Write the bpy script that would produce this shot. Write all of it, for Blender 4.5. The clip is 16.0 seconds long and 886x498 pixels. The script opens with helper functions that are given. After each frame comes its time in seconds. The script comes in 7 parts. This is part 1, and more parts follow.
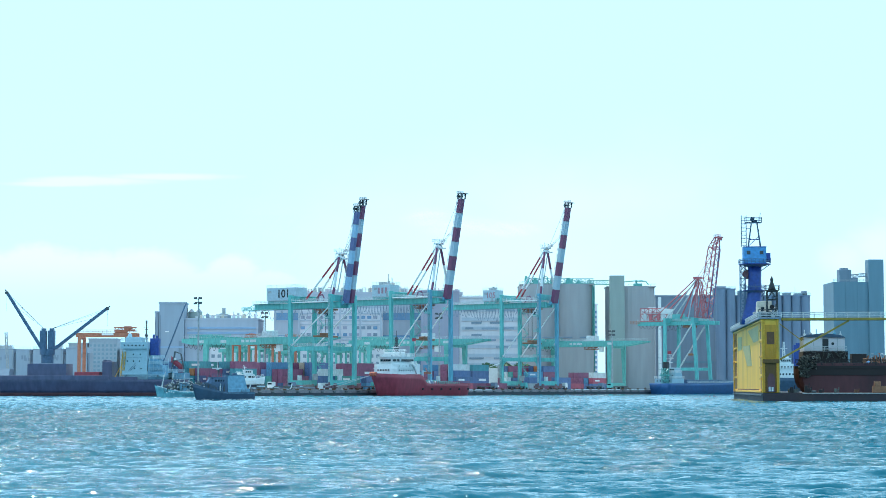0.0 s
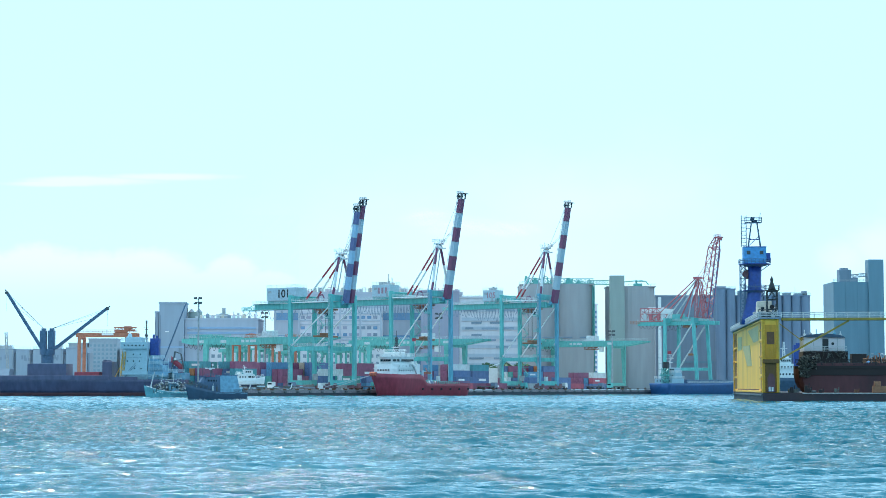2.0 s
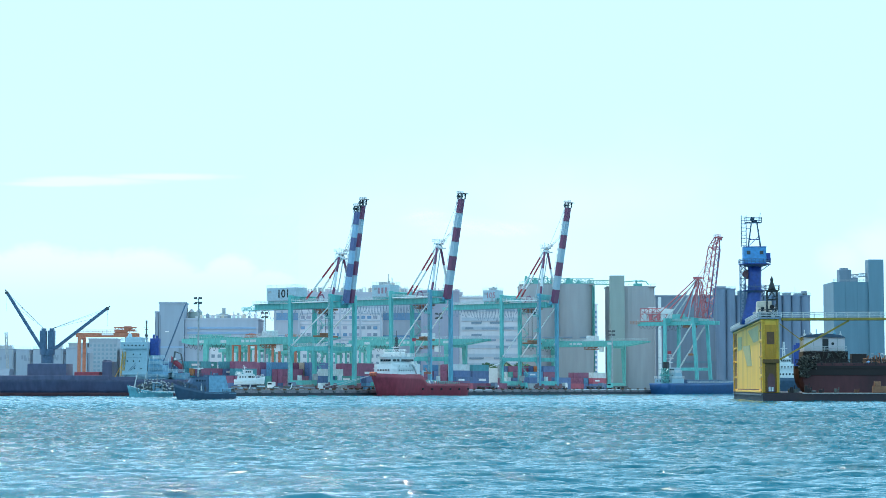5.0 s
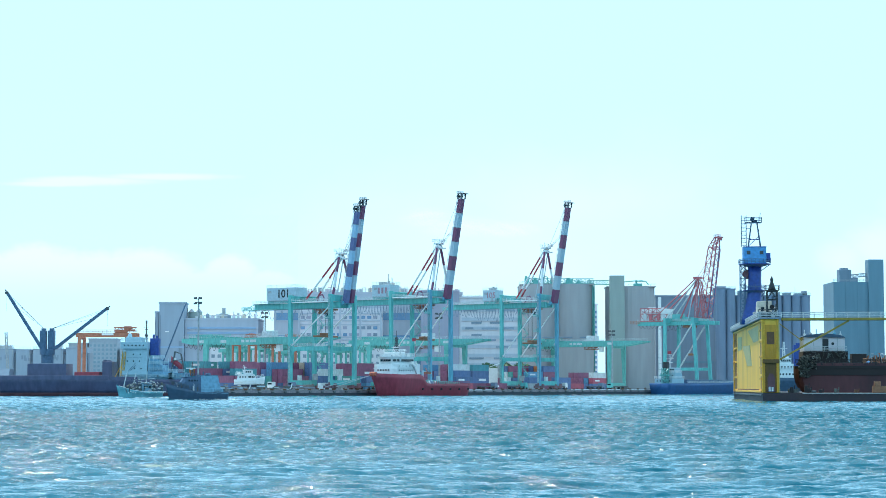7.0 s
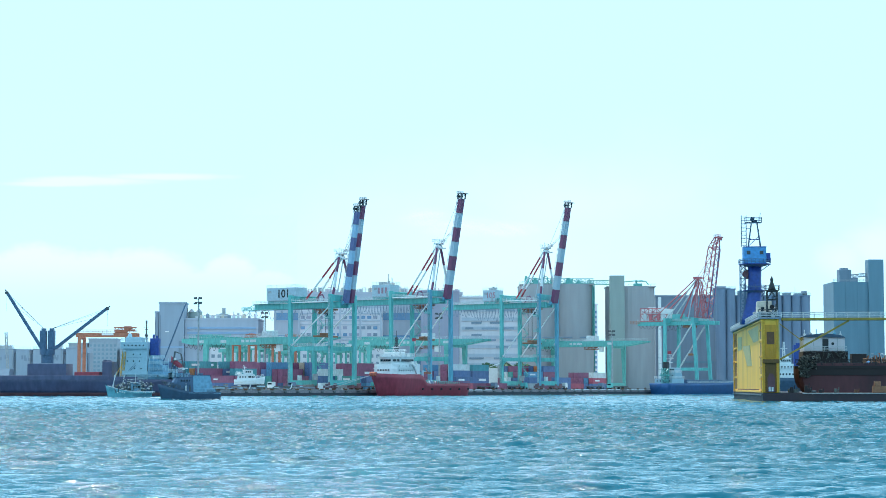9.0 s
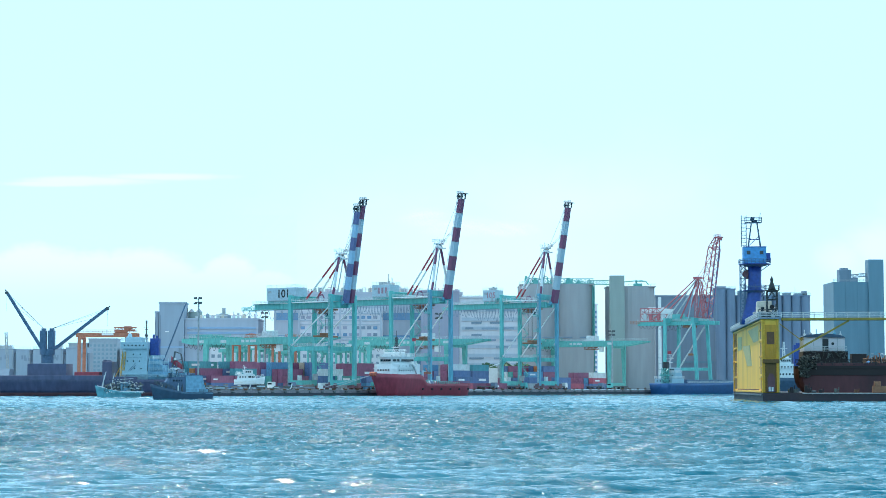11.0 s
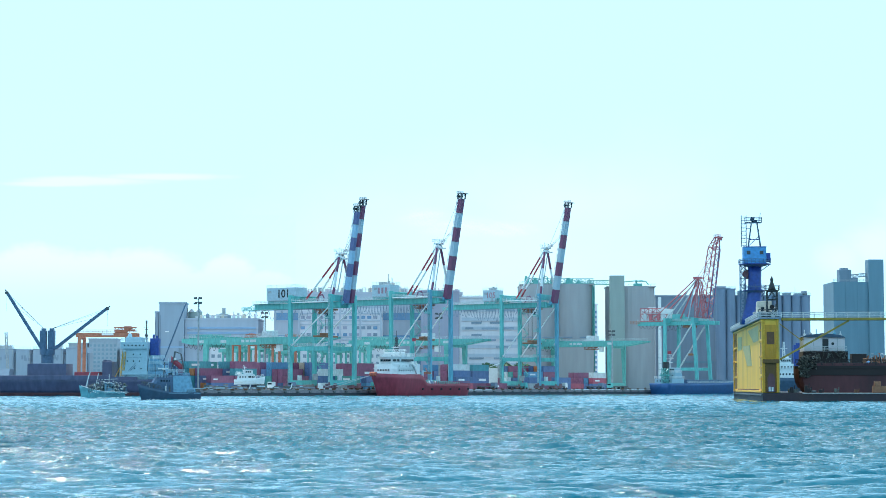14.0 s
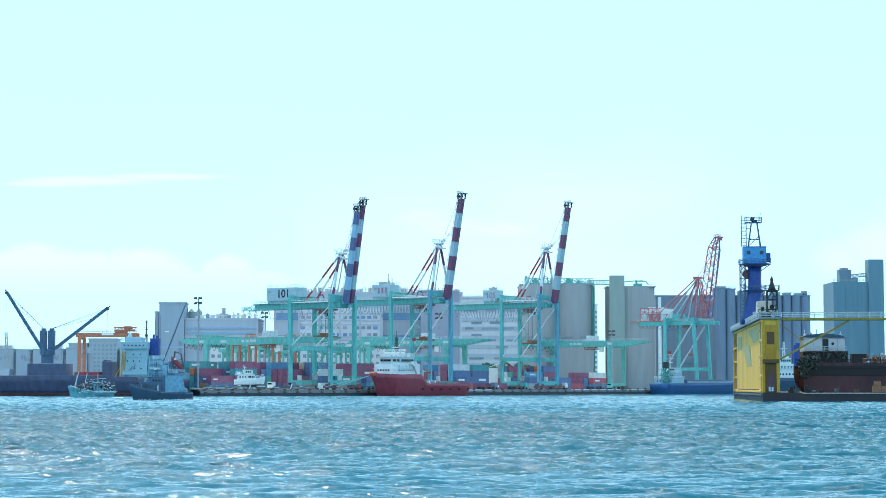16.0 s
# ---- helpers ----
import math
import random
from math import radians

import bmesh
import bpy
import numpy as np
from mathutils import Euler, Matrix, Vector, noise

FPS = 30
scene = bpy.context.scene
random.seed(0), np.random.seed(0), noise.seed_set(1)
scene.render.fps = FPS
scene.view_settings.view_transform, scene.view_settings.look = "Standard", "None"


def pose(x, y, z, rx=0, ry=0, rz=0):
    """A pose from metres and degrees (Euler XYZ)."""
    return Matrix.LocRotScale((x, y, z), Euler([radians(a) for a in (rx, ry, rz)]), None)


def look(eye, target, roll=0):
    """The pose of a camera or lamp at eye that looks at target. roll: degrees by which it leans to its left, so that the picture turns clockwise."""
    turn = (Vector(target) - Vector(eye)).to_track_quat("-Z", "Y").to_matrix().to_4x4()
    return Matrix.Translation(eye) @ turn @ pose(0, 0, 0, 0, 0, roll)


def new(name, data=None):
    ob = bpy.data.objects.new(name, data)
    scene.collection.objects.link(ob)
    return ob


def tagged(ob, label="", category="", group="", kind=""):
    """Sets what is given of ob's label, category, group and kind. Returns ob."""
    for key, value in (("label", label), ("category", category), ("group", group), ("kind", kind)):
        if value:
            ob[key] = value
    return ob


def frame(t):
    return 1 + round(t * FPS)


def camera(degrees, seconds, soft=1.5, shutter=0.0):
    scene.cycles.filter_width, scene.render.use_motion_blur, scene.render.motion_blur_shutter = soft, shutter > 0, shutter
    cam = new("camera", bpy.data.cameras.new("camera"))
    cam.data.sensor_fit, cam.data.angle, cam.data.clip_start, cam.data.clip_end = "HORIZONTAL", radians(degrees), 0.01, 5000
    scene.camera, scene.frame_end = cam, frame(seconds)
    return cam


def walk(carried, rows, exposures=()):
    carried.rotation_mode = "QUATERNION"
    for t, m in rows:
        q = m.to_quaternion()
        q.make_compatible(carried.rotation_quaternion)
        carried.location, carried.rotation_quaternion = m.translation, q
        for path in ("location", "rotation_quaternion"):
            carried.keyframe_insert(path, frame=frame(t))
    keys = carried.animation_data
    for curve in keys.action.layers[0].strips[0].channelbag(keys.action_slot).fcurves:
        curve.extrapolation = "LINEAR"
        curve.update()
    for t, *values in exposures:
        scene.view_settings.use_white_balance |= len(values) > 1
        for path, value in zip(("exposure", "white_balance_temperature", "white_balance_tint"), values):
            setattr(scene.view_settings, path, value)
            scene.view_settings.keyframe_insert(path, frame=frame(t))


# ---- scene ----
cam = camera(25, 16.0, soft=0.85)
EYE = (0, 0, 3.0)
AIM = look(EYE, (0, 100, 9.9))
walk(cam, [(0, AIM), (16, AIM)], exposures=[(0, 0.5, 6350, 5), (16, 0.5, 6350, 5)])

# ---- world and sun ----
SUN = Vector((-0.12, 0.507, 0.853)).normalized()
world = bpy.data.worlds.new("world")
scene.world = world
world.use_nodes = True
wn = world.node_tree.nodes
sky = wn.new("ShaderNodeTexSky")
sky.sky_type, sky.sun_disc = "NISHITA", False
sky.sun_elevation = math.asin(SUN.z)
sky.sun_rotation = math.atan2(SUN.x, SUN.y)
sky.air_density, sky.dust_density, sky.ozone_density = 1.0, 0.6, 1.5
wn["Background"].inputs[1].default_value = 0.12
haze = wn.new("ShaderNodeMix")  # bright even sea haze over the clear sky
haze.data_type = "RGBA"
haze.inputs[0].default_value = 0.89
haze.inputs[7].default_value = (4.22, 7.75, 10.4, 1)
world.node_tree.links.new(sky.outputs[0], haze.inputs[6])
world.node_tree.links.new(haze.outputs[2], wn["Background"].inputs[0])
lamp = bpy.data.lights.new("sun", "SUN")
lamp.energy, lamp.angle, lamp.color = 3.8, radians(0.53), (1.0, 0.95, 0.86)
sun = new("sun", lamp)
sun.matrix_world = look(SUN * 100, (0, 0, 0))


# ---- materials ----
def mat(name, color, rough=0.6, metal=0.0, vary=0.25, size=3.0, stain=None, amount=0.35, streak=1.0, bump=0.0, per=0.0):
    """Painted, stained surface: grain at `size` metres, blotches eight times that, streaks down the face where streak > 1."""
    m = bpy.data.materials.new(name)
    m.use_nodes = True
    nt = m.node_tree
    n, l = nt.nodes, nt.links
    b = n["Principled BSDF"]
    b.inputs["Roughness"].default_value, b.inputs["Metallic"].default_value = rough, metal
    tc = n.new("ShaderNodeTexCoord")
    mp = n.new("ShaderNodeMapping")
    mp.inputs["Scale"].default_value = (1, 1, 1 / streak)
    l.new(tc.outputs["Object"], mp.inputs[0])
    fine, wide = n.new("ShaderNodeTexNoise"), n.new("ShaderNodeTexNoise")
    fine.inputs["Scale"].default_value, fine.inputs["Detail"].default_value = 1 / size * 4, 5
    wide.inputs["Scale"].default_value, wide.inputs["Detail"].default_value = 0.5 / size, 3
    l.new(mp.outputs[0], fine.inputs[0])
    l.new(mp.outputs[0], wide.inputs[0])
    r1 = n.new("ShaderNodeValToRGB")
    c = color
    r1.color_ramp.elements[0].position, r1.color_ramp.elements[1].position = 0.3, 0.7
    r1.color_ramp.elements[0].color = (*[v * (1 - vary) for v in c], 1)
    r1.color_ramp.elements[1].color = (*[min(0.9, v * (1 + vary * 0.6)) for v in c], 1)
    l.new(fine.outputs[0], r1.inputs[0])
    mix = n.new("ShaderNodeMix")
    mix.data_type = "RGBA"
    s = stain or tuple(v * 0.55 for v in c)
    mix.inputs[7].default_value = (*s, 1)
    r2 = n.new("ShaderNodeMapRange")
    r2.inputs[1].default_value, r2.inputs[2].default_value = 0.5, 0.75
    r2.inputs[3].default_value, r2.inputs[4].default_value = 0.0, amount
    l.new(wide.outputs[0], r2.inputs[0])
    l.new(r2.outputs[0], mix.inputs[0])
    l.new(r1.outputs[0], mix.inputs[6])
    out = mix.outputs[2]
    if per:
        oi, hs, mr = n.new("ShaderNodeObjectInfo"), n.new("ShaderNodeHueSaturation"), n.new("ShaderNodeMapRange")
        mr.inputs[3].default_value, mr.inputs[4].default_value = 1 - per, 1 + per
        l.new(oi.outputs["Random"], mr.inputs[0])
        l.new(mr.outputs[0], hs.inputs["Value"])
        l.new(out, hs.inputs["Color"])
        out = hs.outputs[0]
    l.new(out, b.inputs["Base Color"])
    rr = n.new("ShaderNodeMapRange")
    rr.inputs[3].default_value, rr.inputs[4].default_value = max(0.05, rough - 0.12), min(1, rough + 0.12)
    l.new(fine.outputs[0], rr.inputs[0])
    l.new(rr.outputs[0], b.inputs["Roughness"])
    if bump:
        bp = n.new("ShaderNodeBump")
        bp.inputs["Distance"].default_value = bump
        l.new(fine.outputs[0], bp.inputs["Height"])
        l.new(bp.outputs[0], b.inputs["Normal"])
    return m


RUST = (0.16, 0.07, 0.035)
M = dict(
    teal=mat("teal_paint", (0.13, 0.46, 0.445), 0.5, stain=(0.07, 0.24, 0.25), streak=4),
    green=mat("green_paint", (0.13, 0.41, 0.38), 0.5, stain=(0.06, 0.25, 0.2), streak=3),
    red=mat("red_paint", (0.40, 0.05, 0.07), 0.5, stain=(0.26, 0.04, 0.04)),
    white=mat("white_paint", (0.74, 0.75, 0.76), 0.5, vary=0.08, stain=(0.5, 0.48, 0.45)),
    # white greyed and cooled: shade and haze are in the colour
    boomwhite=mat("shaded_white_paint", (0.40, 0.49, 0.56), 0.5, vary=0.12, stain=(0.36, 0.40, 0.45)),
    fadedred=mat("faded_red_lettering", (0.42, 0.22, 0.27), 0.6, vary=0.3, size=1),
    paleblue=mat("pale_blue_cladding_band", (0.27, 0.38, 0.54), 0.6, vary=0.08, size=8),
    # lilac, blue-grey and mauve walls carry shade and haze in their colour
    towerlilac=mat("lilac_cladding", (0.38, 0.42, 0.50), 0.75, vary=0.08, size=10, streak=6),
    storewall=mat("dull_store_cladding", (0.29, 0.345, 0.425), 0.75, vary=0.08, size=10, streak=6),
    # crimson pushed to purple by the haze put into it
    boomred=mat("shaded_crimson_paint", (0.20, 0.052, 0.115), 0.5, vary=0.15, stain=(0.14, 0.03, 0.08)),
    mauve=mat("mauve_cladding", (0.33, 0.32, 0.40), 0.75, vary=0.08, size=10, streak=6),
    ochre=mat("dark_ochre_paint", (0.30, 0.13, 0.015), 0.65, size=3, stain=(0.12, 0.05, 0.02), amount=0.7, streak=3),
    soot=mat("sooty_yellow_paint", (0.16, 0.075, 0.015), 0.7, size=2.5, stain=(0.04, 0.025, 0.015), amount=0.9, streak=2),
    tyregrey=mat("grey_green_scrap", (0.10, 0.11, 0.10), 0.8, vary=0.5, size=0.6),
    navygrey=mat("navy_grey_cladding", (0.165, 0.22, 0.31), 0.7, vary=0.15, size=12, streak=8),
    # yellow darkened for faces turned from the sun
    olive=mat("shaded_yellow_paint", (0.64, 0.32, 0.025), 0.6, size=3, stain=(0.25, 0.17, 0.03), amount=0.6),
    gearblack=mat("tarry_black", (0.025, 0.02, 0.022), 0.8),
    bogie=mat("oxide_primer", (0.25, 0.14, 0.16), 0.7, size=1.5, stain=(0.07, 0.045, 0.05), amount=0.7),
    timber=mat("weathered_timber", (0.24, 0.19, 0.17), 0.85, size=0.8, stain=(0.10, 0.08, 0.08), amount=0.6),
    steel=mat("dark_steel", (0.09, 0.10, 0.11), 0.5, 0.3),
    grey=mat("grey_paint", (0.34, 0.36, 0.38), 0.55),
    pale=mat("pale_steel", (0.55, 0.58, 0.60), 0.5, 0.2),
    black=mat("black_paint", (0.02, 0.022, 0.026), 0.5),
    rust=mat("rusty_steel", RUST, 0.8, stain=(0.08, 0.045, 0.03), amount=0.6),
    bowred=mat("orange_red_paint", (0.62, 0.13, 0.07), 0.55),
    orange=mat("orange_paint", (0.41, 0.15, 0.09), 0.55, stain=(0.32, 0.13, 0.06)),
    brown=mat("brown_machinery", (0.28, 0.12, 0.06), 0.6),
    yellow=mat("yellow_paint", (0.92, 0.46, 0.05), 0.55, vary=0.18, size=6, stain=(0.36, 0.21, 0.06), amount=0.6, streak=5),
    # dirt streaks over a base that includes the end face's shade
    dirtyshade=mat("dirty_shaded_yellow_paint", (0.58, 0.27, 0.02), 0.6, size=4, stain=(0.13, 0.06, 0.02), amount=0.85, streak=5),
    patch=mat("faded_green_paint", (0.44, 0.38, 0.17), 0.6, size=6),
    blue=mat("blue_paint", (0.022, 0.06, 0.28), 0.45, stain=(0.01, 0.04, 0.2)),
    skyblue=mat("light_blue_paint", (0.08, 0.30, 0.62), 0.45),
    hullnavy=mat("navy_hull_paint", (0.10, 0.10, 0.18), 0.5, size=6, stain=(0.10, 0.06, 0.10), streak=3),
    # red cooled and lifted a little, haze included in the tone
    hullred=mat("red_hull_paint", (0.36, 0.05, 0.075), 0.5, size=5, stain=(0.2, 0.03, 0.03), streak=3),
    tealblue=mat("blue_teal_tone", (0.13, 0.36, 0.48), 0.5, stain=(0.08, 0.24, 0.33), streak=4),
    boomblue=mat("boom_blue_tone", (0.13, 0.14, 0.29), 0.5, vary=0.15),
    boompale=mat("boom_pale_tone", (0.34, 0.50, 0.66), 0.5, vary=0.12),
    # bridge yellow taken down to olive: its shade, plus dirt stains
    bridgeolive=mat("shaded_olive_paint", (0.30, 0.21, 0.03), 0.6, size=3, stain=(0.14, 0.10, 0.03), amount=0.6),
    tarry=mat("tarry_steel", (0.035, 0.02, 0.028), 0.6, size=3, stain=(0.07, 0.03, 0.025), amount=0.6, streak=2),
    latticered=mat("faded_red_lattice_paint", (0.46, 0.12, 0.14), 0.5, vary=0.2),
    boot=mat("boot_topping", (0.13, 0.05, 0.06), 0.6, size=5),
    hullblue=mat("blue_hull_paint", (0.04, 0.12, 0.30), 0.5, size=6),
    hulldark=mat("slate_hull_paint", (0.04, 0.08, 0.14), 0.5, size=4),
    hullaqua=mat("aqua_hull_paint", (0.15, 0.40, 0.47), 0.5, size=1.2, stain=(0.05, 0.13, 0.16), amount=0.8, streak=2),
    yachtdark=mat("shaded_navy_hull_paint", (0.07, 0.075, 0.12), 0.6, size=2),
    boatgrey=mat("blue_grey_paint", (0.19, 0.36, 0.50), 0.5, size=3),
    boatdark=mat("dark_blue_grey_paint", (0.07, 0.12, 0.21), 0.5, size=2, stain=(0.04, 0.06, 0.10), amount=0.6),
    boatdeep=mat("deep_blue_paint", (0.08, 0.135, 0.225), 0.5, size=3),
    antifoul=mat("oxide_hull_paint", (0.10, 0.034, 0.042), 0.75, size=6, stain=(0.03, 0.016, 0.02), amount=0.7, streak=3),
    cream=mat("cream_paint", (0.62, 0.55, 0.46), 0.6, stain=(0.3, 0.2, 0.14), amount=0.6),
    glass=mat("dark_glass", (0.02, 0.03, 0.04), 0.08),
    blueglass=mat("blue_glass", (0.16, 0.27, 0.42), 0.2, vary=0.08),
    towergreen=mat("grey_green_concrete", (0.30, 0.35, 0.33), 0.85, vary=0.08, size=12, streak=8),
    concrete=mat("silo_concrete", (0.34, 0.335, 0.35), 0.85, vary=0.1, size=12, stain=(0.22, 0.23, 0.23), streak=8, bump=0.05),
    slate=mat("slate_cladding", (0.215, 0.26, 0.325), 0.7, vary=0.15, size=12, streak=8),
    bluegrey=mat("blue_grey_cladding", (0.18, 0.27, 0.33), 0.7, vary=0.12, size=12, streak=8),
    plaster=mat("white_cladding", (0.60, 0.57, 0.61), 0.75, vary=0.08, size=10, stain=(0.42, 0.43, 0.48), streak=6),
    # white walls dimmed to lavender, their shade put into the base
    plasterdim=mat("shaded_white_cladding", (0.425, 0.445, 0.51), 0.75, vary=0.08, size=10, streak=6),
    tankgrey=mat("tank_paint", (0.27, 0.32, 0.40), 0.6, vary=0.1, size=6, streak=5),
    flat=mat("apartment_render", (0.28, 0.33, 0.39), 0.8, vary=0.1, size=8),
    quay=mat("quay_concrete", (0.40, 0.39, 0.37), 0.9, size=4, stain=(0.14, 0.14, 0.13), amount=0.6, bump=0.03),
    quayface=mat("wet_quay_wall", (0.065, 0.06, 0.075), 0.8, size=3, stain=(0.03, 0.04, 0.03), amount=0.8),
    cope=mat("worn_cope_concrete", (0.25, 0.23, 0.245), 0.9, size=3, stain=(0.12, 0.09, 0.10), amount=0.9, bump=0.03),
    copeface=mat("stained_quay_concrete", (0.27, 0.23, 0.25), 0.9, size=2.5, stain=(0.13, 0.09, 0.11), amount=0.8),
    rubber=mat("black_rubber", (0.02, 0.02, 0.02), 0.85),
    # leaf green made paler to include the haze
    leaf=mat("foliage", (0.09, 0.15, 0.07), 0.7, size=1.5),
    bark=mat("bark", (0.10, 0.07, 0.05), 0.9),
    foam=mat("foam", (0.8, 0.82, 0.82), 0.9, vary=0.05),
)


def water_material():
    m = bpy.data.materials.new("sea_water")
    m.use_nodes = True
    n, l = m.node_tree.nodes, m.node_tree.links
    b = n["Principled BSDF"]
    b.inputs["Base Color"].default_value = (0.0, 0.076, 0.115, 1)
    b.inputs["Roughness"].default_value, b.inputs["IOR"].default_value = 0.19, 1.333
    b.inputs["Specular IOR Level"].default_value = 0.27
    tc = n.new("ShaderNodeTexCoord")
    mp = n.new("ShaderNodeMapping")
    mp.inputs["Scale"].default_value = (0.38, 1.0, 1.0)
    l.new(tc.outputs["Object"], mp.inputs[0])
    # facets of the chop at three sizes tilt the surface; the swell itself is in the mesh
    geo = n.new("ShaderNodeNewGeometry")
    prev = geo.outputs["Normal"]
    # rougher band placed to gather sun glitter, calmer either side, cat's paws all over
    sep, glint_in, glint_out, glint_band = n.new("ShaderNodeSeparateXYZ"), n.new("ShaderNodeMapRange"), n.new("ShaderNodeMapRange"), n.new("ShaderNodeMath")
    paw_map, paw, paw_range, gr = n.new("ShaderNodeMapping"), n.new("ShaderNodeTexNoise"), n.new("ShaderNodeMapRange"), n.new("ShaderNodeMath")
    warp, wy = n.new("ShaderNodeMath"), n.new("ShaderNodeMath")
    glint_band.operation, gr.operation, warp.operation, wy.operation = "MINIMUM", "MULTIPLY", "MULTIPLY", "ADD"
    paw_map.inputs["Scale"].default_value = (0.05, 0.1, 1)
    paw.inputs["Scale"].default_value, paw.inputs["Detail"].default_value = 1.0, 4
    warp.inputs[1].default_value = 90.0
    for node, *ends in ((glint_in, 110, 175, 0.6, 1.95), (glint_out, 265, 410, 1.95, 0.42), (paw_range, 0.42, 0.62, 0.6, 1.25)):
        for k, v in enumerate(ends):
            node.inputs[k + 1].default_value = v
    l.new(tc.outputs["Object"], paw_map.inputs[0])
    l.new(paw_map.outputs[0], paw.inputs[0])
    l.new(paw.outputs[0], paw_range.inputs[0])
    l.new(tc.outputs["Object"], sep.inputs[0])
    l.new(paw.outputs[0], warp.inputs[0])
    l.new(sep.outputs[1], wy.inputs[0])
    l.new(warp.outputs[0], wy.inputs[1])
    l.new(wy.outputs[0], glint_in.inputs[0])
    l.new(wy.outputs[0], glint_out.inputs[0])
    l.new(glint_in.outputs[0], glint_band.inputs[0])
    l.new(glint_out.outputs[0], glint_band.inputs[1])
    l.new(glint_band.outputs[0], gr.inputs[0])
    gloss = n.new("ShaderNodeMapRange")  # calm reaches are glossier than the glitter band
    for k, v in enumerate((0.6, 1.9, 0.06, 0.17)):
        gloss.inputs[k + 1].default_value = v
    l.new(glint_band.outputs[0], gloss.inputs[0])
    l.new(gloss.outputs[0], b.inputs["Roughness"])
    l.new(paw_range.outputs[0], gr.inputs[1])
    for size, detail, tilt in ((1.0, 3, 1.2), (5.0, 3, 1.5), (22.0, 3, 1.6), (70.0, 2, 1.1)):
        ns, off, sc = n.new("ShaderNodeTexNoise"), n.new("ShaderNodeVectorMath"), n.new("ShaderNodeVectorMath")
        ad = n.new("ShaderNodeVectorMath")
        ns.inputs["Scale"].default_value, ns.inputs["Detail"].default_value = size, detail
        l.new(mp.outputs[0], ns.inputs[0])
        off.operation, sc.operation, ad.operation = "SUBTRACT", "MULTIPLY", "ADD"
        off.inputs[1].default_value = (0.5, 0.5, 0.5)
        sc.inputs[1].default_value = (tilt * 0.8, tilt, 0)
        l.new(ns.outputs["Color"], off.inputs[0])
        rough = n.new("ShaderNodeVectorMath")
        rough.operation = "SCALE"
        l.new(off.outputs[0], rough.inputs[0])
        l.new(gr.outputs[0], rough.inputs["Scale"])
        l.new(rough.outputs[0], sc.inputs[0])
        l.new(prev, ad.inputs[0])
        l.new(sc.outputs[0], ad.inputs[1])
        prev = ad.outputs[0]
    nrm = n.new("ShaderNodeVectorMath")
    nrm.operation = "NORMALIZE"
    l.new(prev, nrm.inputs[0])
    l.new(nrm.outputs[0], b.inputs["Normal"])
    return m


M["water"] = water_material()


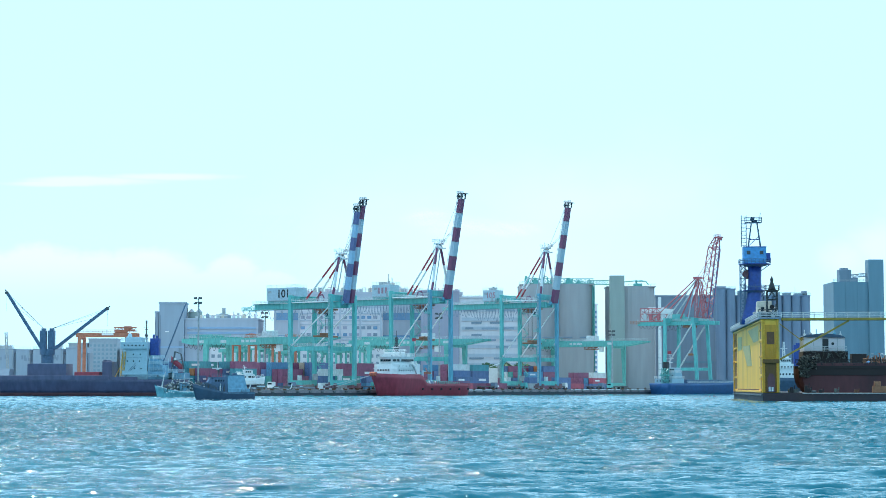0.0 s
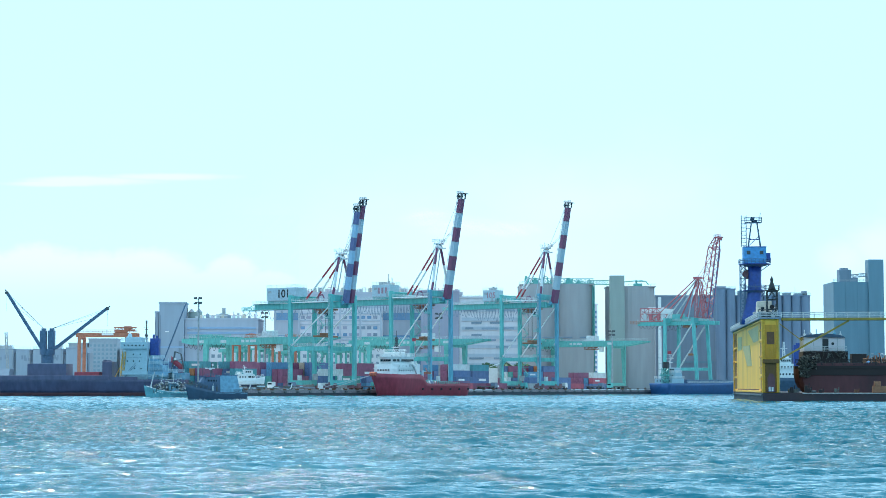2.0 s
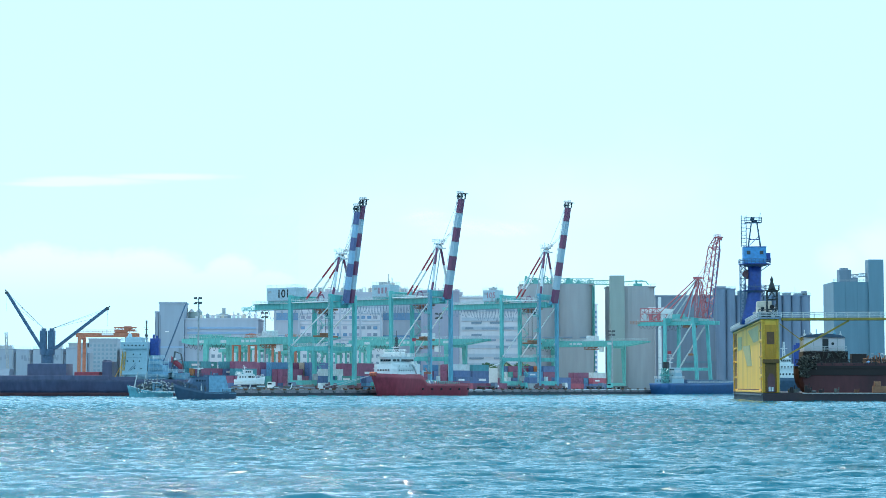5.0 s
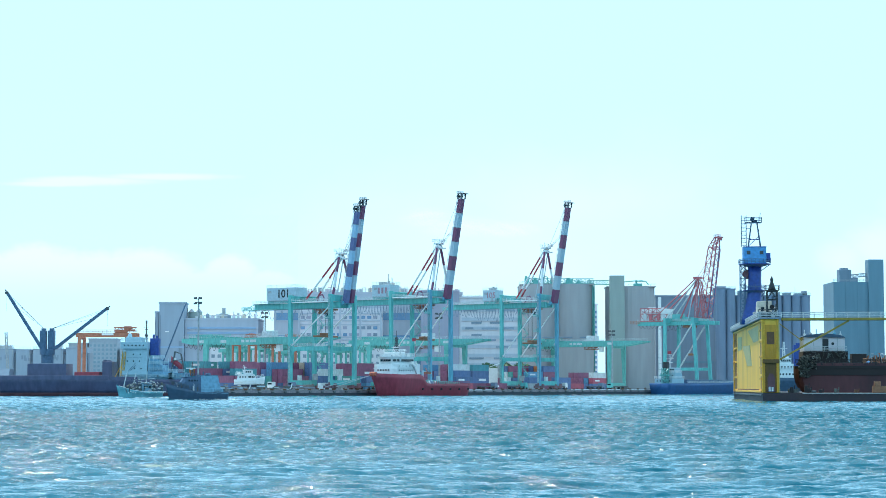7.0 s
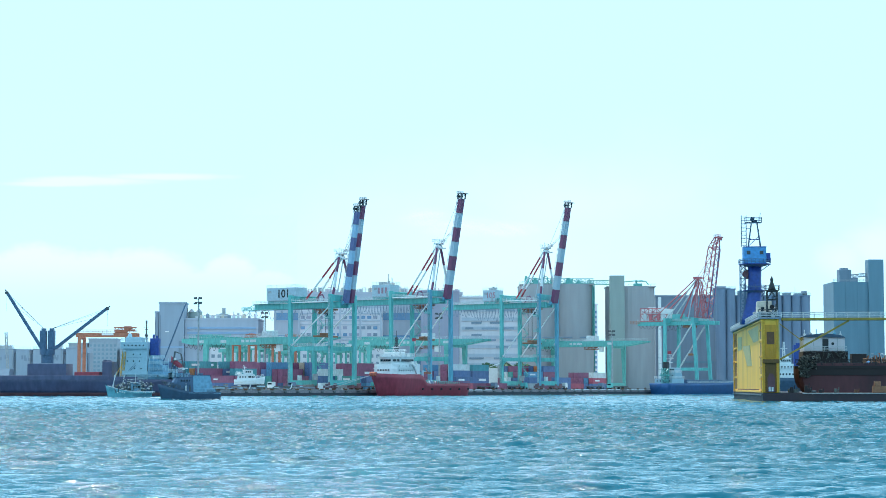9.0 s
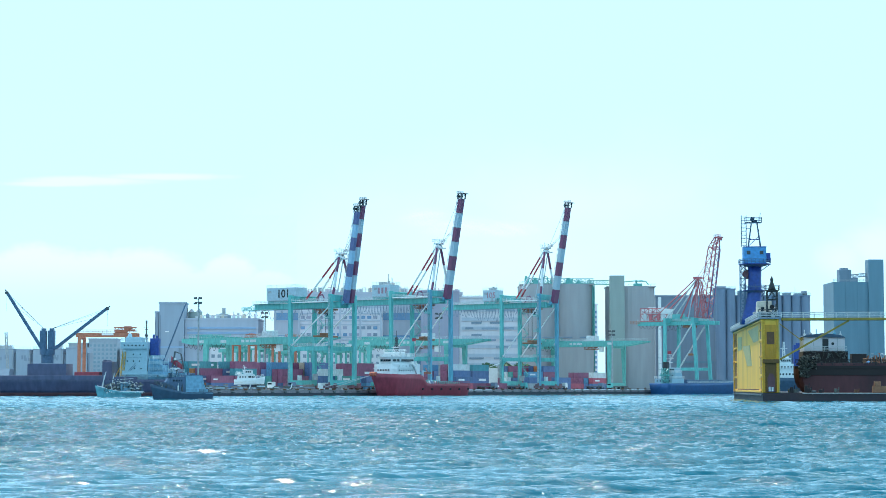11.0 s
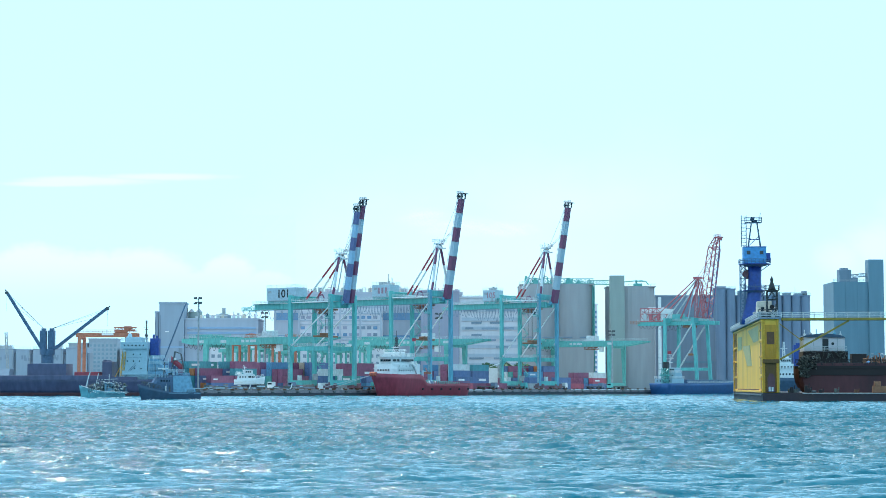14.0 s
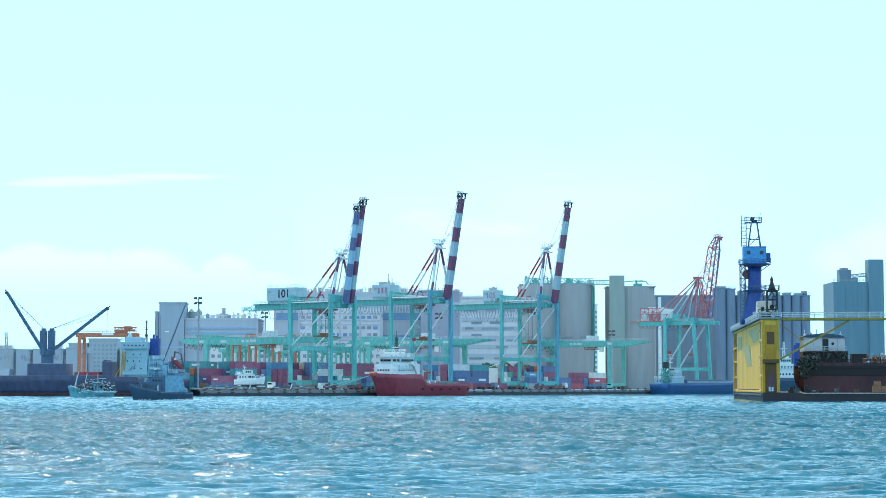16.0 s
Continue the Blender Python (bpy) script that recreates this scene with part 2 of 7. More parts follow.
# ---- mesh building ----
class Form:
    """Vertices and faces of one mesh."""
    def __init__(self):
        self.v, self.f = [], []

    def add(self, verts, faces):
        k = len(self.v)
        self.v += [tuple(p) for p in verts]
        self.f += [[i + k for i in f] for f in faces]
        return self

    def box(self, x0, x1, y0, y1, z0, z1, c=None):
        """A box with chamfered edges."""
        if c is None:
            c = min(0.06, 0.12 * min(x1 - x0, y1 - y0, z1 - z0))
        vs, ix = [], {}
        for sx in (0, 1):
            for sy in (0, 1):
                for sz in (0, 1):
                    for ax in range(3):
                        p = [(x0, x1)[sx], (y0, y1)[sy], (z0, z1)[sz]]
                        for o in range(3):
                            if o != ax:
                                p[o] += c * (1, -1)[(sx, sy, sz)[o]]
                        ix[sx, sy, sz, ax] = len(vs)
                        vs.append(p)
        fs = []
        for ax in range(3):
            o1, o2 = [o for o in range(3) if o != ax]
            for s in (0, 1):
                ring = []
                for a, b in ((0, 0), (1, 0), (1, 1), (0, 1)):
                    k = [0, 0, 0]
                    k[ax], k[o1], k[o2] = s, a, b
                    ring.append(ix[(*k, ax)])
                fs.append(ring if s ^ (ax == 1) else ring[::-1])
        for ax in range(3):
            o1, o2 = [o for o in range(3) if o != ax]
            for a in (0, 1):
                for b in (0, 1):
                    k0, k1 = [0, 0, 0], [0, 0, 0]
                    k0[ax], k1[ax] = 0, 1
                    k0[o1] = k1[o1] = a
                    k0[o2] = k1[o2] = b
                    fs.append([ix[(*k0, o1)], ix[(*k1, o1)], ix[(*k1, o2)], ix[(*k0, o2)]])
        for sx in (0, 1):
            for sy in (0, 1):
                for sz in (0, 1):
                    fs.append([ix[sx, sy, sz, a] for a in range(3)])
        return self.add(vs, fs)

    def beam(self, p, q, w, h=None, up=(0, 0, 1)):
        """A rectangular bar from p to q, w wide and h deep."""
        p, q = Vector(p), Vector(q)
        h = h or w
        d = (q - p).normalized()
        up = Vector(up)
        if abs(d.dot(up)) > 0.98:
            up = Vector((0, 1, 0))
        s = d.cross(up).normalized()
        t = s.cross(d)
        vs = [e + s * (a * w / 2) + t * (b * h / 2) for e in (p, q) for a, b in ((-1, -1), (1, -1), (1, 1), (-1, 1))]
        return self.add(vs, [[3, 2, 1, 0], [4, 5, 6, 7], [0, 1, 5, 4], [1, 2, 6, 5], [2, 3, 7, 6], [3, 0, 4, 7]])

    def tube(self, p, q, r, r2=None, n=8, caps=True):
        p, q = Vector(p), Vector(q)
        r2 = r if r2 is None else r2
        d = (q - p).normalized()
        s = d.orthogonal().normalized()
        t = d.cross(s)
        vs = []
        for e, k in ((p, r), (q, r2)):
            vs += [e + (s * math.cos(2 * math.pi * i / n) + t * math.sin(2 * math.pi * i / n)) * k for i in range(n)]
        fs = [[i, (i + 1) % n, n + (i + 1) % n, n + i] for i in range(n)]
        if caps:
            fs += [list(range(n))[::-1], list(range(n, 2 * n))]
        return self.add(vs, fs)

    def path(self, pts, r, n=5):
        for a, b in zip(pts, pts[1:]):
            self.tube(a, b, r, n=n)
        return self

    def dome(self, c, r, h, n=12, k=4):
        vs, fs = [], []
        for j in range(k):
            a = j / k * math.pi / 2
            vs += [(c[0] + r * math.cos(a) * math.cos(2 * math.pi * i / n), c[1] + r * math.cos(a) * math.sin(2 * math.pi * i / n), c[2] + h * math.sin(a)) for i in range(n)]
        vs.append((c[0], c[1], c[2] + h))
        for j in range(k - 1):
            fs += [[j * n + i, j * n + (i + 1) % n, (j + 1) * n + (i + 1) % n, (j + 1) * n + i] for i in range(n)]
        fs += [[(k - 1) * n + i, (k - 1) * n + (i + 1) % n, k * n] for i in range(n)]
        fs.append(list(range(n))[::-1])
        return self.add(vs, fs)

    def loft(self, rings, close=True, caps=True):
        """Skin through rings of equal length."""
        n = len(rings[0])
        fs = []
        for j in range(len(rings) - 1):
            for i in range(n if close else n - 1):
                fs.append([j * n + i, j * n + (i + 1) % n, (j + 1) * n + (i + 1) % n, (j + 1) * n + i])
        if caps:
            fs += [list(range(n))[::-1], list(range((len(rings) - 1) * n, len(rings) * n))]
        return self.add([p for r in rings for p in r], fs)

    def rail(self, pts, h=1.1, gap=2.0, r=0.035, rows=3):
        """A handrail with posts along a line of points."""
        for a, b in zip(pts, pts[1:]):
            a, b = Vector(a), Vector(b)
            k = max(1, round((b - a).length / gap))
            for i in range(k + 1):
                p = a.lerp(b, i / k)
                self.beam(p, p + Vector((0, 0, h)), r * 1.6)
            for j in range(1, rows + 1):
                z = Vector((0, 0, h * j / rows))
                self.beam(a + z, b + z, r * 2)
        return self

    def lattice(self, p, q, w, h, bays, r=0.12, up=(0, 0, 1), w2=None, h2=None):
        """A four-chord lattice girder from p to q."""
        p, q = Vector(p), Vector(q)
        d = (q - p).normalized()
        up = Vector(up)
        s = d.cross(up).normalized()
        t = s.cross(d)
        w2, h2 = w2 or w, h2 or h
        node = []
        for i in range(bays + 1):
            f = i / bays
            ww, hh = w + (w2 - w) * f, h + (h2 - h) * f
            c = p.lerp(q, f)
            node.append([c + s * (a * ww / 2) + t * (b * hh / 2) for a, b in ((-1, -1), (1, -1), (1, 1), (-1, 1))])
        for i in range(bays):
            for k in range(4):
                self.beam(node[i][k], node[i + 1][k], r * 2)
                self.beam(node[i][k], node[i][(k + 1) % 4], r * 1.3)
                a, b = (k, (k + 1) % 4) if i % 2 else ((k + 1) % 4, k)
                self.beam(node[i][a], node[i + 1][b], r * 1.3)
        return self


def mesh_of(name, form, material):
    me = bpy.data.meshes.new(name)
    me.from_pydata(form.v, [], form.f)
    bm = bmesh.new()
    bm.from_mesh(me)
    bmesh.ops.recalc_face_normals(bm, faces=bm.faces)
    bm.to_mesh(me)
    bm.free()
    me.materials.append(material)
    return me


def part(name, form, material, parent=None, label="", smooth=False):
    """One mesh object under a thing or a part."""
    me = form if isinstance(form, bpy.types.Mesh) else mesh_of(name, form, M[material])
    if smooth:
        me.shade_smooth()
    ob = new(name, me)
    ob.parent = parent
    if label:
        tagged(ob, label)
    return ob


def thing(name, m, label, category, group="", kind=""):
    ob = new(name)
    ob.matrix_basis = m
    ob.empty_display_size = 0.5
    return tagged(ob, label, category, group, kind)


def words(text, size, m, parent, material, name="lettering"):
    """Raised letters as a mesh."""
    cu = bpy.data.curves.new("text", "FONT")
    cu.body, cu.size, cu.extrude, cu.align_x, cu.align_y = text, size, 0.02, "CENTER", "CENTER"
    cu.offset = 0.02 * size
    ob = bpy.data.objects.new("text", cu)
    me = bpy.data.meshes.new_from_object(ob)
    bpy.data.objects.remove(ob)
    me.materials.clear()
    me.materials.append(M[material])
    o = new(name, me)
    o.parent = parent
    o.matrix_basis = m
    return o


# ---- plan: the quay runs away to the east-north-east; a is metres seaward of its edge, s metres along it ----
QX, QY, TURN = -18.05, 760.0, -35.0
NV = Vector((math.cos(radians(TURN)), math.sin(radians(TURN)), 0))
UV = Vector((-NV.y, NV.x, 0))
DECK = 1.9


def berth(a, s, z=DECK):
    """Pose at a metres seaward, s metres along: x seaward, y along the quay."""
    p = Vector((QX, QY, z)) + NV * a + UV * s
    return pose(p.x, p.y, p.z, 0, 0, TURN)


def slab(name, outline, z0, z1, material, label, category):
    f = Form()
    n = len(outline)
    f.add([(x, y, z) for z in (z0, z1) for x, y in outline], [list(range(n))[::-1], list(range(n, 2 * n))] + [[i, (i + 1) % n, n + (i + 1) % n, n + i] for i in range(n)])
    return tagged(part(name, f, material), label, category, kind="structure")


def setting():
    f = Form()
    f.add([(-4800, -1500, -0.7), (4800, -1500, -0.7), (4800, 4800, -0.7), (-4800, 4800, -0.7)], [[0, 1, 2, 3]])
    tagged(part("water", f, "water"), "blue-green harbour water reaching the horizon", "water", kind="structure")
    e0, e1 = berth(0, -110).translation, berth(0, 262).translation
    slab("ground", [(e0.x, e0.y), (e1.x, e1.y), (900, e1.y + 30), (4000, 4500), (-4000, 4500), (-900, 730), (-82, 730)], -4, DECK, "quay", "concrete container quay behind the water", "quay")


def wave_sheet(seed, lift, far):
    """Choppy water from the near shore to the quay, finer where it is near."""
    rng = np.random.RandomState(seed)
    d = 1 / np.linspace(1 / 38, 1 / 112, 560)
    if far:
        d = np.concatenate([d, np.arange(112.3, 250, 0.3), np.arange(250.4, 420, 0.5), np.arange(421, 720, 1.0), np.arange(722, 1150, 6)])
    else:
        d = np.concatenate([d, np.arange(112.6, 150, 0.6)])
    across = np.linspace(-1, 1, 440)
    Y = np.repeat(d[:, None], len(across), 1)
    X = (d[:, None] * math.tan(radians(13.3)) + 9.5) * across[None, :]
    Z = np.zeros_like(X)
    # short waves steepen across the same band to feed its glitter
    glint_band = np.clip((Y - 78) / 45, 0, 1) * np.clip((480 - Y) / 200, 0.3, 1)
    for i in range(80):
        lam = 0.24 * (22 ** rng.rand())
        th = rng.normal(0, 0.5 if lam < 1 else 0.32) + radians(-84)
        k = 2 * math.pi / lam
        slope = 0.06 * (0.7 + 0.6 * rng.rand())
        ph = k * (X * math.cos(th) + Y * math.sin(th)) + rng.rand() * 6.28
        Z += slope / k * (np.sin(ph) + 0.25 * np.sin(2 * ph + 0.6)) * ((0.52 + 1.0 * glint_band) if lam < 1.2 else 0.66 + 0.2 * glint_band)
    Z += lift
    nr, nc = X.shape
    v = np.stack([X, Y, Z], -1).reshape(-1, 3)
    idx = np.arange(nr * nc).reshape(nr, nc)
    q = np.stack([idx[:-1, :-1], idx[:-1, 1:], idx[1:, 1:], idx[1:, :-1]], -1).reshape(-1, 4)
    me = bpy.data.meshes.new("wave_sheet")
    me.vertices.add(len(v))
    me.vertices.foreach_set("co", v.ravel())
    me.loops.add(q.size)
    me.loops.foreach_set("vertex_index", q.ravel())
    me.polygons.add(len(q))
    me.polygons.foreach_set("loop_start", np.arange(0, q.size, 4))
    me.update(calc_edges=True)
    me.shade_smooth()
    me.materials.append(M["water"])
    return tagged(new("wave_sheet", me), "choppy blue-green harbour waves glinting in the sun", "waves", kind="stuff")



# ---- quay cranes ----
def ladder(f, p, h, w=0.5):
    """An upright ladder in the x-z plane."""
    x, y, z = p
    f.beam((x - w / 2, y, z), (x - w / 2, y, z + h), 0.09).beam((x + w / 2, y, z), (x + w / 2, y, z + h), 0.09)
    for i in range(int(h / 0.6)):
        f.beam((x - w / 2, y, z + 0.4 + i * 0.6), (x + w / 2, y, z + 0.4 + i * 0.6), 0.06)
    return f


def festoon(f, x0, x1, y, z, loops, drop):
    """Cable loops that hang from a track."""
    w = (x1 - x0) / loops
    for i in range(loops):
        d = drop * (0.75 + 0.5 * ((i * 7) % 5) / 5) * (1.0 if 0.3 < i / loops < 0.75 else 0.6)
        f.path([(x0 + w * (i + k / 6), y, z - d * (1 - (2 * k / 6 - 1) ** 2) ) for k in range(7)], 0.09, 4)
    return f


def quay_crane(m, label, number, gauge, base, top, girder, portal, apex, tip, reach, house, twin=False):
    """A ship-to-shore crane: x seaward from the sea-side legs, y along the quay."""
    t = thing("quay_crane", m, label, "crane", "container cranes on the quay")
    b, g = base / 2, gauge
    for x, y in ((0, -b), (0, b), (-g, -b), (-g, b)):
        # sea-side legs get a bluer teal that holds their shade
        part("leg", Form().box(x - 0.65, x + 0.65, y - 0.75, y + 0.75, 1.6, top), "tealblue" if x == 0 and not twin else "teal", t)
        bo = part("bogie", Form().box(x - 0.6, x + 0.6, y - 3.6, y - 0.3, 0.6, 1.6).box(x - 0.6, x + 0.6, y + 0.3, y + 3.6, 0.6, 1.6).box(x - 0.55, x + 0.55, y - 2.4, y + 2.4, 1.6, 2.3).box(x - 0.4, x + 0.4, y - 0.9, y + 0.9, 2.3, 2.8).box(x + 0.6, x + 1.1, y + 1.2, y + 2.4, 1.2, 2.4), "bogie", t)
        for k in (-2.6, -1.5, 1.5, 2.6):
            part("wheel", Form().tube((x - 0.2, y + k, 0.45), (x + 0.2, y + k, 0.45), 0.45, n=12), "rust", bo)
    for x in (0, -g):
        part("sill_beam", Form().box(x - 0.55, x + 0.55, -b + 0.75, b - 0.75, 1.7, 3.5), "teal", t)
        part("upper_cross_beam", Form().box(x - 0.6, x + 0.6, -b + 0.75, b - 0.75, top - 2.6, top - 0.3), "teal", t)
    for y in (-b, b):
        part("portal_beam", Form().box(-g + 0.65, -0.65, y - 0.6, y + 0.6, portal - 0.8, portal + 0.8), "teal", t)
        part("diagonal_brace", Form().tube((-0.3, y, girder - 0.5), (-g + 0.3, y, portal + 1.0), 0.27, n=10), "white", t, "pale steel tube")
    gy = 2.6
    for y in (-gy, gy):
        part("girder", Form().box(-reach, 0.9, y - 0.6, y + 0.6, girder - 1.1, girder + 1.1), "teal", t)
    for x in (-reach + 0.4, -reach * 0.7, -g - 1.5, -g * 0.5, 0):
        part("girder_tie", Form().box(x - 0.35, x + 0.35, -gy + 0.6, gy - 0.6, girder - 0.5, girder + 0.8), "teal", t)
    part("girder_walkway", Form().box(-reach, -0.8, -gy - 1.7, -gy - 0.62, girder + 0.95, girder + 1.05).rail([(-reach, -gy - 1.65, girder + 1.05), (-0.8, -gy - 1.65, girder + 1.05)], 1.1, 2.2, 0.04), "pale", t)
    ft = part("cable_festoon", festoon(Form().box(-reach - 5, -2.5, -gy - 2.0, -gy - 1.8, girder - 1.6, girder - 1.4), -reach - 4.5, -3, -gy - 1.9, girder - 1.6, 13 if twin else 30, 3.6 if twin else 4.6), "slate", t, "hanging black power cable loops")
    part("rear_platform", Form().box(-reach - 6, -reach, -gy - 1, gy + 1, girder - 1.4, girder - 1.2).rail([(-reach, -gy - 1, girder - 1.2), (-reach - 6, -gy - 1, girder - 1.2), (-reach - 6, gy + 1, girder - 1.2), (-reach, gy + 1, girder - 1.2)], 1.1, 1.5, 0.05).beam((-reach, -gy, girder + 1), (-reach - 6, -gy, girder - 1.2), 0.2).beam((-reach, gy, girder + 1), (-reach - 6, gy, girder - 1.2), 0.2), "teal", t)
    # machinery house
    h0, h1 = house
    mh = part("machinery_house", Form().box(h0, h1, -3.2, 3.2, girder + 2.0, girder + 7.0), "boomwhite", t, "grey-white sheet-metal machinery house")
    if not twin:
        part("roof_unit", Form().box(h0 + 2, h0 + 4.2, -1.5, 1.5, girder + 7.0, girder + 8.2).tube((h1 - 3, 0, girder + 7), (h1 - 3, 0, girder + 8.6), 0.5, n=10).beam((h1 - 1.2, 0, girder + 7), (h1 - 1.2, 0, girder + 9.6), 0.12), "grey", mh)
    part("wall_seam", Form().box((h0 + h1) / 2 - 0.06, (h0 + h1) / 2 + 0.06, -3.24, -3.2, girder + 2.2, girder + 3.0).box(h0 + 0.4, h1 - 0.4, -3.24, -3.2, girder + 2.2, girder + 2.35), "grey", mh)
    part("roof_rail", Form().rail([(h0, -3.2, girder + 7), (h1, -3.2, girder + 7), (h1, 3.2, girder + 7)], 1.0, 2.5, 0.04), "pale", mh)
    part("vent", Form().box(h0 + 1.0, h0 + 2.4, -3.34, -3.2, girder + 5.0, girder + 5.8), "grey", mh)
    part("house_door", Form().box(h1 - 2.0, h1 - 1.0, -3.28, -3.2, girder + 2.1, girder + 4.2), "grey", mh)
    part("house_footing", Form().box(h0 + 0.3, h1 - 0.3, -2.8, 2.8, girder + 1.1, girder + 2.0), "teal", mh)
    cx = (h0 + h1) / 2 + 1.0
    if number:
        words(number, 4.2 if twin else 3.4, pose(cx, -3.24, girder + 4.6, 90), mh, "black" if twin else "fadedred")
    else:
        for k in range(3):
            part("number_bar", Form().box(cx - 2.6 + k * 1.8, cx - 1.6 + k * 1.8, -3.26, -3.2, girder + 3.4, girder + 5.8), "fadedred", mh)
    part("winch_frame", Form().lattice((h1 + 0.6, 0, girder + 2.2), (h1 + 6, 0, girder + 2.2), 4.6, 2.2, 4, 0.1).box(h1 + 1.5, h1 + 4.5, -1.5, 1.5, girder + 1.2, girder + 3.4), "green", t)
    # apex frame, stays
    ah = apex - top
    for y, sy in ((-b, -1), (b, 1)):
        p, q = Vector((0, y * 0.8, top)), Vector((-0.8, sy * 1.0, apex - 0.6))
        for f0, f1, c in ((0, 0.16, "boomred"), (0.16, 0.56, "white"), (0.56, 0.93, "boomred"), (0.93, 1, "white")):
            part("apex_leg", Form().tube(p.lerp(q, f0), p.lerp(q, f1), 0.5, 0.46, 10), c, t)
    for sy in (-1, 1):
        a, e = Vector((-0.8, sy * 1.3, apex - 1)), Vector((-g + 4.0, sy * (3.0 if twin else 1.6), top - 1.5))
        for k, (f0, f1, c) in enumerate(((0, 0.15, "white"), (0.15, 0.5, "red"), (0.5, 0.8, "white"), (0.8, 1, "red"))):
            part("backstay", Form().tube(a.lerp(e, f0), a.lerp(e, f1), 0.36, n=8), c, t)
        a, e = Vector((-0.8, sy * 1.3, apex - 2)), Vector((-5.2, sy * 2.6, girder + 1))
        part("inner_stay", Form().tube(a, e, 0.2, n=8), "boomwhite", t)
    part("apex_head", Form().box(-1.9, 0.5, -2.0, 2.0, apex - 0.5, apex + 0.2).rail([(-2.4, -2.3, apex + 0.2), (1.2, -2.3, apex + 0.2), (1.2, 2.3, apex + 0.2), (-2.4, 2.3, apex + 0.2)], 1.2, 1.2, 0.06)
         .tube((-0.6, -1.4, apex - 1.6), (-0.6, 1.4, apex - 1.6), 0.8, n=12).box(0.4, 2.2, -0.6, 0.6, apex - 2.4, apex - 1.8).beam((-1.6, 0, apex), (-1.6, 0, apex + 2.4), 0.12), "white", t)
    part("apex_ladder", ladder(Form(), (-2.6, -1.0, girder + 1), apex - girder - 1), "pale", t)
    # raised boom in painted bands
    hx, lean = (2.4, 0.16) if twin else (3.0, 0.18)
    h = Vector((hx + 0.2, 0, girder + 0.7))
    e = Vector((hx + (tip - girder) * lean, 0, tip))
    n = 7
    w = 1.9 if twin else 3.3
    for y, cut in (((-1.45, 0.93), (1.45, 1.0)) if twin else ((0, 1.0),)):
        for k in range(n):
            p, q = h.lerp(e, k / n * cut), h.lerp(e, (k + 1) / n * cut)
            p.y = q.y = y
            sh = (1.0 - 0.22 * k / n)
            # the twin's near boom takes blue tones, the far one crimson and white
            bd = part("boom_section", Form().beam(p, q, w * sh, 1.7 * sh, up=(1, 0, 0)), ("boomblue" if y < 0 else "boomred") if k % 2 == 0 else ("boompale" if y < 0 else "boomwhite"), t)
            part("boom_flange", Form().beam(q - (q - p).normalized() * 0.12, q, w * sh + 0.16, 1.7 * sh + 0.16, up=(1, 0, 0)), "grey", bd)
            part("boom_rail", Form().rail([p + Vector((-1.0 * sh, -w / 2 * sh, 0)), q + Vector((-1.0 * sh, -w / 2 * sh, 0))], 0.01, 1.2, 0.05, 1).beam(p + Vector((-1.5 * sh, -w / 2 * sh, 0)), q + Vector((-1.5 * sh, -w / 2 * sh, 0)), 0.09), "grey", bd)
        tp = h.lerp(e, cut)
        tp.y = y
        f = Form()
        for sx in (-0.9, 0.7):
            for sy in (-0.42, 0.42):
                f.beam((tp.x + sx, y + sy * w, tp.z - 0.1), (tp.x + sx + 0.25, y + sy * w, tp.z + 1.9), 0.42)
            f.beam((tp.x + sx, y - 0.42 * w, tp.z), (tp.x + sx + 0.25, y + 0.42 * w, tp.z + 1.8), 0.14)
        f.box(tp.x - 1.2, tp.x + 2.2, y - w * 0.5, y + w * 0.5, tp.z + 1.8, tp.z + 2.05)
        f.rail([(tp.x - 1.2, y - w * 0.5, tp.z + 2.05), (tp.x + 2.2, y - w * 0.5, tp.z + 2.05)], 0.7, 0.9, 0.05)
        f.tube((tp.x - 1.3, y - w * 0.3, tp.z + 1.0), (tp.x - 1.3, y + w * 0.3, tp.z + 1.0), 0.5, n=12)
        part("boom_tip", f, "steel", t, "open steel frame with rope sheaves at the boom tip")
        part("boom_hinge", Form().tube((h.x - 0.6, y - w * 0.6, h.z), (h.x - 0.6, y + w * 0.6, h.z), 0.6, n=12).box(0.9, 2.0, y - 0.5, y + 0.5, h.z - 0.8, h.z + 1.0), "tealblue", t)
    part("boom_rope", Form().tube((-0.6, -0.5, apex - 1.4), h.lerp(e, 0.72) + Vector((-0.9, -0.5, 0)), 0.07, n=4).tube((-0.6, 0.5, apex - 1.4), h.lerp(e, 0.72) + Vector((-0.9, 0.5, 0)), 0.07, n=4).tube((-0.6, 0.8, apex - 1.4), e + Vector((-1.4, 0.6, 1)), 0.05, n=4), "steel", t)
    # trolley, cab, spreader
    tx = -g * 0.42
    tr = part("trolley", Form().box(tx - 3.5, tx + 3.5, -2.9, 2.9, girder - 1.9, girder - 1.3).lattice((tx - 3, 0, girder - 2.4), (tx + 3, 0, girder - 2.4), 4.4, 1.0, 4, 0.1).box(tx - 1.6, tx + 0.6, -2.2, 0.2, girder - 3.2, girder - 1.9), "brown", t, "rust-brown trolley under the girder")
    part("cab", Form().box(tx + 1.4, tx + 3.4, -2.2, 0, girder - 4.6, girder - 2.4), "white", t, "white operator cab")
    part("cab_window", Form().box(tx + 1.6, tx + 3.2, -2.26, -2.2, girder - 4.3, girder - 3.0), "glass", t)
    sp = 19.5
    part("spreader", Form().box(tx - 1.2, tx + 1.2, -6, 6, sp, sp + 0.6).box(tx - 1.4, tx + 1.4, -1.8, 1.8, sp + 0.6, sp + 1.6), "brown", t)
    f = Form()
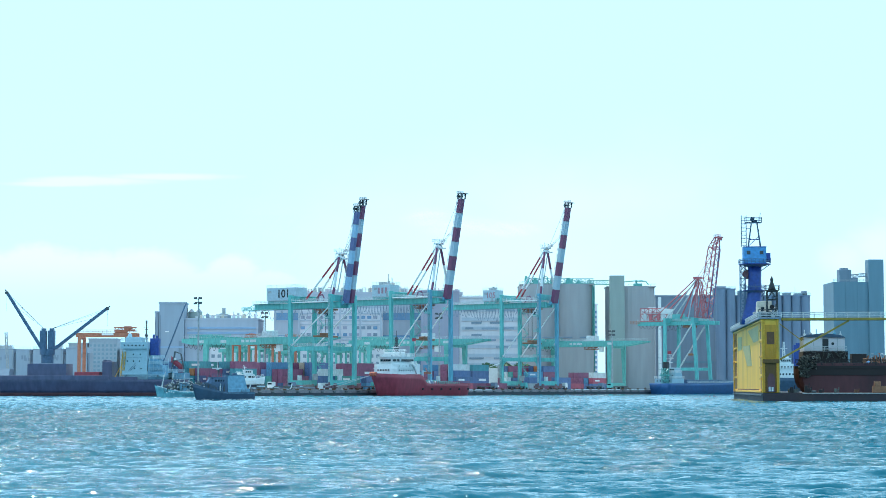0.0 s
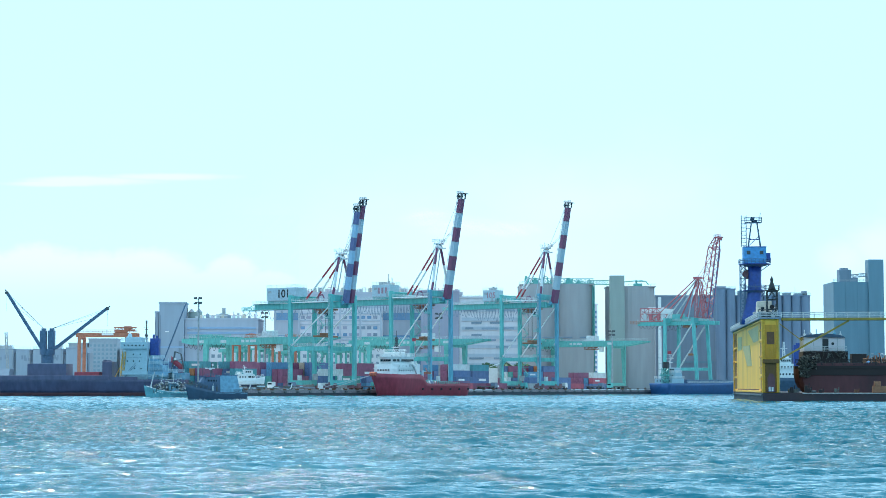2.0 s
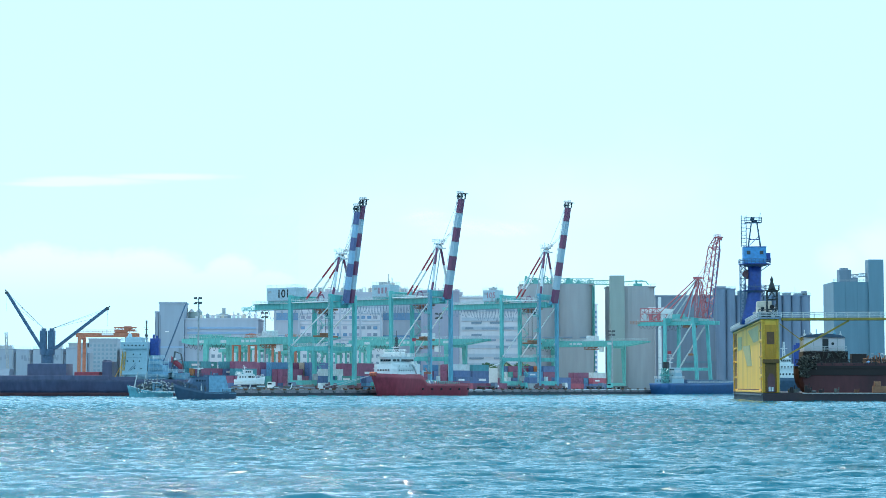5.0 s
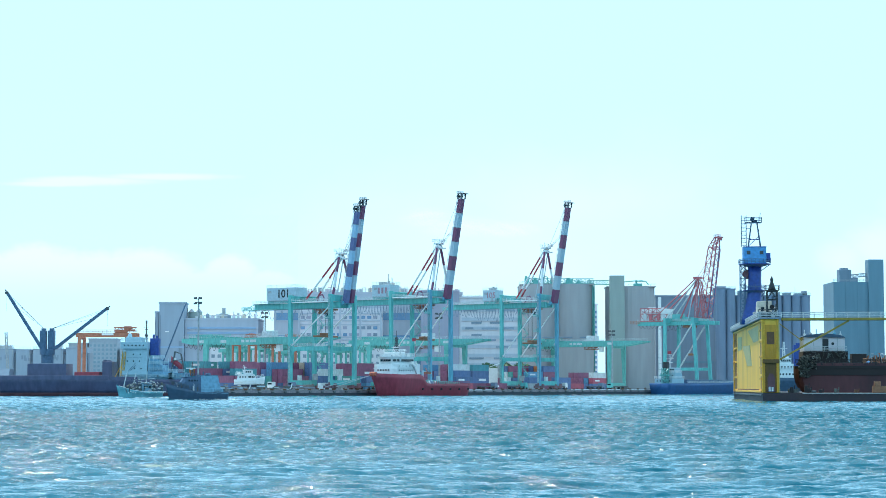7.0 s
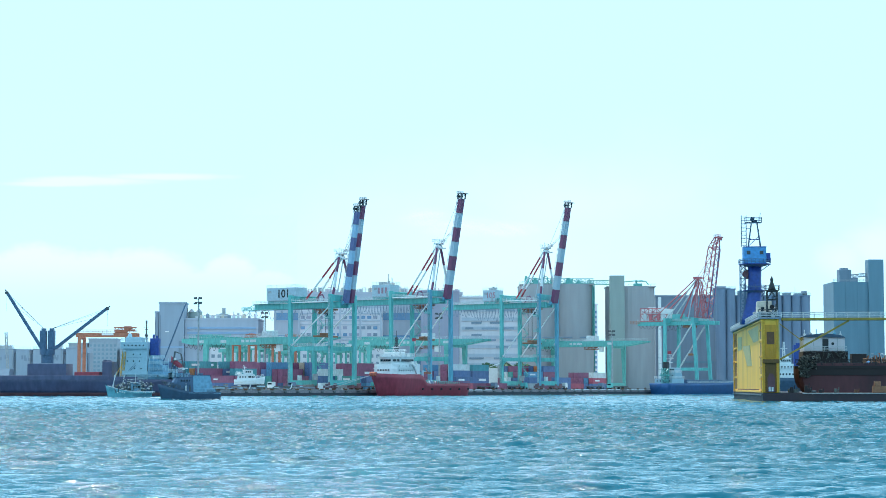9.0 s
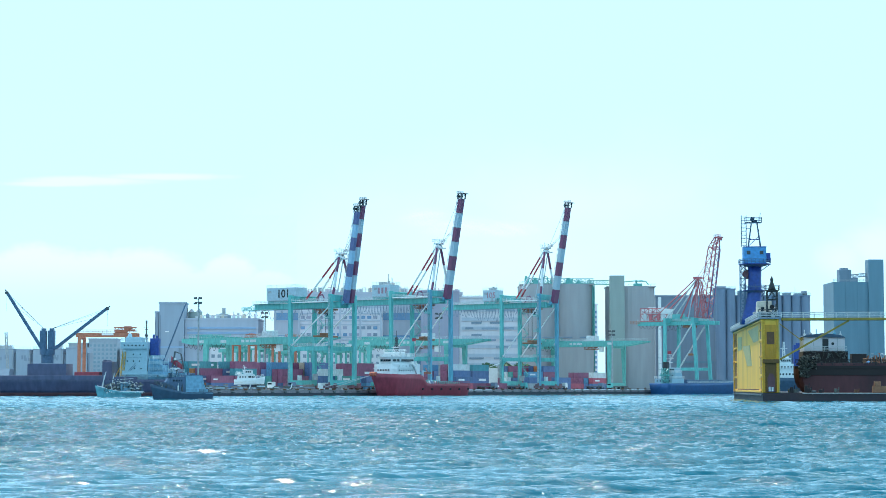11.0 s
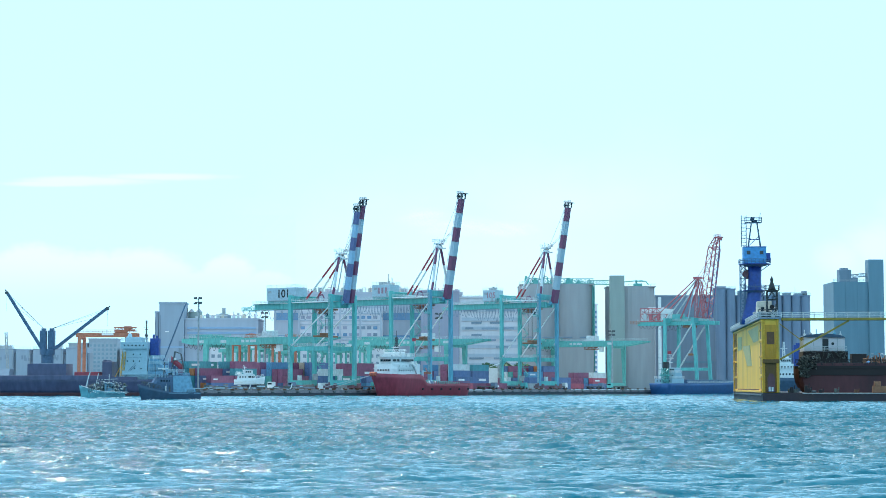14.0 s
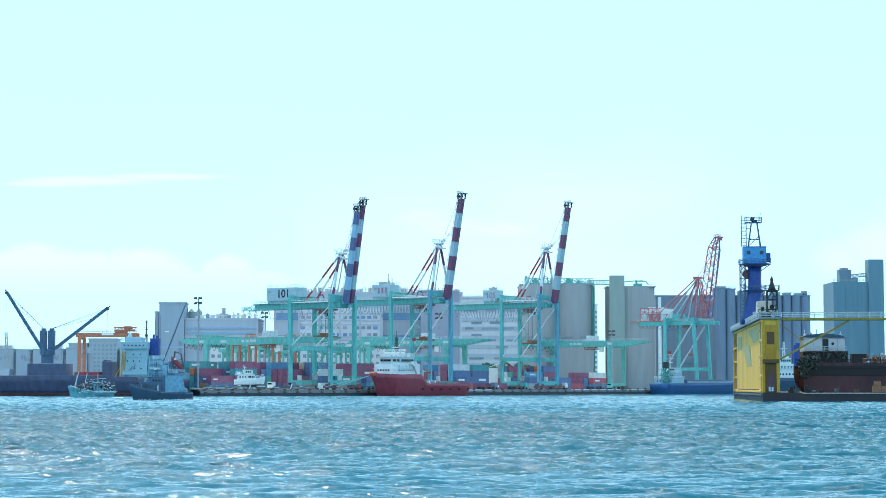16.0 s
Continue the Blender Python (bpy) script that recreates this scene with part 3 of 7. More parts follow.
    for x in (tx - 1, tx + 1):
        for y in (-1.4, 1.4):
            f.tube((x, y, sp + 1.5), (x, y, girder - 1.8), 0.05, n=4)
    part("hoist_rope", f, "steel", t)
    for y in (-b, b):
        part("portal_rail", Form().rail([(-g + 0.7, y - 0.62, portal + 0.8), (-0.7, y - 0.62, portal + 0.8)], 1.1, 1.6, 0.05), "pale", t)
        part("girder_rail", Form().rail([(-reach, gy * (1 if y > 0 else -1) + 0.5, girder + 1.1), (0.8, gy * (1 if y > 0 else -1) + 0.5, girder + 1.1)], 1.1, 2.0, 0.04, 2), "pale", t)
    part("leg_ladder", ladder(Form(), (0.0, -b - 0.85, 3.0), top - 4), "pale", t)
    part("leg_ladder", ladder(Form(), (-g, -b - 0.85, 3.0), portal - 2), "pale", t)
    part("tie_walkway", Form().box(-g + 0.66, -0.66, -b - 0.3, -b + 0.3, top - 3.0, top - 2.6).rail([(-g + 0.7, -b - 0.3, top - 2.6), (-0.7, -b - 0.3, top - 2.6)], 1.1, 2.0, 0.05, 2), "white", t, "pale walkway between the leg tops")
    # zigzag stair up the landward leg
    f, z, k = Form(), 3.6, 0
    while z < top - 6:
        x0, x1 = (-g + 0.9, -g + 3.6) if k % 2 == 0 else (-g + 3.6, -g + 0.9)
        f.beam((x0, b + 0.9, z), (x1, b + 0.9, z + 2.9), 0.5, 0.12).beam((x0, b + 0.6, z + 1.0), (x1, b + 0.6, z + 3.9), 0.07)
        f.box(min(x0, x1) - 0.4, max(x0, x1) + 0.4, b + 0.5, b + 1.4, z + 2.9, z + 3.0)
        z, k = z + 2.95, k + 1
    part("stair", f, "green", t, "green zigzag access stair")
    for zz in (portal + 0.8, (portal + girder) / 2, girder - 5.5):
        part("service_platform", Form().box(-1.7, 1.5, -b - 1.8, -b - 0.76, zz, zz + 0.12).rail([(-1.7, -b - 1.8, zz + 0.12), (1.5, -b - 1.8, zz + 0.12)], 1.1, 0.8, 0.05), "teal", t)
    for x in (0, -g):
        part("leg_gusset", Form().loft([[(x + sx, y0, z) for sx, z in ((0.66, portal - 2.6), (2.2, portal - 0.8), (0.66, portal - 0.8))] for y0 in (-b - 0.3, -b + 0.3)] if x else [[(x - sx, y0, z) for sx, z in ((0.66, portal - 2.6), (2.2, portal - 0.8), (0.66, portal - 0.8))] for y0 in (-b - 0.3, -b + 0.3)]), "teal", t)
        part("electric_cabinet", Form().box(x - 0.5, x + 0.5, -2.4, -0.8, 3.5, 5.4), "pale", t)
    part("boom_winch", Form().box(-6, -3.4, -1.6, 1.6, girder + 1.1, girder + 2.8).tube((-4.6, -1.9, girder + 2.9), (-4.6, 1.9, girder + 2.9), 0.7, n=12), "grey", t)
    part("sheave_frame", Form().path([(-10, -2.6, girder + 1.1), (-9, -2.6, girder + 3.6), (-7.4, -2.6, girder + 3.9), (-6.6, -2.6, girder + 2.4), (-6.8, -2.6, girder + 1.1)], 0.22, 6), "boomred", t, "red pipe hoop on the girder")
    part("checker_cabin", Form().box(-g + 1, -g + 3.2, b - 2.4, b - 0.8, 3.6, 6.0), "grey", t)
    return t


def lattice_crane(m):
    """The far crane with a lattice boom."""
    t = thing("quay_crane", m, "teal quay crane with a red lattice boom raised", "crane", "container cranes on the quay")
    g, b, girder = 15.5, 7.0, 32.3
    for x, y in ((0, -b), (0, b), (-g, -b), (-g, b)):
        part("leg", Form().beam((x + (2.0 if x == 0 else -0.3), y, 1.4), (x, y, girder + 1.5), 1.5, 1.2), "teal", t)
        part("bogie", Form().box(x + (1.0 if x == 0 else -1.3), x + (2.6 if x == 0 else 0.3), y - 3, y + 3, 0, 1.5), "steel", t)
    for x in (1.8, -g - 0.2):
        part("sill_beam", Form().box(x - 0.5, x + 0.5, -b + 0.7, b - 0.7, 1.7, 3.4), "teal", t)
    for y in (-b, b):
        part("portal_beam", Form().box(-g + 0.4, 0.9, y - 0.5, y + 0.5, 9.0, 10.4), "teal", t)
        part("diagonal_brace", Form().tube((-0.2, y, girder - 0.4), (-g + 0.4, y, 10.6), 0.4, n=8), "pale", t)
    for x in (0, -g):
        part("upper_cross_beam", Form().box(x - 0.7, x + 0.7, -b - 0.8, b + 0.8, girder - 0.4, girder + 2.2), "teal", t)
    for y in (-2.6, 2.6):
        part("girder", Form().box(-33, 9, y - 0.5, y + 0.5, girder - 1.2, girder + 0.6), "teal", t)
    part("cable_festoon", festoon(Form(), -32, -2, -3.3, girder - 1.2, 14, 2.6), "steel", t)
    mh = part("machinery_house", Form().box(-31, -16.5, -3, 3, girder + 0.8, girder + 7.0), "white", t, "white machinery house with red frames")
    part("house_frame", Form().lattice((-31.4, 0, girder + 2.6), (-16.0, 0, girder + 2.6), 6.6, 3.4, 6, 0.17).lattice((-31.4, 0, girder + 6.2), (-20, 0, girder + 6.2), 6.4, 2.2, 5, 0.14), "latticered", mh)
    for x in (-29.5, -26.2, -22.0, -19.4):
        part("house_panel", Form().box(x, x + 1.8, -3.5, -3.38, girder + 1.4, girder + 4.6), ("latticered", "pale")[int(x) % 2], mh)
    part("roof_unit", Form().box(-28, -25, -1.5, 1.5, girder + 7, girder + 8.1).box(-21, -19, -1.5, 1.5, girder + 7, girder + 7.7), "pale", mh)
    part("rear_walkway", Form().box(-37, -31.5, -3.5, 3.5, girder - 0.2, girder).rail([(-37, -3.4, girder), (-31.5, -3.4, girder)], 1.2, 1.0, 0.07), "orange", t, "orange-painted rear walkway")
    for y in (-4, 4):
        part("apex_leg", Form().lattice((0, y, girder + 2.2), (-1.0, y * 0.4, 54), 1.1, 1.1, 9, 0.07, up=(0, 1, 0)), "latticered", t)
        for k, x in enumerate((-24.0, -16.5, -9.0)):
            part("backstay", Form().tube((-1.0, y * 0.4, 54 - k), (x, y * 0.8, girder + 2), 0.28 + 0.05 * k, n=6), "latticered" if k % 2 == 0 else "pale", t)
    part("apex_head", Form().box(-2.6, 0.6, -2, 2, 53.4, 54.6), "latticered", t)
    part("boom", Form().lattice((2.6, 0, girder + 2), (8.0, 0, 68), 5.0, 5.6, 9, 0.17, up=(0, 1, 0), w2=4.2, h2=4.8), "latticered", t, "faded red lattice boom")
    part("boom_head", Form().lattice((8.0, 0, 68), (9.6, 0, 73.2), 4.2, 4.6, 2, 0.18, up=(0, 1, 0), w2=2.0, h2=1.6).beam((5.4, -1.6, 68.2), (9.6, -1.6, 68.8), 0.34).beam((5.4, 1.6, 68.2), (9.6, 1.6, 68.8), 0.34), "latticered", t)
    part("boom_chord", Form().beam((5.4, -2.2, girder + 2), (10.2, -1.6, 70), 0.4, 0.35).beam((5.4, 2.2, girder + 2), (10.2, 1.6, 70), 0.4, 0.35), "boomblue", t, "dark front boom chord")
    part("boom_tip", Form().box(8.6, 12.2, -1.6, 1.6, 73, 73.7).beam((9.4, 0, 70), (11.8, 0, 73), 0.3).tube((11.4, -1, 72.4), (11.4, 1, 72.4), 0.6, n=10).rail([(8.6, -1.5, 73.7), (12.2, -1.5, 73.7)], 0.9, 1.0, 0.07), "latticered", t)
    part("boom_stay", Form().tube((-1.0, -1.4, 53.5), (8.0, -1.2, 66), 0.12, n=5).tube((-1.0, 1.4, 53.5), (8.0, 1.2, 66), 0.12, n=5), "latticered", t)
    for sy in (-1, 1):
        part("front_mast", Form().beam((3.4, sy * 3.4, girder + 2), (-0.2, sy * 1.6, 53), 0.42), "latticered", t)
        part("rear_mast", Form().beam((-4.6, sy * 3.4, girder + 2), (-1.6, sy * 1.6, 53), 0.4), "boomwhite", t)
    part("walkway_rail", Form().rail([(-33, -3.2, girder + 0.6), (9, -3.2, girder + 0.6)], 1.2, 2.0, 0.06), "pale", t)
    part("machine_box", Form().box(-14, -9.5, -2.4, 2.4, girder + 0.8, girder + 4.2).box(-8, -5.4, -2, 2, girder + 0.8, girder + 2.8), "teal", t)
    part("trolley", Form().box(-8, -3, -2.6, 2.6, girder - 2.4, girder - 1.3).box(-6, -4, -1.4, 1.4, girder - 16, girder - 15).tube((-5, 0, girder - 15), (-5, 0, girder - 2.4), 0.06, n=4), "brown", t)
    return t


def yard_gantry(m, z, length, span0, span1, label, base=15.0):
    """A rail-mounted yard gantry: x seaward from its landward tip."""
    t = thing("yard_gantry", m, label, "gantry crane", "yard gantries")
    b = base / 2
    for y in (-3.2, 3.2):
        prof = [(0, z + 1.3), (6, z + 1.3), (length - 12, z + 1.3), (length, z + 1.2), (length, z + 0.4), (length - 12, z - 1.4), (6, z - 1.4), (0, z - 0.2)]
        f = Form().loft([[(x, y - 0.6, zz) for x, zz in prof], [(x, y + 0.6, zz) for x, zz in prof]])
        gd = part("girder", f, "green", t)
        part("girder_rail", Form().rail([(1, y - 0.55, z + 1.2), (length - 1, y - 0.55, z + 1.2)], 1.1, 2.5, 0.035, 2), "pale", gd)
    for x in (1, length - 1):
        part("end_tie", Form().box(x - 0.4, x + 0.4, -2.6, 2.6, z + 0.3, z + 1.1), "green", t)
    for x in (span0, span1):
        for s in (-1, 1):
            part("leg", Form().loft([[(x + a * w, s * y + c * 0.6, zz) for a, c in ((-1, -1), (1, -1), (1, 1), (-1, 1))] for zz, w, y in ((1.6, 0.55, b), (z - 1.2, 1.2, b * 0.9))]), "green", t)
            part("bogie", Form().box(x - 0.6, x + 0.6, s * b - 2.2, s * b + 2.2, 0, 1.6), "steel", t)
        part("sill_beam", Form().box(x - 0.5, x + 0.5, -b, b, 1.7, 3.0), "green", t)
        part("saddle_beam", Form().box(x - 0.8, x + 0.8, -b, b, z - 2.4, z - 1.25), "green", t)
    part("cable_festoon", festoon(Form(), 2, length * 0.32, -4.4, z - 1.0, 9, 3.0), "steel", t)
    tx = length * 0.58
    tr = part("trolley", Form().box(tx - 4, tx + 4, -4, 4, z + 1.25, z + 1.7).box(tx - 3, tx + 2, -2, 2, z + 1.7, z + 4.0), "pale", t)
    part("trolley_rail", Form().rail([(tx - 4, -4, z + 1.7), (tx + 4, -4, z + 1.7)], 1.1, 1.2, 0.04), "pale", tr)
    part("machine_deck", Form().box(4, 26, -3.6, 3.6, z + 1.35, z + 1.7).box(6, 12, -2, 2, z + 1.7, z + 2.9).box(15, 18, -2, 2, z + 1.7, z + 2.5).rail([(4, -3.5, z + 1.7), (26, -3.5, z + 1.7)], 1.1, 2.0, 0.06), "green", t)
    for x in (9.0, 21.0, length - 20):
        part("girder_label", Form().box(x, x + 3.0, -3.87, -3.81, z - 0.6, z + 0.5), "pale", t)
    part("hoist_frame", Form().lattice((tx - 4, 0, z - 2.2), (tx + 4, 0, z - 2.2), 4, 1.3, 5, 0.12), "brown", t)
    part("cab", Form().box(tx + 4.2, tx + 6.2, -2.0, 0, z - 4.2, z - 1.6), "white", t)
    part("lettering_bars", Form().box(length * 0.42, length * 0.44, -3.86, -3.8, z - 0.5, z + 0.5).box(length * 0.45, length * 0.47, -3.86, -3.8, z - 0.5, z + 0.5).box(length * 0.48, length * 0.52, -3.86, -3.8, z - 0.5, z + 0.5), "pale", t)
    return t


def orange_gantry(m, span, z, label, wide=6.0, colour="orange"):
    t = thing("yard_portal_crane", m, label, "gantry crane", colour + " portal cranes")
    for x in (0, span):
        for y in (-wide, wide):
            part("leg", Form().box(x - 0.085 * wide - 0.15, x + 0.085 * wide + 0.15, y - 0.5, y + 0.5, 1.2, z - 1.2), colour, t)
            part("bogie", Form().box(x - 0.6, x + 0.6, y - 1.6, y + 1.6, 0, 1.2), "steel", t)
        part("saddle_beam", Form().box(x - 0.6, x + 0.6, -wide, wide, z - 2.2, z - 1.2), colour, t)
    for y in (-3, 3):
        part("girder", Form().box(-2, span + 4, y - 0.6, y + 0.6, z - 1.2, z + 0.5), colour, t)
    part("girder_rail", Form().rail([(-2, -3.6, z + 0.5), (span + 4, -3.6, z + 0.5)], 1.3, 1.6, 0.06, 2), colour, t)
    for k in range(7):
        part("sign_board", Form().box(span * (0.12 + 0.07 * k), span * (0.17 + 0.07 * k), -3.72, -3.66, z + 0.7, z + 1.5), "white", t)
    part("trolley", Form().box(span * 0.72, span * 0.95, -3, 3, z + 0.5, z + 1.8).lattice((span * 0.7, 0, z + 2.2), (span + 3, 0, z + 2.2), 4, 1.4, 5, 0.16).box(span * 0.9, span * 1.05, -2, 2, z + 1.8, z + 3.4), colour, t)
    part("name_bar", Form().box(span * 0.45, span * 0.7, -3.66, -3.6, z - 0.5, z + 0.4), "white", t)
    return t


# ---- containers ----
# colours lifted paler and bluer to carry the haze over the yard
BOXES = [("maroon", (0.26, 0.085, 0.15)), ("red", (0.40, 0.075, 0.12)), ("navy", (0.10, 0.155, 0.30)), ("blue", (0.09, 0.24, 0.39)), ("teal", (0.08, 0.28, 0.32)), ("green", (0.08, 0.28, 0.25)), ("white", (0.66, 0.68, 0.69)), ("grey", (0.38, 0.40, 0.42)), ("orange", (0.5, 0.17, 0.06)), ("tan", (0.44, 0.33, 0.25))]
for nm, c in BOXES:
    M["box_" + nm] = mat(nm + "_container_paint", c, 0.55, size=2, stain=tuple(v * 0.6 + 0.03 for v in c), amount=0.5, streak=3, per=0.15)


def container_mesh(colour):
    """A 40-foot box: corrugated sides, corner posts, door bars."""
    f = Form()
    L, W, H = 12.19, 2.44, 2.59
    n = 24
    for sx in (-1, 1):
        pts = []
        for i in range(n + 1):
            y = -L / 2 + 0.15 + (L - 0.3) * i / n
            pts.append((sx * (W / 2 - (0.02 if i % 2 else 0.07)), y))
        f.add([(x, y, z) for z in (0.12, H - 0.1) for x, y in pts], [[i, i + 1, n + 2 + i, n + 1 + i] for i in range(n)])
    for sx in (-1, 1):
        for sy in (-1, 1):
            f.beam((sx * (W / 2 - 0.09), sy * (L / 2 - 0.09), 0), (sx * (W / 2 - 0.09), sy * (L / 2 - 0.09), H), 0.18)
        for z in (0.08, H - 0.07):
            f.beam((sx * (W / 2 - 0.07), -L / 2 + 0.1, z), (sx * (W / 2 - 0.07), L / 2 - 0.1, z), 0.14)
    f.beam((0, -L / 2, H - 0.06), (0, L / 2, H - 0.06), W - 0.2, 0.05)
    f.beam((0, -L / 2 + 0.1, 0.1), (0, L / 2 - 0.1, 0.1), W - 0.2, 0.08)
    for sy in (-1, 1):
        f.beam((0, sy * (L / 2 - 0.08), 0.1), (0, sy * (L / 2 - 0.08), H - 0.1), W - 0.3, 0.06, up=(0, 1, 0))
        for x in (-0.85, -0.35, 0.35, 0.85):
            f.tube((x, sy * (L / 2 - 0.02), 0.15), (x, sy * (L / 2 - 0.02), H - 0.15), 0.03, n=5)
    return mesh_of("shipping_container", f, M["box_" + colour])


def containers():
    rng, pick = random.Random(7), random.Random(8)
    meshes = {c: container_mesh(c) for c, _ in BOXES}
    names = [c for c, _ in BOXES]
    # unreadable company lettering: pale bars on the seaward side and the end
    bars = [mesh_of("name_bar", Form().box(1.21, 1.25, y0, y0 + w, 1.0, 1.0 + h), M["white"]) for y0, w, h in ((-4.5, 4.2, 0.7), (-1.5, 5.5, 0.9), (-5.0, 2.2, 0.5))]
    wt = [7, 1.4, 7, 4.0, 3.2, 0.8, 0.6, 0.9, 0.12, 0.5]

    def put(a, s, k, c):
        ob = new("shipping_container", meshes[c])
        ob.matrix_basis = berth(a, s, DECK + 0.004 + k * 2.594)
        tagged(ob, f"{c} corrugated steel shipping container stacked in the yard", "container", "containers in the yard")
        if c not in ("white", "grey", "tan") and pick.random() < 0.3:
            part("name_bar", bars[int(pick.random() * 3)], "", ob)
    # blocks: first row inland, rows, first bay along the quay, bays, tiers
    for a0, rows, s0, bays, tall in ((-30, 10, -66, 2, 4), (-29, 9, -24, 2, 4), (-30, 8, 20, 2, 4), (-29, 6, 78, 2, 4), (-27, 6, 140, 2, 4), (-27, 5, 196, 1, 3)):
        for i in range(rows):
            for j in range(bays):
                hgt = min(tall, max(1, round(rng.gauss(tall - 0.4 - (1.2 if j == 0 and i < 3 else 0), 0.8))))
                run = rng.choices(names, wt)[0]
                for k in range(hgt):
                    if rng.random() < 0.65:
                        run = rng.choices(names, wt)[0]
                    put(a0 - i * 2.75, s0 + j * 12.7, k, run)
    for k in range(4):
        put(-19, 70, k, "white" if k > 1 else "maroon")
        put(-22, 70, k, "maroon")
    for k in range(4):
        put(-19, 84.5, k, ("maroon", "navy", "navy", "teal")[k])
        put(-22, 84.5, k, ("navy", "maroon", "maroon", "navy")[k])
    # boxes on the apron between the crane legs
    for a, s, hgt, c in ((-14, -22, 3, "white"), (-10.5, -16, 2, "grey"), (-17, -6, 3, "maroon"), (-12, 2, 2, "blue"), (-9, 58, 2, "red"), (-13, 62, 3, "navy"), (-12, 88, 1, "maroon"), (-15, 122, 2, "grey"), (-10, 136, 2, "navy"), (-13, 152, 1, "red")):
        for k in range(hgt):
            put(a, s, k, c if k % 2 == 0 else rng.choices(names, wt)[0])


# ---- buildings and silos ----
def building(name, label, x0, x1, y, depth, top, material, floors=0, bays=0, band=None, category="building", glass="blueglass", foot=None):
    """A block with a parapet, pilasters and rows of windows on its water side."""
    t = thing(name, pose((x0 + x1) / 2, y, DECK), label, category)
    w, h = (x1 - x0) / 2, top - DECK
    part("wall", Form().box(-w, w, 0, depth, 0, h, 0.05), material, t)
    part("parapet", Form().box(-w - 0.3, w + 0.3, -0.35, depth + 0.3, h, h + 0.9, 0.05), material, t)
    for k in range(floors):
        z = (foot or 6) + (h - (foot or 6) - 2.0) * k / max(1, floors)
        if band:
            bd = part("window_band", Form().box(-w + 1.2, w - 1.2, -0.12, 0.0, z, z + band), glass, t)
            part("sill", Form().box(-w + 1.0, w - 1.0, -0.4, -0.01, z - 0.3, z - 0.02), material, bd)
        else:
            for j in range(bays):
                x = -w + (j + 0.5) * 2 * w / bays
                p = part("window", Form().box(x - w / bays * 0.55, x + w / bays * 0.55, -0.1, 0, z, z + 1.6), glass, t)
    return t


def silos(label, x0, x1, y, top, count, rows, material, gallery=True):
    """Joined concrete silo cells with a roof slab and a steel gallery."""
    t = thing("silo_block", pose((x0 + x1) / 2, y, DECK), label, "silo", "grain silos")
    r = (x1 - x0) / count / 2
    h = top - DECK
    for j in range(rows):
        for i in range(count):
            c = -(x1 - x0) / 2 + r * (2 * i + 1)
            part("silo_cell", Form().tube((c, r + j * 2 * r, 0), (c, r + j * 2 * r, h), r * 1.01, n=40), material, t)
    w = (x1 - x0) / 2
    part("roof_slab", Form().box(-w, w, r * 0.25, (2 * rows) * r - r * 0.25, h, h + 0.6), material, t)
    part("roof_rail", Form().rail([(-w, r * 0.3, h + 0.6), (w, r * 0.3, h + 0.6)], 1.1, 3, 0.06, 2), "green" if gallery else "grey", t)
    return t


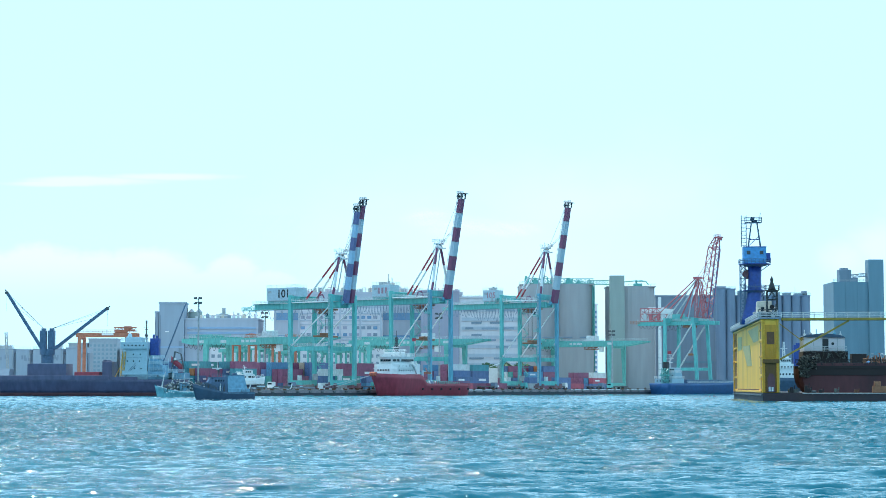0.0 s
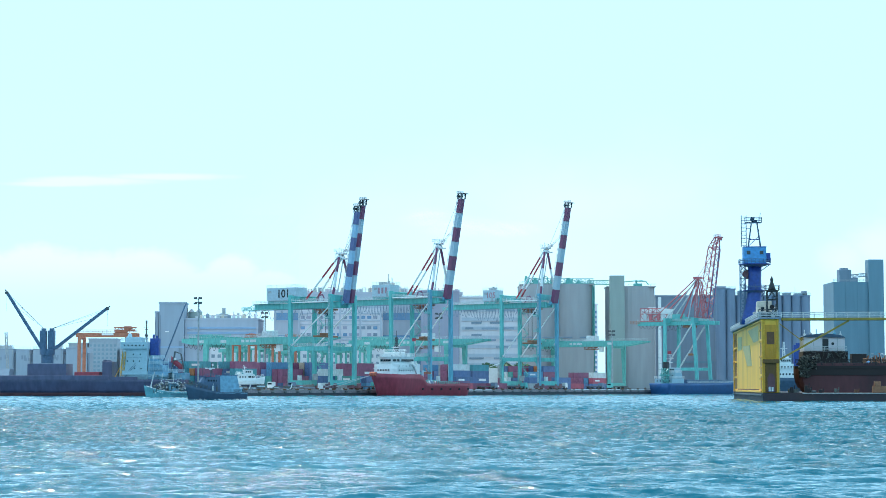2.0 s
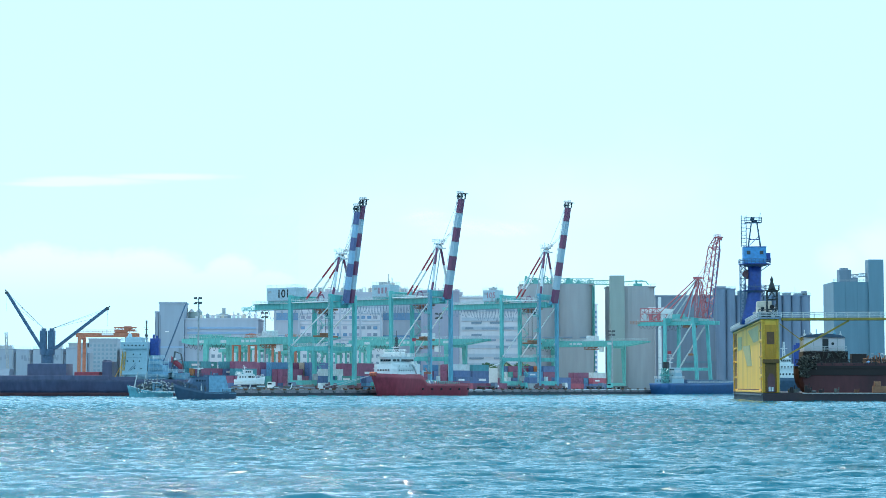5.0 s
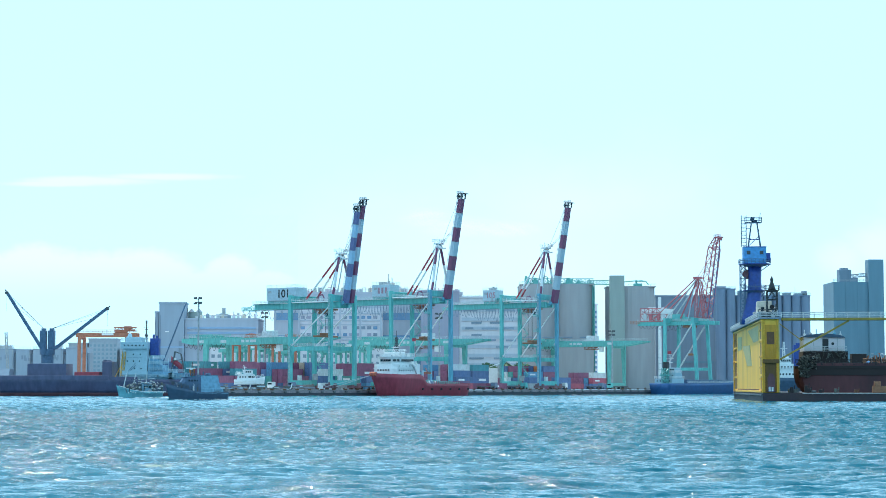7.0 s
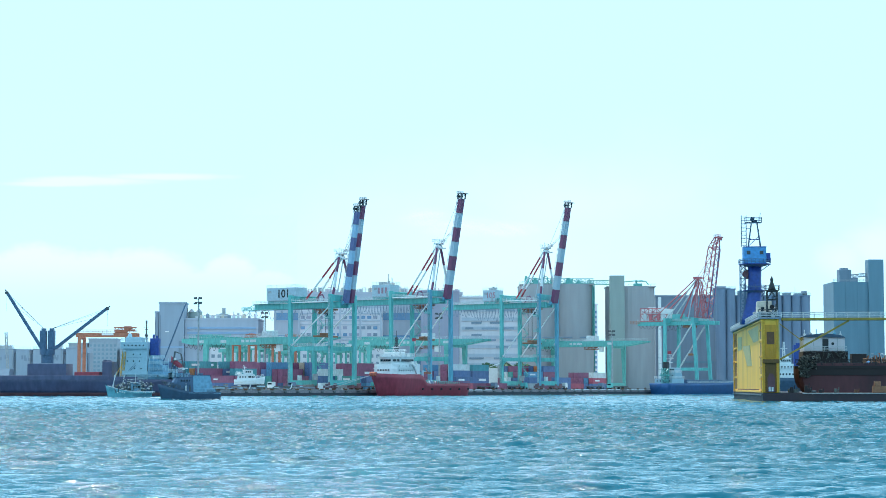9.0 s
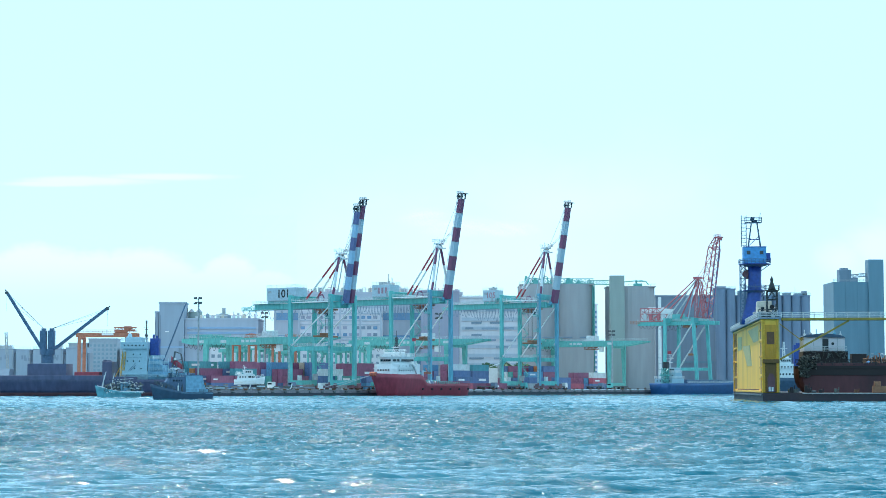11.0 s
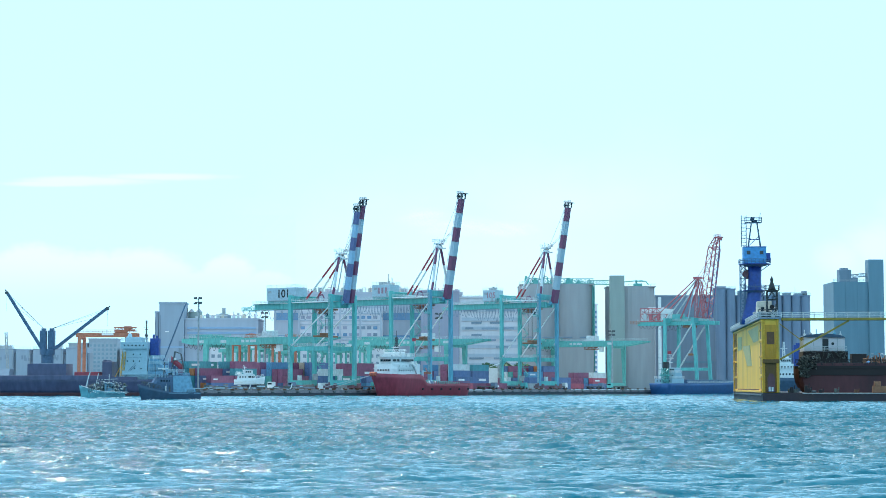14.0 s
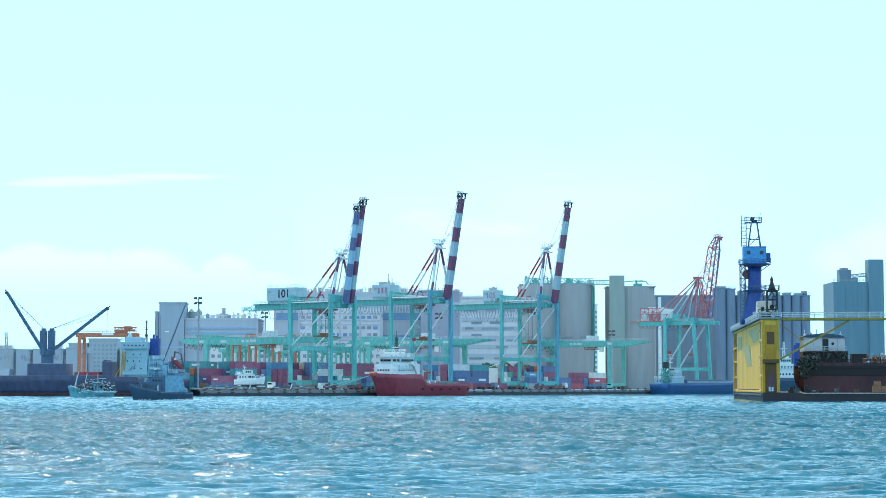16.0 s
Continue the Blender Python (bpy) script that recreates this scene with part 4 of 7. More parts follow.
def background():
    # storage tanks and low sheds far beyond the freighter
    for x0, x1, top, extra in ((-240, -214.7, 21.6, 1), (-213.4, -206.3, 21.3, 0), (-205.0, -189.9, 21.6, 1), (-188.5, -178.0, 22.2, 0)):
        w, h = (x1 - x0) / 2, top - DECK
        t = thing("cargo_store", pose((x0 + x1) / 2, 1000, DECK), "flat-roofed pale lavender cargo store with ribbed cladding", "building", "cargo stores")
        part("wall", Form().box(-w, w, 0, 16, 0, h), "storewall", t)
        part("parapet", Form().box(-w - 0.1, w + 0.1, -0.15, 16.1, h, h + 0.5), "tankgrey", t)
        part("downpipe", Form().tube((w - 0.5, -0.2, 0), (w - 0.5, -0.2, h), 0.12, n=6), "grey", t)
        # added slate strip stands for the dark gap beside each store
        part("link_wall", Form().box(w + 0.1, w + 1.2, 1.5, 12, 0, h - 2.2), "slate", t, "dark strip filling the gap between stores")
        part("roof_rail", Form().rail([(-w, 0.2, h + 0.5), (w, 0.2, h + 0.5)], 1.1, 1.8, 0.05, 2), "grey", t)
        if extra:
            part("roof_frame", Form().lattice((-1.0, 4, h + 1.4), (w - 0.6, 4, h + 1.4), 3, 1.8, 6, 0.1).box(0.5, w - 1.5, 3, 5, h + 0.5, h + 2.0), "pale", t)
        for k in range(2):
            part("vent_panel", Form().box(w * 0.35 + k * 1.9 - 0.6, w * 0.35 + k * 1.9 + 0.6, -0.1, -0.005, h - 5.4, h - 3.8), "slate", t)
        part("number_plate", Form().box(w - 4.4, w - 3.5, -0.12, -0.005, h - 4.6, h - 2.6).box(w - 3.1, w - 2.2, -0.12, -0.005, h - 4.6, h - 2.6), "slate", t)
    for i, (x0, x1, top, fl, by) in enumerate(((-262, -249, 33, 8, 5), (-248, -228, 36, 9, 7), (-330, -308, 30, 7, 6), (-226, -214, 29, 7, 4))):
        building("apartment_block", "distant grey apartment block with rows of windows", x0, x1, 1400, 14, top, "flat", fl, by, glass="bluegrey")
    t = building("elevator_tower", "dull blue-grey elevator tower with a lower pale extension", -142, -129.5, 1000, 14, 44.5, "storewall")
    part("lamp", Form().box(-3.2, -1.2, -0.3, -0.01, 28.4, 29.0), "white", t)
    part("louvre", Form().box(3.6, 5.2, -0.12, -0.01, 18, 24), "slate", t)
    for z in (12.0, 20.6):
        part("string_course", Form().box(-6.3, 6.3, -0.25, -0.01, z, z + 0.7), "paleblue", t)
    part("downpipe", Form().tube((-5.6, -0.2, 0), (-5.6, -0.2, 37), 0.14, n=6), "slate", t)
    part("extension", Form().box(-9.4, -6.3, -2.0, 8, 0, 15.4).box(-8.6, -6.3, -1.6, 8, 15.4, 20.2), "plasterdim", t, "pale stepped extension")
    part("extension_window", Form().box(-8.6, -7.2, -2.12, -2.0, 8.0, 9.6).box(-8.2, -7.2, -1.72, -1.6, 16.6, 18.0), "slate", t)
    t = building("stair_tower", "slim grey stair tower beside the elevator tower", -144.6, -142.9, 1004, 8, 40.0, "tankgrey")
    part("corner_strip", Form().box(-0.85, -0.45, -0.15, -0.01, 0, 36), "slate", t)
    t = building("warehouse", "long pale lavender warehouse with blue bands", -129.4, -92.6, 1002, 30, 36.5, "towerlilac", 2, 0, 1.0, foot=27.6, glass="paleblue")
    part("loading_canopy", Form().box(-16, -4, -3.0, -0.02, 22.0, 22.7).box(2, 15, -3.0, -0.02, 22.0, 22.7), "slate", t)
    t = thing("roof_tank", pose(-125.5, 1012, 37.4), "grey-green roof tank with dark conical caps", "tank")
    part("drum", Form().tube((0, 0, 0), (0, 0, 3.4), 3.6, n=24), "towergreen", t)
    for x in (-1.9, 1.9):
        part("cap", Form().loft([[(x + r * math.cos(k * math.tau / 14), r * math.sin(k * math.tau / 14), z) for k in range(14)] for r, z in ((1.75, 3.4), (0.3, 5.0))]), "slate", t)
    part("ladder", Form().beam((-3.9, -0.6, 0), (-3.9, -0.6, 5.2), 0.3), "steel", t)
    t = thing("roof_plant", pose(-113, 1012, 37.4), "white pipework and vents on the warehouse roof", "roof plant")
    for i in range(9):
        x = -6 + i * 2.1
        part("vent", Form().box(x, x + 1.2, -1, 1, 0, 1.2 + (i * 5 % 4) * 0.6), "pale", t)
    part("pipe", Form().path([(-8, -1.4, 0.4), (-8, -1.4, 1.6), (13, -1.4, 1.6), (13, -1.4, 0.3)], 0.35, 8), "pale", t)
    part("stack", Form().tube((2, 0, 0), (2, 0, 5.4), 0.9, n=12).box(-0.2, 4.2, -1.5, 1.5, 0, 2.4), "grey", t)
    building("cold_store", "large pale lavender cold store with blue window bands", -84.6, 9.6, 1000, 40, 49.5, "plasterdim", 3, 0, 3.6, foot=12)
    building("port_office", "long low white port office with rows of windows", -112, -24, 962, 12, 22.5, "plaster", 3, 30, glass="slate", foot=8)
    building("mauve_store", "tall mauve-grey store block behind the quay cranes", -10.9, 7.9, 984, 14, 49.6, "mauve")
    t = thing("derrick_mast", pose(-213.5, 985, DECK), "thin grey leaning derrick far across the harbour", "crane")
    part("post", Form().lattice((0, 0, 0), (-1.8, 0, 28), 1.0, 1.0, 14, 0.1, up=(0, 1, 0)), "grey", t)
    t = thing("cold_store_annex", pose(-42, 992, DECK), "grey-lavender annex with tall pilasters", "building")
    part("wall", Form().box(-30, 12, 0, 8, 0, 40), "plaster", t)
    for i in range(5):
        part("pilaster", Form().box(-30 + i * 10.2, -29.1 + i * 10.2, -0.5, -0.01, 0, 40), "plasterdim", t)
    for z in (20, 24, 33.5, 37):
        part("string_course", Form().box(-29, 11, -0.4, -0.02, z, z + 0.8), "plasterdim", t)
    for i in range(14):
        part("window", Form().box(-28 + i * 2.8, -26.4 + i * 2.8, -0.15, -0.01, 21.2, 22.8), "blueglass", t)
    for row, z in enumerate((13.5, 17.0, 26.2, 29.6, 34.8)):
        for i in range(13):
            if (i * 5 + row * 3) % 7:
                part("window", Form().box(-28.6 + i * 3.0, -26.6 + i * 3.0, -0.25, -0.01, z, z + 1.5), ("blueglass", "mauve", "slate")[(i // 4 + row) % 3], t)
    for z in (25.4, 31.6):
        part("string_course", Form().box(-29, 11, -0.45, -0.26, z, z + 0.5), "plasterdim", t)
    t = thing("roof_plant", pose(-27.5, 1008, 50.4), "white rooftop plant room with masts", "roof plant")
    part("room", Form().box(-6, 6.5, 0, 6, 0, 3.2), "plaster", t)
    part("upper_room", Form().box(-4, 3, 1, 5, 3.2, 5.2), "cream", t)
    part("mast", Form().tube((0, 2, 5), (0, 2, 9.6), 0.22, n=6).tube((1.6, 2, 5), (1.6, 2, 8), 0.12, n=6), "grey", t)
    for x0, n in ((-64, 8), (-12, 6), (-82, 3)):
        for i in range(n):
            t = thing("roof_fan", pose(x0 + i * 2.6, 1004, 50.4), "small pale roof ventilator", "ventilator", "roof ventilators")
            part("curb", Form().box(-0.8, 0.8, -0.8, 0.8, 0, 0.9), "pale", t)
            part("cowl", Form().dome((0, 0, 0.9), 0.8, 0.7, 10, 3), "pale", t)
    t = building("parking_block", "white multi-storey block with long horizontal openings", 8, 38, 985, 30, 46.5, "plaster", 8, 0, 1.5, foot=7, glass="plasterdim")
    for x, w, z in ((-9, 5, 32), (0, 5, 32), (-9, 5, 26), (3, 6, 20)):
        part("louvre", Form().box(x, x + w, -0.3, -0.1, z, z + 1.1), "slate", t)
    for k, (x, z, w) in enumerate(((-13, 38.2, 7), (-2, 38.2, 5), (6, 38.4, 6), (-12, 29.4, 4), (-4, 29.2, 8), (7, 29.4, 5), (-13, 23.6, 6), (-1, 23.6, 4), (8, 23.4, 5), (-10, 14.6, 7), (2, 14.6, 9), (-12, 9.2, 5), (0, 9.2, 6))):
        part("dark_opening", Form().box(x, x + w, -0.41, -0.3, z, z + 1.0), "tankgrey" if k % 3 else "slate", t)
    part("roof_rail", Form().rail([(-15, -0.2, 45), (15, -0.2, 45)], 1.2, 2, 0.07, 2), "grey", t)
    rng = random.Random(57)
    for k in range(26):
        x = -82 + k * 3.5 + rng.uniform(-1, 1)
        t = thing("roof_unit", pose(x, 1002 + rng.uniform(0, 3), 50.4), "small rooftop plant unit on the cold store", "roof plant", "rooftop units")
        h = rng.uniform(0.8, 2.4)
        part("casing", Form().box(-rng.uniform(0.5, 1.6), rng.uniform(0.5, 1.6), -0.7, 0.7, 0, h), ("pale", "cream", "grey", "plaster")[k % 4], t)
        part("pipe", Form().path([(0.3, -0.9, 0), (0.3, -0.9, h + 0.6), (1.8, -0.9, h + 0.6), (1.8, -0.9, 0)], 0.14, 6), ("pale", "fadedred", "grey")[k % 3], t)
    for k in range(12):
        x = -124 + k * 2.7 + rng.uniform(-0.6, 0.6)
        t = thing("roof_unit", pose(x, 1004, 37.4), "small rooftop plant unit on the warehouse", "roof plant", "rooftop units")
        part("casing", Form().box(-0.7, rng.uniform(0.4, 1.1), -0.6, 0.6, 0, rng.uniform(0.6, 2.2)), ("pale", "cream", "slate", "plaster")[k % 4], t)
        part("stub", Form().tube((0, 0, 0), (0, 0, rng.uniform(1.6, 3.6)), 0.16, n=6), "grey", t)
    t = thing("roof_fence", pose(-37, 1000.6, 50.4), "pale steel railing along the cold store roof", "railing")
    part("rail", Form().rail([(-46, 0, 0), (46, 0, 0)], 1.2, 2.2, 0.07, 2), "pale", t)
    # silos
    t = silos("grey concrete grain silos with a green steel roof gallery", 40.8, 80.4, 1060, 57.2, 2, 2, "concrete")
    part("gallery", Form().lattice((-16, 8, 57.6), (20, 8, 57.6), 3, 2.4, 16, 0.12), "green", t, "green steel conveyor gallery")
    for x, w, h in ((-17, 2.4, 60.2), (-12.5, 3.2, 59.4), (-8, 1.6, 61.0), (-3.5, 3.0, 58.6), (5, 3.6, 59.2), (11, 2.2, 58.4)):
        part("roof_machine", Form().box(x, x + w, 6, 9, 55.4, h - 1.2).box(x + 0.3, x + w * 0.6, 6.4, 8.6, h - 1.2, h), "green", t)
        part("chute", Form().path([(x + w * 0.5, 6.8, h - 0.6), (x + w + 1.6, 6.8, h - 1.4), (x + w + 2.4, 6.8, 55.6)], 0.22, 6), "green", t)
    part("edge_ladder", Form().lattice((19.6, 4.5, 0), (19.6, 4.5, 56), 1.0, 1.0, 20, 0.09, up=(1, 0, 0)), "green", t)
    part("side_pipe", Form().tube((20.0, 7, 0), (20.0, 7, 54.6), 0.55, n=8), "green", t)
    part("ring_band", Form().box(-19, 19.4, 0.1, 0.8, 27, 27.6), "slate", t)
    b0 = thing("silo_annex", pose(66, 1046, DECK), "grey concrete annex with pilasters at the foot of the silos", "building")
    part("wall", Form().box(-5.5, 13, 0, 12, 0, 22), "concrete", b0)
    part("roof_edge", Form().box(-6, 13.4, -0.4, 12.2, 22, 23), "plasterdim", b0)
    for k in range(6):
        part("pilaster", Form().box(-5.4 + k * 3.5, -4.9 + k * 3.5, -0.15, -0.01, 0, 22), "concrete", b0)
    part("door", Form().box(1, 5, -0.15, -0.01, 0, 5), "slate", b0)
    t = silos("grey concrete grain silos beside a green elevator tower", 87.2, 113.5, 1060, 56, 1, 1, "concrete")
    part("elevator_tower", Form().box(-11.8, -4.2, -2.6, 4, 0, 60), "towergreen", t, "grey-green concrete elevator tower")
    part("roof_machine", Form().box(1.5, 6, 6, 9, 54.2, 56.2).box(2.6, 3.6, 7, 8, 56.2, 58.2).box(4.6, 6.6, 7, 8, 57.2, 58.0).path([(-4, 6.5, 57), (2, 6.5, 57.6), (8, 6.5, 57.4), (9.4, 6.5, 55.6)], 0.3, 6), "green", t)
    t = thing("conveyor_bridge", pose(80.4, 1068, 57.5), "green lattice conveyor bridge between silos", "conveyor")
    part("truss", Form().lattice((-3, 0, 1.2), (8.4, 0, 1.2), 2.4, 2.2, 7, 0.12), "green", t)
    building("tower_block", "white slab block seen between the silos", 90.6, 92.8, 1200, 8, 52, "plaster", 14, 1)
    building("shed", "dark slate-clad warehouse beside the chimney", 115.5, 148, 1085, 30, 51.8, "slate", 1, 0, 1.0, foot=14, glass="bluegrey")
    t = thing("chimney", pose(113.3, 1045, DECK), "slim white steel chimney", "chimney")
    part("stack", Form().tube((0, 0, 0), (0, 0, 48), 0.95, 0.85, 16), "white", t)
    for z in (10, 13, 16):
        part("band", Form().tube((0, 0, z), (0, 0, z + 0.4), 1.05, n=16), "pale", t)
    silos("navy-grey ribbed steel silos beyond the floating dock", 143.8, 153.8, 1048, 54, 2, 2, "navygrey", False)
    silos("navy-grey ribbed steel silos beyond the floating dock", 154, 193.4, 1050, 50.6, 8, 2, "navygrey", False)
    t = thing("roof_plant", pose(164, 1055, 51.4), "grey masts and cabins on the silo roof", "roof plant")
    part("cabin", Form().box(-8, -2, 0, 4, 0, 2.4).box(9, 14, 0, 4, 0, 1.6), "bluegrey", t)
    for k, (x, w, h, c) in enumerate(((-21, 9, 3.8, "bluegrey"), (-19.5, 5, 4.6, "navygrey"), (3, 3, 1.2, "slate"), (16, 4, 1.4, "bluegrey"), (22, 6.6, 1.0, "bluegrey"), (26, 2.4, 2.2, "slate"))):
        part("roof_house", Form().box(x, x + w, 0.4, 5, 0, h), c, t)
    part("roof_rail", Form().rail([(-10, -3, 0), (29, -3, 0)], 1.1, 2.0, 0.07, 2), "grey", t)
    part("mast", Form().tube((2, 0, 0), (2, 0, 7), 0.1, n=5).tube((12, 0, 0), (12, 0, 5), 0.1, n=5).tube((22, 0, 0), (22, 0, 4), 0.1, n=5), "grey", t)
    t = thing("grain_terminal", pose(192, 900, DECK), "blue-grey grain terminal with two elevator towers", "silo")
    part("cell_block", Form().box(-16, 6.7, 0, 24, 0, 48.4), "bluegrey", t)
    for i in range(5):
        part("pilaster", Form().box(-16 + i * 5.4, -15.6 + i * 5.4, -0.2, -0.01, 0, 48), "bluegrey", t)
    for i in range(7):
        part("pour_joint", Form().box(-15.9, 6.6, -0.06, -0.005, 5 + i * 6, 5.15 + i * 6), "slate", t)
    part("elevator_tower", Form().box(-0.3, 6.5, -1.2, 6, 0, 58.4), "bluegrey", t)
    part("head_house", Form().box(-12.8, -7.4, 2, 8, 48.4, 54).box(-12, -8.6, 3, 7, 54, 54.8).box(-7.4, -4.4, 2, 8, 48.4, 50.2), "slate", t)
    part("conveyor", Form().lattice((-7.4, 4, 51.0), (-0.3, 4, 51.8), 2, 1.4, 6, 0.12), "slate", t)
    part("roof_rail", Form().rail([(-16, 0, 48.4), (-0.3, 0, 48.4)], 1.1, 2, 0.06, 2), "grey", t)
    t = thing("gable_shed", pose(26, 905, DECK), "small shed with a white pitched roof behind the containers", "shed")
    part("wall", Form().box(-6, 6, 0, 10, 0, 9.6), "white", t)
    part("roof", Form().loft([[(x, y, z) for x, z in ((-6.6, 9.6), (2.5, 13.0), (6.6, 10.4), (6.6, 10.1), (2.5, 12.6), (-6.6, 9.3))] for y in (-0.6, 10.6)]), "white", t)
    # row of low sheds behind the right-hand quay
    for x, w, h in ((150, 22, 9),):
        building("low_shed", "dark low quay shed", x, x + w, 935 if x < 100 else 1000, 10, h, "slate", 1, 4)


# ---- ships ----
def hull(f, length, beam, deck, sheer, draft=1.0, bow=0.32, stern=0.85, rake=0.08, z0=None, z1=None, n=28, power=2.2, step=None):
    """A ship's hull: bow at +x, from -length/2; deck height rises by sheer to the bow. z0..z1 cut a strake out of it."""
    rings = []
    for i in range(n + 1):
        u = i / n
        x = -length / 2 + length * u
        if u > 1 - bow:
            k = (u - (1 - bow)) / bow
            half = beam / 2 * (1 - k ** power)
        else:
            half = beam / 2 * min(1, stern + (1 - stern) * u / 0.15)
        top = deck + sheer * max(0, (u - 0.35) / 0.65) ** 2
        if step:
            top += step[1] * min(1, max(0, (u - step[0]) / 0.05))
        lo, hi = -draft if z0 is None else z0, top if z1 is None else min(z1, top)
        ring = []
        for k in range(6):
            fz = k / 5
            z = lo + (hi - lo) * fz
            q = (z + draft) / (top + draft)
            wdt = max(0.03, half * (0.72 + 0.28 * q ** 0.7))
            if u > 0.9:
                wdt = max(0.03, half * (0.45 + 0.55 * q))
            ring.append((x + (rake * length * (q - 0.5) * max(0, (u - 0.7) / 0.3) ** 2), wdt, z))
        rings.append([(a, b, c) for a, b, c in ring] + [(a, -b, c) for a, b, c in reversed(ring)])
    f.loft(rings)
    return f


def windows(f, x0, x1, y, z, n, w, h, t=0.06, axis="x"):
    for i in range(n):
        c = x0 + (x1 - x0) * (i + 0.5) / n
        if axis == "x":
            f.box(c - w / 2, c + w / 2, y - t, y + t, z, z + h, 0.01)
        else:
            f.box(y - t, y + t, c - w / 2, c + w / 2, z, z + h, 0.01)
    return f


def supply_ship():
    m = berth(7.5, 4, 0) @ pose(0, 0, 0, 0, 0, -90)
    t = thing("supply_ship", m, "red-hulled offshore supply ship with a white wheelhouse forward, moored", "ship")
    L, B = 54, 13.5
    part("hull", hull(Form(), L, B, 4.2, 0.9, bow=0.28, power=3, n=44, step=(0.56, 2.9)), "hullred", t, "red steel hull", True)
    part("bulwark", Form().rail([(-L / 2 + 1, -B / 2 * 0.88, 4.0), (0, -B / 2 + 0.1, 4.0)], 1.2, 1.5, 0.08, 3), "hullred", t)
    for x in range(-24, 8, 6):
        part("fender_tyre", Form().tube((x, -B / 2 - 0.25, 2.2), (x, -B / 2 + 0.1, 2.2), 0.42, n=12), "rubber", t)
    part("deck", Form().box(-L / 2 + 1, 4, -B / 2 + 0.9, B / 2 - 0.9, 3.7, 4.06), "rust", t)
    part("deck_cargo", Form().box(-8, -2, -3, 3, 4.06, 5.6).box(-16, -11, -4, 1, 4.06, 5.0).box(-24, -19, -3, 2, 4.06, 4.9), "green", t)
    h = part("forecastle", Form().loft([[(x, y, z) for x, y in ((6, -5.6), (15, -5.5), (22, -3.0), (22, 3.0), (15, 5.5), (6, 5.6))] for z in (6.9, 7.7)]), "hullred", t)
    h = part("superstructure", Form().loft([[(x, y, z) for x, y in ((8.5, -5.5), (20, -5.5), (22.2 - k, -3.0), (22.2 - k, 3.0), (20, 5.5), (8.5, 5.5))] for z, k in ((7.6, 0.2), (9.8, 0.8), (11.4, 1.4))]), "white", t, "white steel superstructure")
    part("porthole", windows(windows(windows(Form(), 10, 20, -5.52, 8.8, 7, 0.5, 0.55), 10, 20, -5.52, 10.5, 5, 0.45, 0.45), -3, 3, 21.7, 9.0, 5, 0.45, 0.45, 0.25, axis="y"), "glass", h)
    part("deck_edge", Form().box(8.2, 20.4, -5.8, 5.8, 9.7, 9.85).rail([(8.4, -5.7, 9.85), (20, -5.7, 9.85)], 1.0, 1.4, 0.05), "white", h)
    b = part("bridge", Form().loft([[(x, y, z) for x, y in ((10, -4.9 - k), (18.3, -4.9 - k), (20.4 + k, -2.4), (20.4 + k, 2.4), (18.3, 4.9 + k), (10, 4.9 + k))] for z, k in ((12.4, 0.0), (15.0, 0.5))]), "white", t, "white wheelhouse")
    part("bridge_window", windows(Form(), 10.4, 18.1, -5.24, 13.4, 9, 0.62, 0.85, 0.16), "glass", b)
    part("front_window", windows(Form(), -2.4, 2.4, 20.74, 13.4, 6, 0.56, 0.85, 0.16, axis="y"), "glass", b)
    part("corner_window", Form().beam((18.7, -4.9, 13.82), (19.3, -4.24, 13.82), 0.14, 0.85).beam((19.6, -3.9, 13.82), (20.4, -3.0, 13.82), 0.14, 0.85), "glass", b)
    part("roof", Form().loft([[(x, y, z) for x, y in ((9.6, -5.6), (18.6, -5.6), (21.2, -2.6), (21.2, 2.6), (18.6, 5.6), (9.6, 5.6))] for z in (15.0, 15.3)]), "white", b)
    part("roof_rail", Form().rail([(10, -5.4, 15.3), (18.4, -5.4, 15.3), (20.9, -2.6, 15.3), (20.9, 2.6, 15.3)], 1.1, 1.3, 0.06), "white", b)
    part("monkey_island", Form().box(12, 18, -3.0, 3.0, 15.3, 17.0).box(16, 17.2, -4.8, -3.8, 15.3, 16.6).dome((18.4, 2.2, 15.3), 0.7, 1.3, 10).dome((12.6, -4.6, 15.3), 0.6, 1.1, 10), "white", t)
    rng = random.Random(41)
    for k in range(13):
        x, y, tall = 10.6 + k * 0.7, rng.uniform(-4.9, -1.0), rng.uniform(0.5, 1.9)
        part("roof_fitting", Form().tube((x, y, 15.3), (x, y, 15.3 + tall), rng.uniform(0.08, 0.3), n=8).box(x - 0.3, x + 0.3, y - 0.25, y + 0.25, 15.3, 15.3 + tall * 0.45), ("white", "pale", "steel")[k % 3] if k % 4 else "white", b)
    part("upper_rail", Form().rail([(12, -3.0, 17.0), (18, -3.0, 17.0), (18, 3.0, 17.0)], 0.9, 1.0, 0.06), "white", b)
    part("bridge_wing", Form().box(10.2, 13.4, -6.6, -5.3, 12.2, 12.4).rail([(10.2, -6.6, 12.4), (13.4, -6.6, 12.4)], 1.1, 0.9, 0.06), "white", b)
    part("side_stair", Form().beam((8.6, -5.7, 7.8), (10.4, -5.7, 10.4), 0.5, 0.12).beam((8.6, -5.7, 8.8), (10.4, -5.7, 11.4), 0.07), "pale", h)
    part("searchlight", Form().tube((19.2, -2.6, 16.5), (20.0, -2.6, 16.5), 0.45, n=10).beam((19.5, -2.6, 15.3), (19.5, -2.6, 16.3), 0.14), "white", t)
